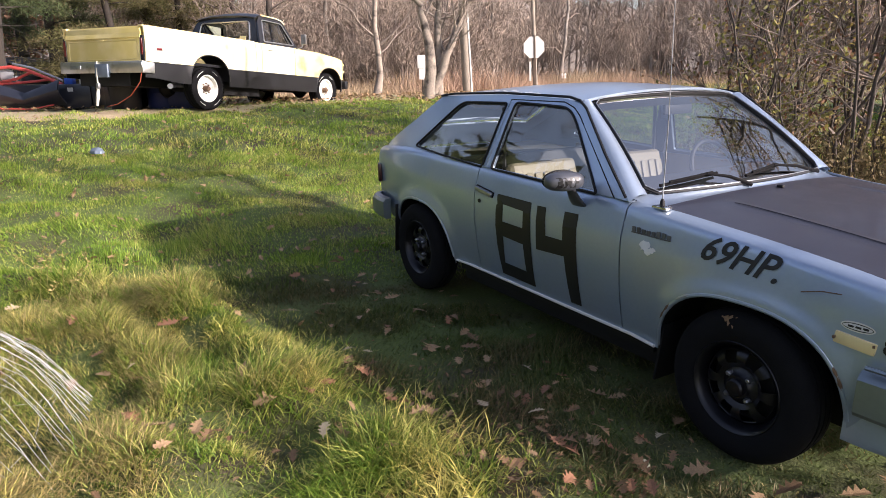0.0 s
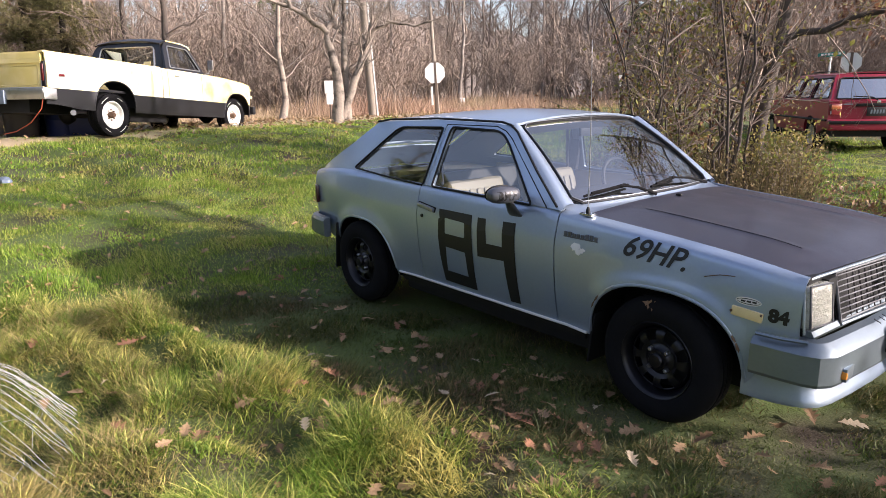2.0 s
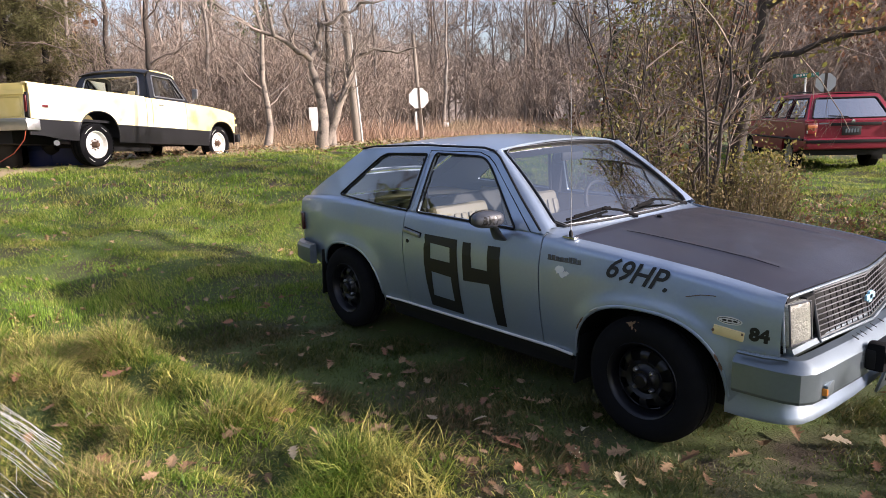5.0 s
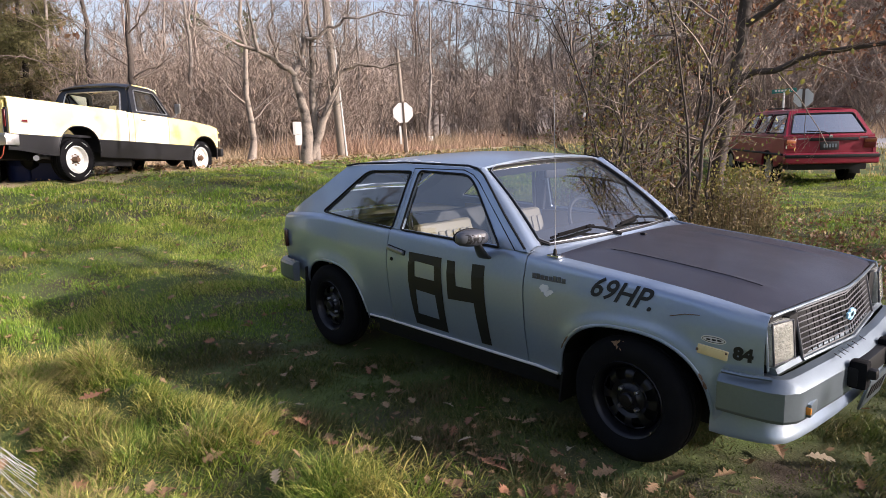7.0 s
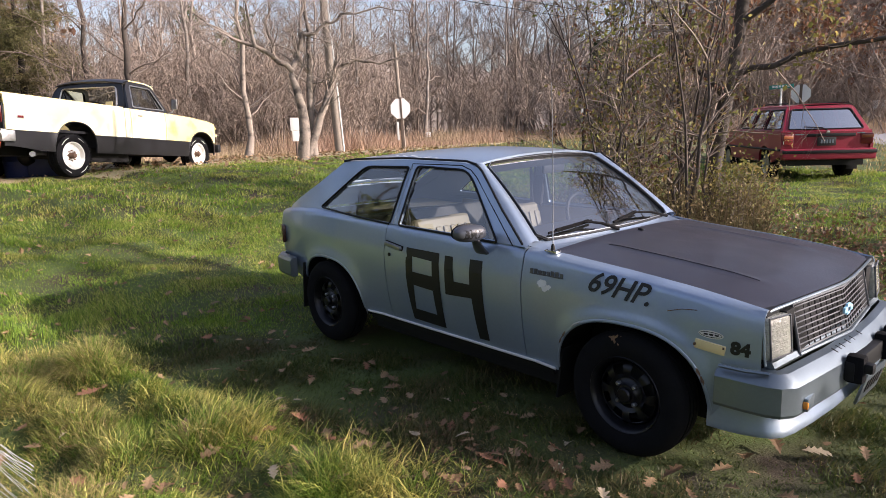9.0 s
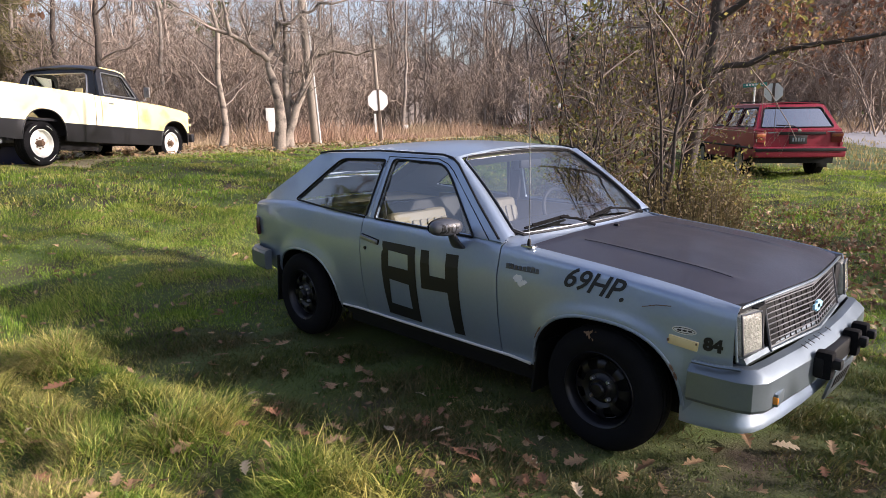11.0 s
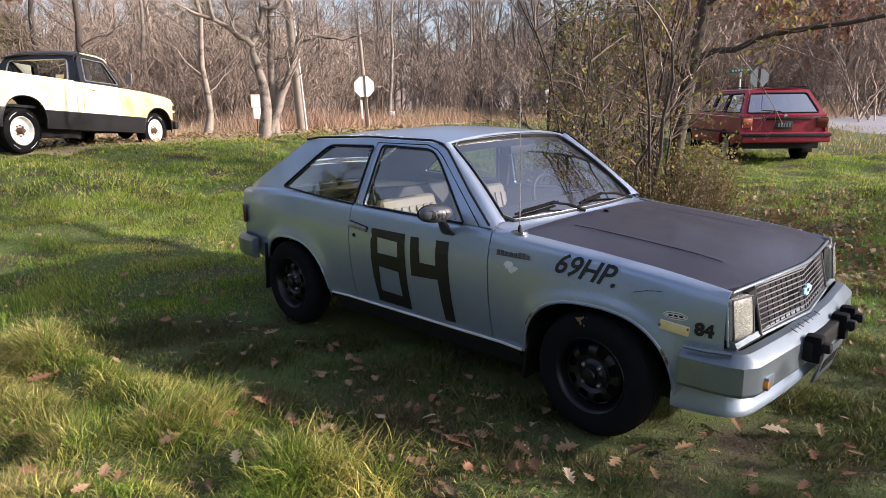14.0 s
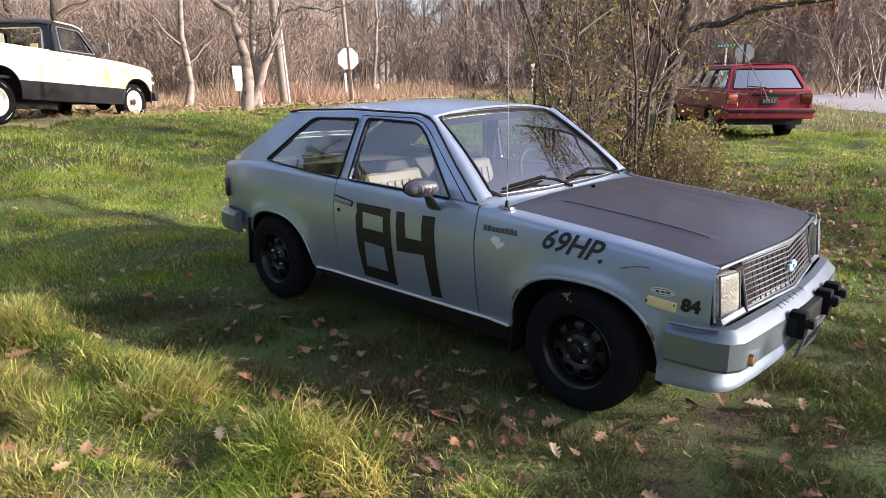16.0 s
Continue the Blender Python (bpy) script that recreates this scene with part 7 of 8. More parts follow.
def build_side_shrub():
    """A tall bare shrub on the sunny side of the car, whose shade falls over its front."""
    t = thing("side_shrub", "tall bare shrub with late leaves on the sunny side", "shrub", pose(0, 0, 0))
    b = Wood(451)
    rng = b.rng
    for k in range(7):
        x, y = 9.3 + rng.normal(0, 0.30), 4.7 + rng.normal(0, 0.38)
        a = rng.uniform(0, 6.28)
        b.grow((x, y, float(ground_z(x, y)) - 0.05), (0.10 * math.cos(a), 0.10 * math.sin(a), 1), rng.uniform(2.9, 3.8), 0.03, 3, 0.55, 0.3, 3, 0.14)
    for k in range(6):
        x, y = 9.8 + rng.normal(0, 0.25), 3.95 + rng.normal(0, 0.22)
        a = rng.uniform(0, 6.28)
        b.grow((x, y, float(ground_z(x, y)) - 0.05), (0.10 * math.cos(a), 0.10 * math.sin(a), 1), rng.uniform(2.7, 3.4), 0.028, 3, 0.5, 0.3, 3, 0.12)
    b.object("stem_crown", TWIG, t)
    e = np.array([p for p, d in b.ends])
    v, f = leaves_at(e[rng.random(len(e)) < 0.34], 0.08, 452, 2, 0.08, 0.4)
    tri_object("foliage", v, f, LEAFBROWN, t)


build_side_shrub()


def build_roadside_tree():
    """A half-bare tree out of sight beside the road; its crown dapples the upper lawn."""
    x, y = 7.6, 6.6
    t = thing("roadside_tree", "half-bare roadside tree with thinning brown leaves", "tree", pose(x, y, float(ground_z(x, y)) - 0.05))
    w, b = Wood(471), Wood(472)
    rng = w.rng
    trunk = [np.array(p) for p in ((0, 0, 0), (-0.05, 0.02, 1.6), (-0.15, 0, 3.2), (-0.3, -0.1, 4.8), (-0.4, -0.1, 6.6))]
    w.limb(trunk, [0.16, 0.14, 0.12, 0.09, 0.04], 10)
    w.object("trunk", DARKBARK, t)
    for k in range(17):
        a, h = 2.4 * k, rng.uniform(4.6, 6.3)
        b.grow((-0.3, -0.1, h), (math.cos(a), 1.25 * math.sin(a), rng.uniform(0.1, 0.5)), rng.uniform(1.3, 2.2), 0.035, 3, 0.6, 0.15, 3, 0.16)
    b.object("limb_crown", TWIG, t)
    e = np.array([p for p, d in b.ends if d == 0])
    v, f = leaves_at(e[rng.random(len(e)) < 0.22], 0.085, 473, 2, 0.1, 0.4)
    tri_object("foliage", v, f, LEAFBROWN, t)
    # a tall tangle along the road, shading the corner by the wagon
    h = thing("roadside_thicket", "tall tangled thicket with clinging brown leaves along the road", "shrub", pose(0, 0, 0))
    b = Wood(481)
    for k in range(34):
        x, y = rng.normal(9.6, 0.5), rng.uniform(8.2, 12.6)
        a = rng.uniform(0, 6.28)
        b.grow((x, y, float(ground_z(x, y)) - 0.05), (0.15 * math.cos(a), 0.15 * math.sin(a), 1), rng.uniform(3.2, 4.6), 0.03, 3, 0.5, 0.3, 3, 0.14)
    b.object("stem_crown", TWIG, h)
    e = np.array([p for p, d in b.ends if d == 0])
    v, f = leaves_at(e[rng.random(len(e)) < 0.30], 0.085, 483, 2, 0.1, 0.4)
    tri_object("foliage", v, f, LEAFBROWN, h)


build_roadside_tree()


# ---- the far woods, the brush and the field ----
def gather(variants, places, name, mat, label, category):
    """Many trees as one object."""
    V, F, n = [], [], 0
    for k, (x, y, z, s, turn) in enumerate(places):
        v, f = variants[k % len(variants)]
        c, q = math.cos(turn), math.sin(turn)
        m = np.array([[c, -q, 0], [q, c, 0], [0, 0, 1]]) * s
        V.append(v @ m.T + np.array([x, y, z]))
        F.append(f + n)
        n += len(v)
    return tagged(tri_object(name, np.concatenate(V), np.concatenate(F), mat), label, category, kind="stuff")


def triangles(w):
    return np.array(w.v), np.array([t for f in w.f for t in ([f] if len(f) == 3 else [f[:3], (f[0], f[2], f[3])])])


def far_variant(seed, h=10.0, depth=3):
    w = Wood(seed, True)
    rng = w.rng
    n = 6
    pts = [np.array([rng.normal(0, 0.10) * i / 2, rng.normal(0, 0.10) * i / 2, h * i / n]) for i in range(n + 1)]
    r = np.linspace(0.11, 0.02, n + 1)
    w.limb(pts, r, 4)
    for c in range(13):
        s = 0.16 + 0.80 * (c + rng.random()) / 13
        i = min(n - 1, int(s * n))
        q = pts[i] + (pts[i + 1] - pts[i]) * (s * n - i)
        a = rng.uniform(0, 6.28)
        w.grow(q, (math.cos(a), math.sin(a), 0.9), h * rng.uniform(0.2, 0.36) * (1.2 - 0.6 * s), r[i] * 0.5, 3, 0.62, 0.4, 4, 0.2)
    return triangles(w)


def brush_variant(seed):
    w = Wood(seed, True)
    rng = w.rng
    for k in range(9):
        a = rng.uniform(0, 6.28)
        w.grow((rng.normal(0, 0.5), rng.normal(0, 0.5), 0), (0.4 * math.cos(a), 0.4 * math.sin(a), 1), rng.uniform(1.4, 3.0), 0.028, 3, 0.6, 0.3, 4, 0.18)
    return triangles(w)


def build_woods():
    rng = np.random.default_rng(77)
    trees = [far_variant(500 + 7 * k) for k in range(6)]
    brush = [brush_variant(600 + 7 * k) for k in range(4)]
    grey, brown, low = [], [], []
    for k in range(230):
        b = rng.uniform(2, 80)
        d = rng.uniform(42, 75) if b > 30 else rng.uniform(46, 70)
        x, y, z = spot(b, d)
        s = rng.uniform(0.85, 1.35) * (1.15 if b < 32 else 1.0 if b < 58 else 0.8)
        (grey if rng.random() < 0.6 else brown).append((x, y, z, s, rng.uniform(0, 6.28)))
    for k in range(26):
        x, y, z = spot(rng.uniform(62, 96), rng.uniform(34, 48))
        grey.append((x, y, z, rng.uniform(0.8, 1.15), rng.uniform(0, 6.28)))
    for k in range(170):
        x, y, z = spot(rng.uniform(10, 86), rng.uniform(33, 60))
        low.append((x, y, z, rng.uniform(0.6, 1.9), rng.uniform(0, 6.28)))
    for k in range(80):
        x, y, z = spot(rng.uniform(54, 76), rng.uniform(24, 38))
        low.append((x, y, z, rng.uniform(0.6, 1.5), rng.uniform(0, 6.28)))
    gather(trees, grey, "far_woods", TWIGPALE, "bare grey woods beyond the field", "woods")
    gather(trees, brown, "far_woods", TWIG, "bare brown woods beyond the field", "woods")
    gather(brush, low, "far_brush", TWIG, "brown brush at the edge of the woods", "brush")
    # some evergreens and trees holding brown leaves among them
    tips_g, tips_b = [], []
    for k in range(16):
        x, y, z = spot(rng.choice([rng.uniform(33, 36), rng.uniform(4, 26), rng.uniform(60, 70)]), rng.uniform(58, 74))
        h = rng.uniform(7, 12)
        for j in range(240):
            s = rng.random()
            rr = 1.9 * (1 - s) + 0.15
            a = rng.uniform(0, 6.28)
            tips_g.append((x + rr * math.cos(a) * rng.random() ** 0.5, y + rr * math.sin(a) * rng.random() ** 0.5, z + 1 + (h - 1) * s))
    for k in range(90):
        x, y, z = spot(rng.choice([rng.uniform(2, 27), rng.uniform(2, 27), rng.uniform(76, 92)]), rng.uniform(40, 72))
        h = rng.uniform(5, 10)
        for j in range(170):
            d = rng.normal(0, 1, 3)
            d /= np.linalg.norm(d)
            q = d * rng.random() ** 0.4 * np.array([2.2, 2.2, h * 0.36])
            tips_b.append((x + q[0], y + q[1], z + h * 0.6 + q[2]))
    v, f = leaves_at(tips_g, 0.42, 701, 2, 0.25, 0.2)
    tagged(tri_object("far_evergreens", v, f, NEEDLES), "dark evergreens among the far woods", "woods", kind="stuff")
    v, f = leaves_at(tips_b, 0.27, 702, 2, 0.35, 0.2)
    tagged(tri_object("far_brown_foliage", v, f, LEAFBROWN), "brown clinging leaves in the far woods", "woods", kind="stuff")
    # the wooded rise behind everything
    verts, n, rows = [], 140, 7
    for i in range(n):
        b = -60 + 220 * i / (n - 1)
        h = 14.0 + 2.0 * math.sin(b * 0.11) + 1.4 * math.sin(b * 0.37 + 1) + 0.9 * math.sin(b * 1.3) + (5.0 if b < 30 else 0) * smooth(34, 22, b)
        h *= 1 - 0.55 * smooth(56, 66, b)
        for k in range(rows):
            t = k / (rows - 1)
            x, y, _ = spot(b, 88 + 30 * t)
            verts.append((x, y, 0.2 + h * t ** 0.8))
    tagged(part("backdrop_hill", (verts, [(i * rows + k, (i + 1) * rows + k, (i + 1) * rows + k + 1, i * rows + k + 1) for i in range(n - 1) for k in range(rows - 1)]), WOODFLOOR), "wooded brown rise far behind the field", "backdrop", kind="structure")
    # trees behind the viewer, mirrored in the car's side glass
    back = [(*spot(rng.uniform(105, 230), rng.uniform(17, 28)), rng.uniform(0.7, 1.0), rng.uniform(0, 6.28)) for k in range(26)]
    gather(trees, back, "woods_behind", DARKBARK, "bare trees on the other side of the lawn", "woods")
    tips = []
    for k in range(30):
        x, y, z = spot(106 + 3.6 * k, rng.uniform(17, 22))
        h = rng.uniform(4.4, 6.2)
        for j in range(420):
            s = rng.random()
            a = rng.uniform(0, 6.28)
            rr = (2.6 * (1 - s) + 0.2) * rng.random() ** 0.5
            tips.append((x + rr * math.cos(a), y + rr * math.sin(a), z + 0.1 + h * s))
    v, f = leaves_at(tips, 0.40, 703, 3, 0.25, 0.2)
    tagged(tri_object("evergreens_behind", v, f, NEEDLES), "dark evergreens on the other side of the lawn", "woods", kind="stuff")


build_woods()


def build_field():
    rng = np.random.default_rng(88)
    n = 120000
    b = rng.uniform(8, 74, n)
    d = rng.uniform(20, 46, n) ** 1.0
    x, y = VIEW[0] - d * np.sin(np.radians(b)), VIEW[1] + d * np.cos(np.radians(b))
    z = ground_z(x, y)
    # keep the drive's far side, the road and the near lawn clear
    keep = (x < -15.5 - 0.12 * (y - 8)) | ((y > 20.5 + 0.15 * (x + 16)) & (x < -5.5 - 0.0 * y))
    x, y, z = x[keep], y[keep], z[keep]
    n = len(x)
    h = rng.uniform(0.12, 0.60, n) * (1 + 0.5 * np.clip(soft_noise(x, y, 41, 0.2, 0.9), -0.8, 1.4))
    a = rng.uniform(0, 6.28, n)
    wd = rng.uniform(0.006, 0.014, n)
    lean = rng.normal(0, 0.38, (n, 2))
    P = np.stack([x, y, z - 0.03], 1)
    o = np.stack([np.cos(a) * wd, np.sin(a) * wd, np.zeros(n)], 1)
    top = P + np.stack([lean[:, 0] * h, lean[:, 1] * h, h], 1)
    v = np.stack([P - o, P + o, top], 1).reshape(-1, 3)
    f = np.arange(3 * n).reshape(-1, 3)
    tagged(tri_object("field_grass", v, f, FIELD), "tall dry tan grass of the field", "grass", kind="stuff")


build_field()


# ---- grass, fallen leaves and the slumped wire fence ----
def blade_material(name, green, straw, low, high, patch=0.75):
    m = bpy.data.materials.new(name)
    m.use_nodes = True
    nd, ln = m.node_tree.nodes, m.node_tree.links
    bs = nd["Principled BSDF"]
    bs.inputs["Roughness"].default_value = 0.55
    bs.inputs["Specular IOR Level"].default_value = 0.35
    isl = nd.new("ShaderNodeNewGeometry").outputs["Random Per Island"]
    co = nd.new("ShaderNodeTexCoord").outputs["Object"]
    nz = nd.new("ShaderNodeTexNoise")
    nz.inputs["Scale"].default_value, nz.inputs["Detail"].default_value = patch, 5
    ln.new(co, nz.inputs["Vector"])
    add = nd.new("ShaderNodeMath")
    add.operation = "MULTIPLY_ADD"
    add.inputs[1].default_value = 0.34
    ln.new(isl, add.inputs[0])
    ln.new(nz.outputs["Fac"], add.inputs[2])
    rg = nd.new("ShaderNodeMapRange")
    rg.inputs["From Min"].default_value, rg.inputs["From Max"].default_value = low, high
    ln.new(add.outputs[0], rg.inputs["Value"])
    mx = nd.new("ShaderNodeMix")
    mx.data_type = "RGBA"
    mx.inputs[6].default_value, mx.inputs[7].default_value = (*green, 1), (*straw, 1)
    ln.new(rg.outputs[0], mx.inputs["Factor"])
    sc = nd.new("ShaderNodeVectorMath")
    sc.operation = "SCALE"
    k = nd.new("ShaderNodeMath")
    k.operation = "MULTIPLY_ADD"
    k.inputs[1].default_value, k.inputs[2].default_value = 0.9, 0.55
    ln.new(isl, k.inputs[0])
    ln.new(mx.outputs[2], sc.inputs[0])
    ln.new(k.outputs[0], sc.inputs["Scale"])
    ln.new(sc.outputs[0], bs.inputs["Base Color"])
    tr = nd.new("ShaderNodeBsdfTranslucent")
    ln.new(sc.outputs[0], tr.inputs["Color"])
    ms = nd.new("ShaderNodeMixShader")
    ms.inputs[0].default_value = 0.35
    ln.new(bs.outputs[0], ms.inputs[1])
    ln.new(tr.outputs[0], ms.inputs[2])
    ln.new(ms.outputs[0], nd["Material Output"].inputs["Surface"])
    return m


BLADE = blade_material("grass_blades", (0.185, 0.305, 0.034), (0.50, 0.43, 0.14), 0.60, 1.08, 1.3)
# turf colour darkened for the car's shade, tuft colour kept light for the sun
TURFSHADE = blade_material("shaded_turf_blades", (0.072, 0.115, 0.018), (0.140, 0.098, 0.050), 0.56, 0.98, 2.0)
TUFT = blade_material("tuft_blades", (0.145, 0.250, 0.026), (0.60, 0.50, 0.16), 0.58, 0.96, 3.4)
STRAW = blade_material("straw_blades", (0.20, 0.20, 0.05), (0.42, 0.32, 0.14), 0.45, 0.85)


def blades(n, area, seed, length, width, bend, near=True, zone=0):
    """Vertices and faces of grass blades in a sector round the lawn's near corner: (bearing, bearing, distance, distance)."""
    rng = np.random.default_rng(seed)
    b0, b1, d0, d1 = area
    b = np.radians(rng.uniform(b0, b1, n))
    d = np.sqrt(rng.uniform(d0 ** 2, d1 ** 2, n))
    x, y = VIEW[0] - d * np.sin(b), VIEW[1] + d * np.cos(b)
    away = rng.uniform(0, 6.28, n)
    if near:
        # blades stand in tufts and arch outwards from them
        pick = rng.integers(0, max(1, n // (34 if zone == 2 else 9)), n)
        ox, oy = rng.normal(0, 0.030, n), rng.normal(0, 0.030, n)
        x, y, away = x[pick] + ox, y[pick] + oy, np.arctan2(oy, ox)
    litter = (b < radians(24)) & (d > 6.4) & (d < 10.8) & (not near)
    clump = soft_noise(x, y, 5, 3, 14)
    broad = soft_noise(x, y, 6, 0.6, 2.5)
    under = (np.abs(x) < 1.75) & (np.abs(y) < 0.62)
    bare = np.exp(-(((x - 1.25) / 0.55) ** 2 + ((y + 1.05) / 0.35) ** 2)) + 0.9 * np.exp(-(((x - 0.35) / 0.9) ** 2 + ((y + 1.55) / 0.28) ** 2))
    drive = (x < -9.3 - 0.18 * (y + 4)) & (x > -14 - 0.2 * y) & (d > 11.2)
    keep = (rng.random(n) < np.clip(0.85 + 0.2 * clump, 0.5, 1)) & ~(under & (rng.random(n) < 0.8)) & (rng.random(n) > 0.5 * bare) & ~(drive & (rng.random(n) < 0.8))
    keep &= ~(litter & (rng.random(n) < 0.40 * np.exp(-((d - 8.6) / 1.5) ** 2)))
    # turf ends and tufts begin at the edge of the car's shade
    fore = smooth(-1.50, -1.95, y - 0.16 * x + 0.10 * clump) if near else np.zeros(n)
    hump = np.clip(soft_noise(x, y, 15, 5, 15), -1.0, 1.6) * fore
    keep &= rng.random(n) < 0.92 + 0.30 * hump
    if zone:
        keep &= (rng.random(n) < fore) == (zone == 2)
    x, y, clump, broad, away, hump = x[keep], y[keep], clump[keep], broad[keep], away[keep], hump[keep]
    n = len(x)
    z = ground_z(x, y) + lawn_lump(x, y) - (0.008 if near else 0.002)
    L = length * rng.uniform(0.5, 1.25, n) * (1 + 0.42 * np.clip(clump, -1, 1.6) + 0.22 * broad) * (1 + 0.34 * hump)
    L = np.maximum(L, length * 0.45)
    a = away + rng.normal(0, 0.5, n)
    lean = np.minimum(np.abs(rng.normal(0, bend, n)) + (0.45 if near else 0.1), 1.45 if near else 1.22)
    # tufts comb over together
    flow = 2.2 * soft_noise(x, y, 9, 0.8, 3.0)
    a = np.where(rng.random(n) < (0.30 if near else 0.55), flow + rng.normal(0, 0.5, n), a)
    dx, dy = np.cos(a), np.sin(a)
    t = rng.uniform(0, 6.28, n)
    w = width * rng.uniform(0.6, 1.3, n)
    ox, oy = np.cos(t) * w, np.sin(t) * w
    P = np.stack([x, y, z], 1)
    O = np.stack([ox, oy, np.zeros(n)], 1)
    low, high = (lean * 0.75, np.minimum(lean * 1.55, 1.9)) if near else (lean * 0.5, lean)
    s1, s2 = np.sin(low), np.sin(high)
    mid = P + np.stack([dx * L * 0.55 * s1, dy * L * 0.55 * s1, L * 0.55 * np.cos(low)], 1)
    top = mid + np.stack([dx * L * 0.5 * s2, dy * L * 0.5 * s2, L * 0.5 * np.cos(high)], 1)
    if near:
        v = np.stack([P - O, P + O, mid + O * 0.7, mid - O * 0.7, top], 1).reshape(-1, 3)
        i = np.arange(n)[:, None] * 5
        f = np.concatenate([i + [0, 1, 2], i + [0, 2, 3], i + [3, 2, 4]], 1).reshape(-1, 3)
    else:
        v = np.stack([P - O, P + O, top], 1).reshape(-1, 3)
        f = np.arange(3 * n).reshape(-1, 3)
    return v, f


def build_grass():
    for n, area, seed, L, w, bend, near, mat, label, zone in (
            (200000, (2, 100, 1.7, 4.8), 901, 0.060, 0.0028, 0.70, True, TURFSHADE, "short trodden turf, its colour darkened for the car's shade", 1),
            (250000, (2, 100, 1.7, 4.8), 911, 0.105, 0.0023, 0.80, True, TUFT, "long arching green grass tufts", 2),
            (75000, (2, 100, 1.7, 4.8), 902, 0.095, 0.0015, 0.95, True, STRAW, "straw-coloured dead grass among the tufts", 2),
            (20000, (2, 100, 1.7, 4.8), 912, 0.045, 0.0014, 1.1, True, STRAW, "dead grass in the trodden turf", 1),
            (290000, (4, 98, 4.7, 9.0), 903, 0.039, 0.0034, 1.2, False, BLADE, "green lawn grass round the car", 0),
            (24000, (4, 98, 4.7, 9.0), 904, 0.040, 0.0026, 1.1, False, STRAW, "dead grass in the lawn round the car", 0),
            (230000, (4, 98, 8.9, 17.0), 905, 0.048, 0.0068, 1.15, False, BLADE, "green lawn grass up to the drive", 0),
            (9000, (4, 98, 8.9, 17.0), 906, 0.058, 0.0060, 0.8, False, STRAW, "dead grass in the lawn up to the drive", 0),
            (45000, (98, 364, 0.4, 9.0), 915, 0.055, 0.0070, 0.9, False, BLADE, "green lawn grass behind the viewer", 0),
            (26000, (4, 98, 16.5, 30.0), 907, 0.10, 0.014, 0.6, False, STRAW, "dry rough grass beyond the drive", 0)):
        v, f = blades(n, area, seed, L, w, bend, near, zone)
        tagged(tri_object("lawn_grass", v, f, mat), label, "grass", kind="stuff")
    # matted dead grass under the wire fence
    v, f = blades(70000, (76, 100, 2.2, 4.4), 908, 0.12, 0.0016, 1.25, True)
    tagged(tri_object("matted_grass", v, f, STRAW), "matted dead grass under the wire fence", "grass", kind="stuff")
    # taller seeding stalks by the fence
    rng = np.random.default_rng(931)
    for k in range(9):
        x, y = (-1.9, -2.75)
        x += rng.normal(0, 0.35)
        y += rng.normal(0, 0.22)
        z = float(ground_z(x, y))
        h, a = rng.uniform(0.22, 0.42), rng.uniform(-0.4, 0.7)
        w = Wood(940 + k)
        pts = [np.array([x + h * 0.55 * s * s * math.cos(a), y + h * 0.55 * s * s * math.sin(a), z + h * (s - 0.15 * s * s)]) for s in np.linspace(0, 1, 8)]
        w.limb(pts, np.linspace(0.0026, 0.0010, 8), 4)
        t = thing("seed_stalk", "dry grass stalk with a feathery seed head", "grass stalk", group="seed stalks by the fence")
        w.object("stalk", STRAW, t)
        head = [pts[i] + (pts[i + 1] - pts[i]) * u for i in (4, 5, 6) for u in (0, 0.25, 0.5, 0.75)]
        v, f = leaves_at(head, 0.011, 950 + k, 2, 0.003, -0.5, 2.4)
        tri_object("seed_head", v, f, STRAW, t)


build_grass()


# ---- fallen oak leaves ----
def leaf_colour(name, c, c2):
    return material(name, c, 0.7, island=0.35, vary=0.25, scale=25, second=c2, mix_scale=30, through=0.15, bump=0.2)


FALLEN = [leaf_colour("tan_fallen_leaf", (0.34, 0.225, 0.125), (0.25, 0.155, 0.08)), leaf_colour("brown_fallen_leaf", (0.21, 0.125, 0.062), (0.15, 0.085, 0.045)),
          leaf_colour("pale_fallen_leaf", (0.48, 0.40, 0.28), (0.38, 0.29, 0.19)), leaf_colour("russet_fallen_leaf", (0.27, 0.125, 0.07), (0.20, 0.10, 0.055))]


def leaf_shape(seed):
    """A lobed oak leaf, curled, about one unit long."""
    rng = np.random.default_rng(seed)
    lobes = [(0.0, 0.03), (0.12, 0.05), (0.22, 0.20), (0.30, 0.09), (0.42, 0.33), (0.52, 0.11), (0.66, 0.34), (0.74, 0.12), (0.86, 0.20), (0.92, 0.08), (1.0, 0.0)]
    mid = [(t, 0.0) for t, _ in lobes]
    V, F = [], []
    curl, roll, tw = rng.uniform(-0.5, 0.6), rng.uniform(0.2, 1.6), rng.uniform(-0.4, 0.4)

    def place(t, s):
        return (t - 0.5, s, 0.10 + curl * (t - 0.5) ** 2 + roll * s * s + tw * (t - 0.5) * s)

    for s in (1, -1):
        base = len(V)
        for t, w in lobes:
            w *= rng.uniform(0.8, 1.2)
            V.append(place(t, 0))
            V.append(place(min(1, t + 0.06 * (w > 0.15)), s * w))
        for i in range(len(lobes) - 1):
            a = base + 2 * i
            F += [(a, a + 2, a + 3), (a, a + 3, a + 1)] if s < 0 else [(a, a + 3, a + 2), (a, a + 1, a + 3)]
    return np.array(V), np.array(F)


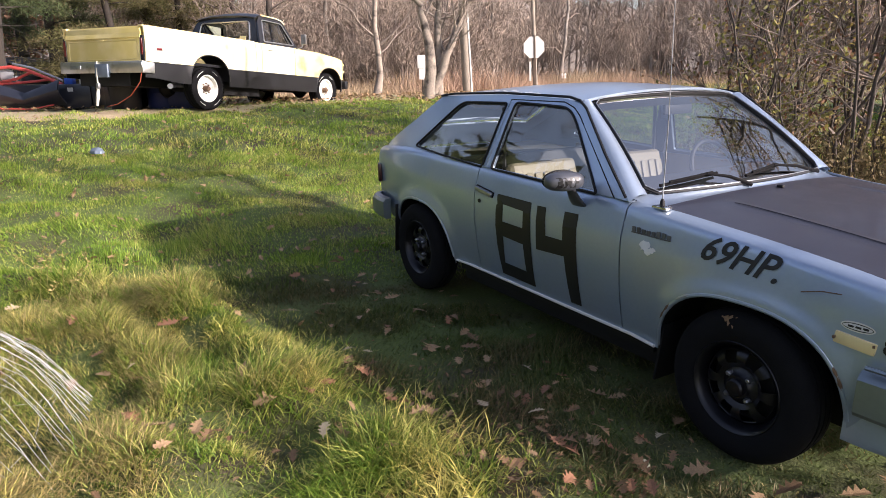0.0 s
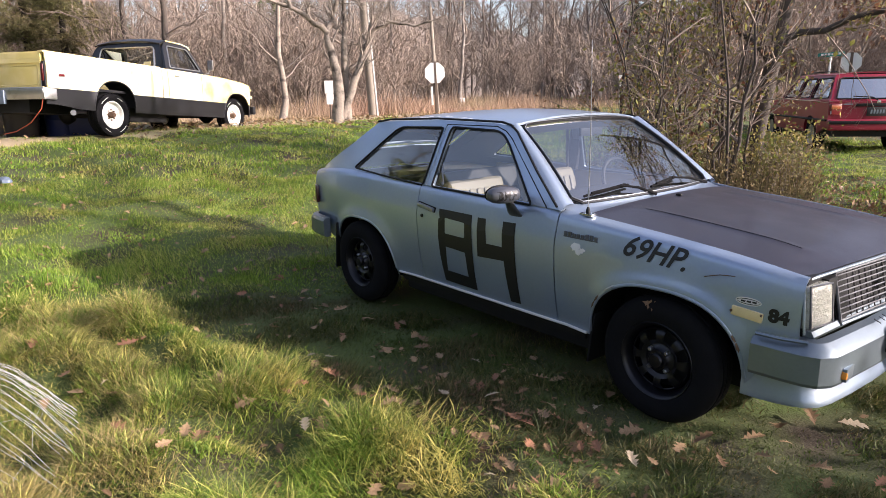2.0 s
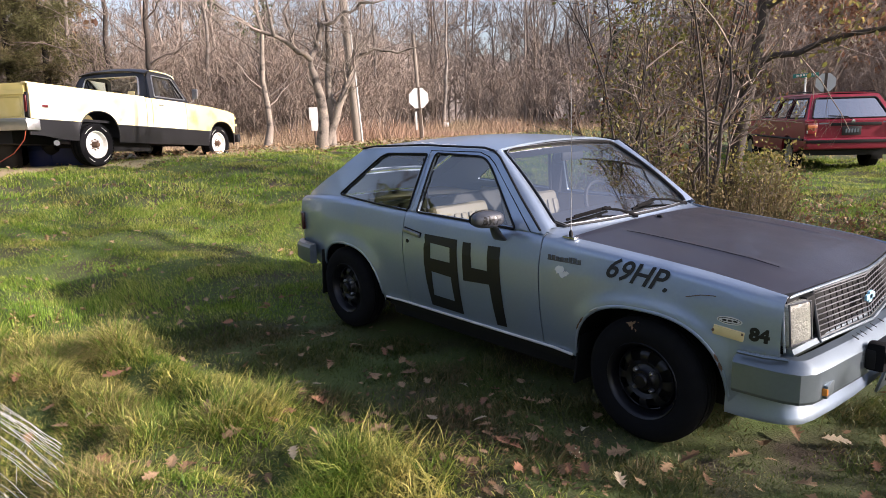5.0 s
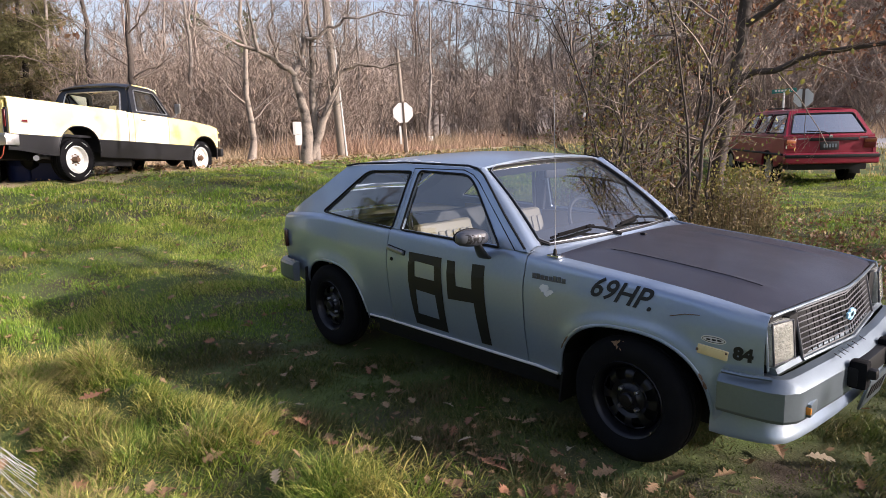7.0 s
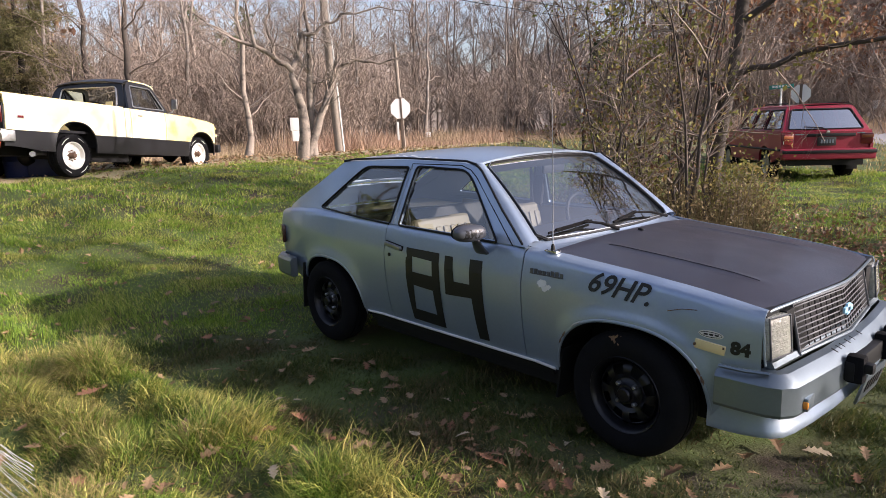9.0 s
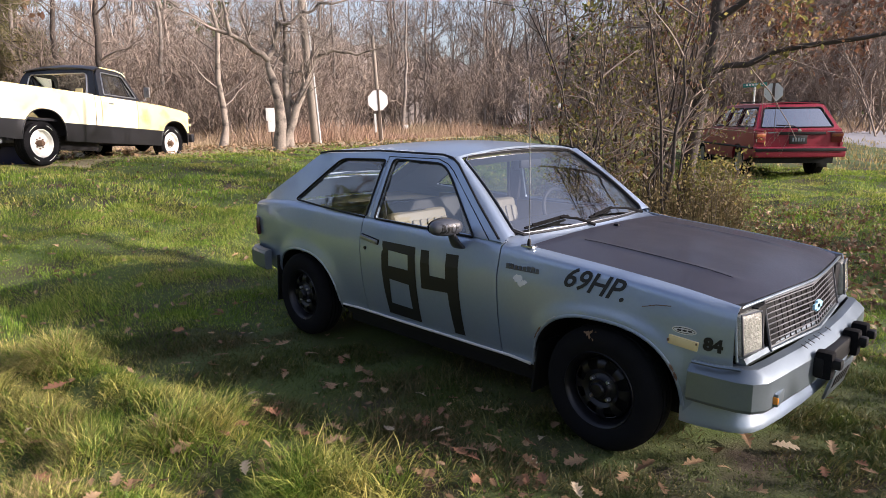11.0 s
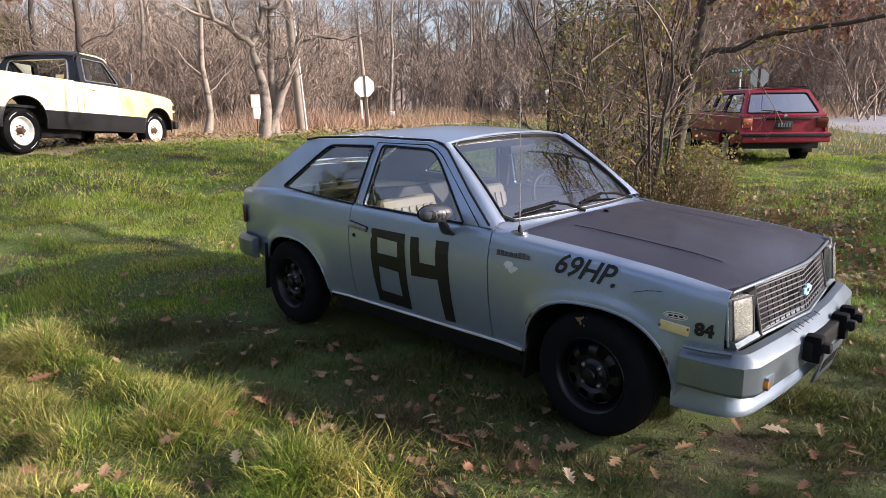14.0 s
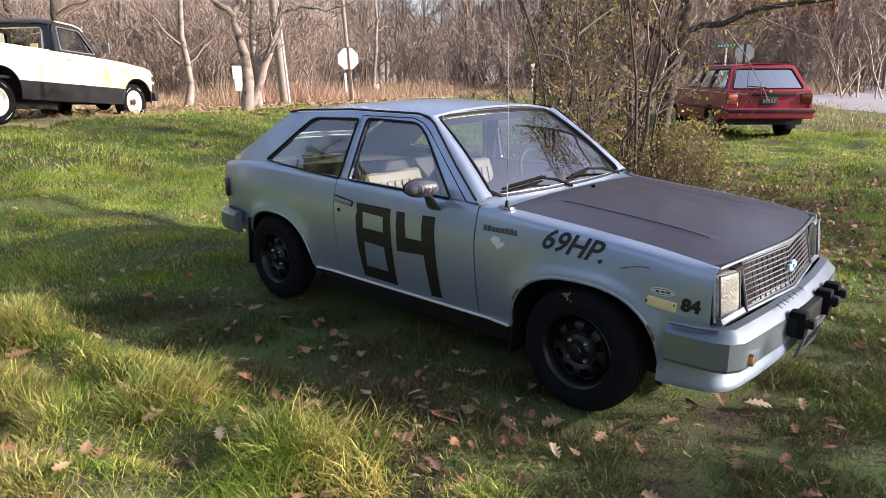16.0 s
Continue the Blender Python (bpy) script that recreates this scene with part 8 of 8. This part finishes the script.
def build_leaves():
    rng = np.random.default_rng(971)
    shapes = [leaf_shape(980 + k) for k in range(8)]
    meshes = []
    for k, (v, f) in enumerate(shapes):
        row = []
        for m in FALLEN:
            me = mesh_of(v, f, m)
            row.append(me)
        meshes.append(row)
    # the ones nearest the viewer, each a leaf of its own
    count = 0
    while count < 250:
        b, d = rng.uniform(6, 96), math.sqrt(rng.uniform(1.9 ** 2, 4.6 ** 2))
        x, y = VIEW[0] - d * math.sin(radians(b)), VIEW[1] + d * math.cos(radians(b))
        if count % 5 == 0:
            x, y = rng.normal(0.7, 0.55), rng.normal(-1.45, 0.22)
        if abs(x) < 1.6 and abs(y) < 0.6:
            continue
        count += 1
        z = float(ground_z(x, y) + lawn_lump(np.array([x]), np.array([y]))[0]) + rng.uniform(0.022, 0.045)
        c = int(rng.choice(4, p=(0.34, 0.34, 0.07, 0.25)))
        ob = new("oak_leaf", meshes[int(rng.integers(8))][c])
        ob.matrix_basis = pose(x, y, z, rng.normal(0, 16), rng.normal(0, 16), rng.uniform(0, 360)) @ Matrix.Diagonal((*(rng.uniform(0.040, 0.100),) * 3, 1))
        tagged(ob, ("dry tan oak leaf lying on the grass", "dark brown oak leaf lying on the grass", "pale bleached oak leaf lying on the grass", "russet oak leaf lying on the grass")[c], "leaf", group="fallen leaves on the lawn")
    # the large leaves that lie clear of the grass
    for k, (x, y) in enumerate(((-1.71, -2.10), (-0.96, -1.73), (-1.00, -1.48), (-0.18, -2.19), (0.03, -2.17), (0.27, -2.01), (0.61, -1.89), (0.40, -1.66), (-0.04, -1.70), (0.25, -1.59), (-0.07, -1.10), (-0.24, -1.02),
                                (-0.18, -1.26), (0.65, -1.25), (0.87, -1.11), (0.66, -0.94), (1.07, -1.46), (0.97, -1.60), (1.47, -0.84), (1.62, -0.48), (1.86, -0.69), (1.81, -0.20), (0.84, -2.03), (-0.91, -1.10), (-1.13, -2.35), (1.60, -0.68), (1.92, -0.78), (1.22, -0.98))):
        c = (3, 0, 1, 0, 0, 2, 0, 0)[k % 8]
        z = float(ground_z(x, y) + lawn_lump(np.array([x]), np.array([y]))[0]) + (0.060 if y < -1.7 else 0.038)
        ob = new("oak_leaf", meshes[k % 8][c])
        ob.matrix_basis = pose(x, y, z, rng.normal(0, 14), rng.normal(0, 14), rng.uniform(0, 360)) @ Matrix.Diagonal((*(rng.uniform(0.085, 0.125),) * 3, 1))
        tagged(ob, ("large tan oak leaf lying on the grass", "large dark brown oak leaf lying on the grass", "large pale oak leaf lying on the grass", "large russet oak leaf lying on the grass")[c], "leaf", group="fallen leaves on the lawn")
    # the rest of the lawn, and the litter under the thicket
    for c, (n, share) in enumerate(((1000, 0.4), (1100, 0.3), (200, 0.2), (600, 0.2))):
        V, F, k0 = [], [], 0
        m = n
        for k in range(m):
            r = rng.random()
            if r < 0.34:
                b, d = rng.uniform(4, 96), math.sqrt(rng.uniform(4.4 ** 2, 13 ** 2))
            elif r < 0.42:
                b, d = rng.uniform(40, 96), rng.uniform(12, 17)
            else:
                b, d = rng.uniform(2, 26), rng.uniform(4.6, 11.5)
            x, y = VIEW[0] - d * math.sin(radians(b)), VIEW[1] + d * math.cos(radians(b))
            v, f = shapes[int(rng.integers(8))]
            q = np.array(pose(x, y, float(ground_z(x, y)) + rng.uniform(0.015, 0.055), rng.normal(0, 24), rng.normal(0, 24), rng.uniform(0, 360)) @ Matrix.Diagonal((*(rng.uniform(0.032, 0.068),) * 3, 1)))
            V.append(v @ q[:3, :3].T + q[:3, 3])
            F.append(f + k0)
            k0 += len(v)
        tagged(tri_object("leaf_litter", np.concatenate(V), np.concatenate(F), FALLEN[c]), "scattered fallen oak leaves across the lawn", "leaves", kind="stuff")
    # brown crumbs of leaf and bark in the trodden patch beside the car
    V, F, k0 = [], [], 0
    for k in range(500):
        x, y = rng.normal(0.75, 0.55), rng.normal(-1.42, 0.25)
        v, f = shapes[int(rng.integers(8))]
        q = np.array(pose(x, y, float(ground_z(x, y) + lawn_lump(np.array([x]), np.array([y]))[0]) + rng.uniform(0.006, 0.02), rng.normal(0, 20), rng.normal(0, 20), rng.uniform(0, 360)) @ Matrix.Diagonal((*(rng.uniform(0.012, 0.04),) * 3, 1)))
        V.append(v @ q[:3, :3].T + q[:3, 3])
        F.append(f + k0)
        k0 += len(v)
    tagged(tri_object("leaf_crumbs", np.concatenate(V), np.concatenate(F), FALLEN[1]), "brown crumbled leaves trodden into the grass", "leaves", kind="stuff")
    # leaves blown along the drive and the verge beyond it
    V, F, k0 = [], [], 0
    for k in range(2600):
        b, d = rng.uniform(44, 97), rng.uniform(13.2, 21)
        x, y = VIEW[0] - d * math.sin(radians(b)), VIEW[1] + d * math.cos(radians(b))
        v, f = shapes[int(rng.integers(8))]
        q = np.array(pose(x, y, float(ground_z(x, y)) + rng.uniform(0.03, 0.07), rng.normal(0, 22), rng.normal(0, 22), rng.uniform(0, 360)) @ Matrix.Diagonal((*(rng.uniform(0.07, 0.14),) * 3, 1)))
        V.append(v @ q[:3, :3].T + q[:3, 3])
        F.append(f + k0)
        k0 += len(v)
    tagged(tri_object("leaf_litter", np.concatenate(V), np.concatenate(F), FALLEN[0]), "tan leaves blown along the drive", "leaves", kind="stuff")
    # small pale specks of leaf all over the rising lawn
    V, F, k0 = [], [], 0
    for k in range(1000):
        b, d = rng.uniform(30, 97), math.sqrt(rng.uniform(4.6 ** 2, 15 ** 2))
        x, y = VIEW[0] - d * math.sin(radians(b)), VIEW[1] + d * math.cos(radians(b))
        v, f = shapes[int(rng.integers(8))]
        q = np.array(pose(x, y, float(ground_z(x, y) + lawn_lump(np.array([x]), np.array([y]))[0]) + rng.uniform(0.030, 0.045), rng.normal(0, 22), rng.normal(0, 22), rng.uniform(0, 360)) @ Matrix.Diagonal((*(rng.uniform(0.045, 0.09),) * 3, 1)))
        V.append(v @ q[:3, :3].T + q[:3, 3])
        F.append(f + k0)
        k0 += len(v)
    tagged(tri_object("leaf_litter", np.concatenate(V), np.concatenate(F), FALLEN[0]), "tan leaves scattered over the rising lawn", "leaves", kind="stuff")
    # a brown bed of fallen leaves between the thicket and the wagon
    for c, count in ((0, 900), (1, 1500), (3, 450)):
        pts = []
        for k in range(count):
            b, d = rng.normal(14, 7.5), rng.normal(8.3, 1.5)
            x, y = VIEW[0] - d * math.sin(radians(b)), VIEW[1] + d * math.cos(radians(b))
            pts.append((x, y, float(ground_z(x, y)) + rng.uniform(0.0, 0.03)))
        v, f = leaves_at(pts, 0.045, 990 + c, 1, 0.006, 0.0)
        tagged(tri_object("leaf_litter", v, f, FALLEN[c]), "bed of brown fallen leaves beside the thicket", "leaves", kind="stuff")
    # one leaf caught on the front tyre
    ob = new("oak_leaf", meshes[2][1])
    ob.matrix_basis = pose(1.150, -0.772, 0.560, 70, 12, 8) @ Matrix.Diagonal((0.075, 0.075, 0.075, 1))
    tagged(ob, "tan oak leaf caught on the front tyre", "leaf")


build_leaves()


# ---- slumped wire fence ----
WIRE = material("galvanised_wire", (0.66, 0.66, 0.64), 0.45, 0.35, vary=0.2, scale=12)


def build_fence():
    t = thing("wire_fence", "slumped roll of pale woven wire fence in the grass", "fence")
    tip0, tip1 = Vector((-0.32, -2.77, 0.19)), Vector((0.36, -2.99, 0.12))
    top = [Vector(p) for p in ((-0.54, -2.93, 0.32), (-0.73, -3.12, 0.45), (-0.91, -3.31, 0.61), (-1.07, -3.42, 0.80), (-1.30, -3.52, 1.03), (-1.61, -3.66, 1.21))]
    low = [Vector(p) for p in ((0.05, -3.15, 0.14), (-0.25, -3.29, 0.15), (-0.60, -3.46, 0.17), (-1.0, -3.64, 0.19), (-1.6, -3.93, 0.21), (-2.4, -4.40, 0.22))]
    rows = 27
    rng = random.Random(9)
    grid = []
    for k in range(rows):
        s = (k / (rows - 1)) ** 2.5
        line = [tip0.lerp(tip1, (k / (rows - 1)) ** 1.9) + Vector((rng.uniform(-0.05, 0.07), rng.uniform(-0.02, 0.02), rng.uniform(-0.03, 0.02)))]
        for a, b in zip(top, low):
            p = a.lerp(b, s)
            p += Vector((-0.10, 0.02, 0.10)) * math.sin(math.pi * s) * 0.25 + Vector((rng.uniform(-1, 1), rng.uniform(-1, 1), rng.uniform(-1, 1))) * 0.017
            line.append(p)
        grid.append(line)

    def curve_pts(P, n=7):
        out = []
        for i in range(len(P) - 1):
            p0, p1, p2, p3 = P[max(0, i - 1)], P[i], P[i + 1], P[min(len(P) - 1, i + 2)]
            for j in range(n):
                u = j / n
                out.append(0.5 * ((2 * p1) + (p2 - p0) * u + (2 * p0 - 5 * p1 + 4 * p2 - p3) * u * u + (3 * p1 - p0 - 3 * p2 + p3) * u ** 3))
        return out + [P[-1]]

    fine = [curve_pts(g) for g in grid]
    for g in fine:
        wav = [p + Vector((0, 0, 0.003 * math.sin(i * 1.9))) for i, p in enumerate(g)]
        part("line_wire", tube(wav, 0.0011, 4), WIRE, t)
    # cross wires run slantwise, so that the mesh hangs in diamonds
    last = len(fine[0]) - 1
    for i in range(-14, last + 10, 5):
        for way in (0.55, -0.42):
            pts = []
            for k, g in enumerate(fine):
                j = i + way * k + 1.2 * math.sin(k * 0.5 + i)
                if 3 <= j <= last:
                    pts.append(g[int(j)].lerp(g[min(last, int(j) + 1)], j - int(j)))
            if len(pts) > 3:
                part("cross_wire", tube(curve_pts(pts, 2), 0.00055, 3), WIRE, t)


build_fence()
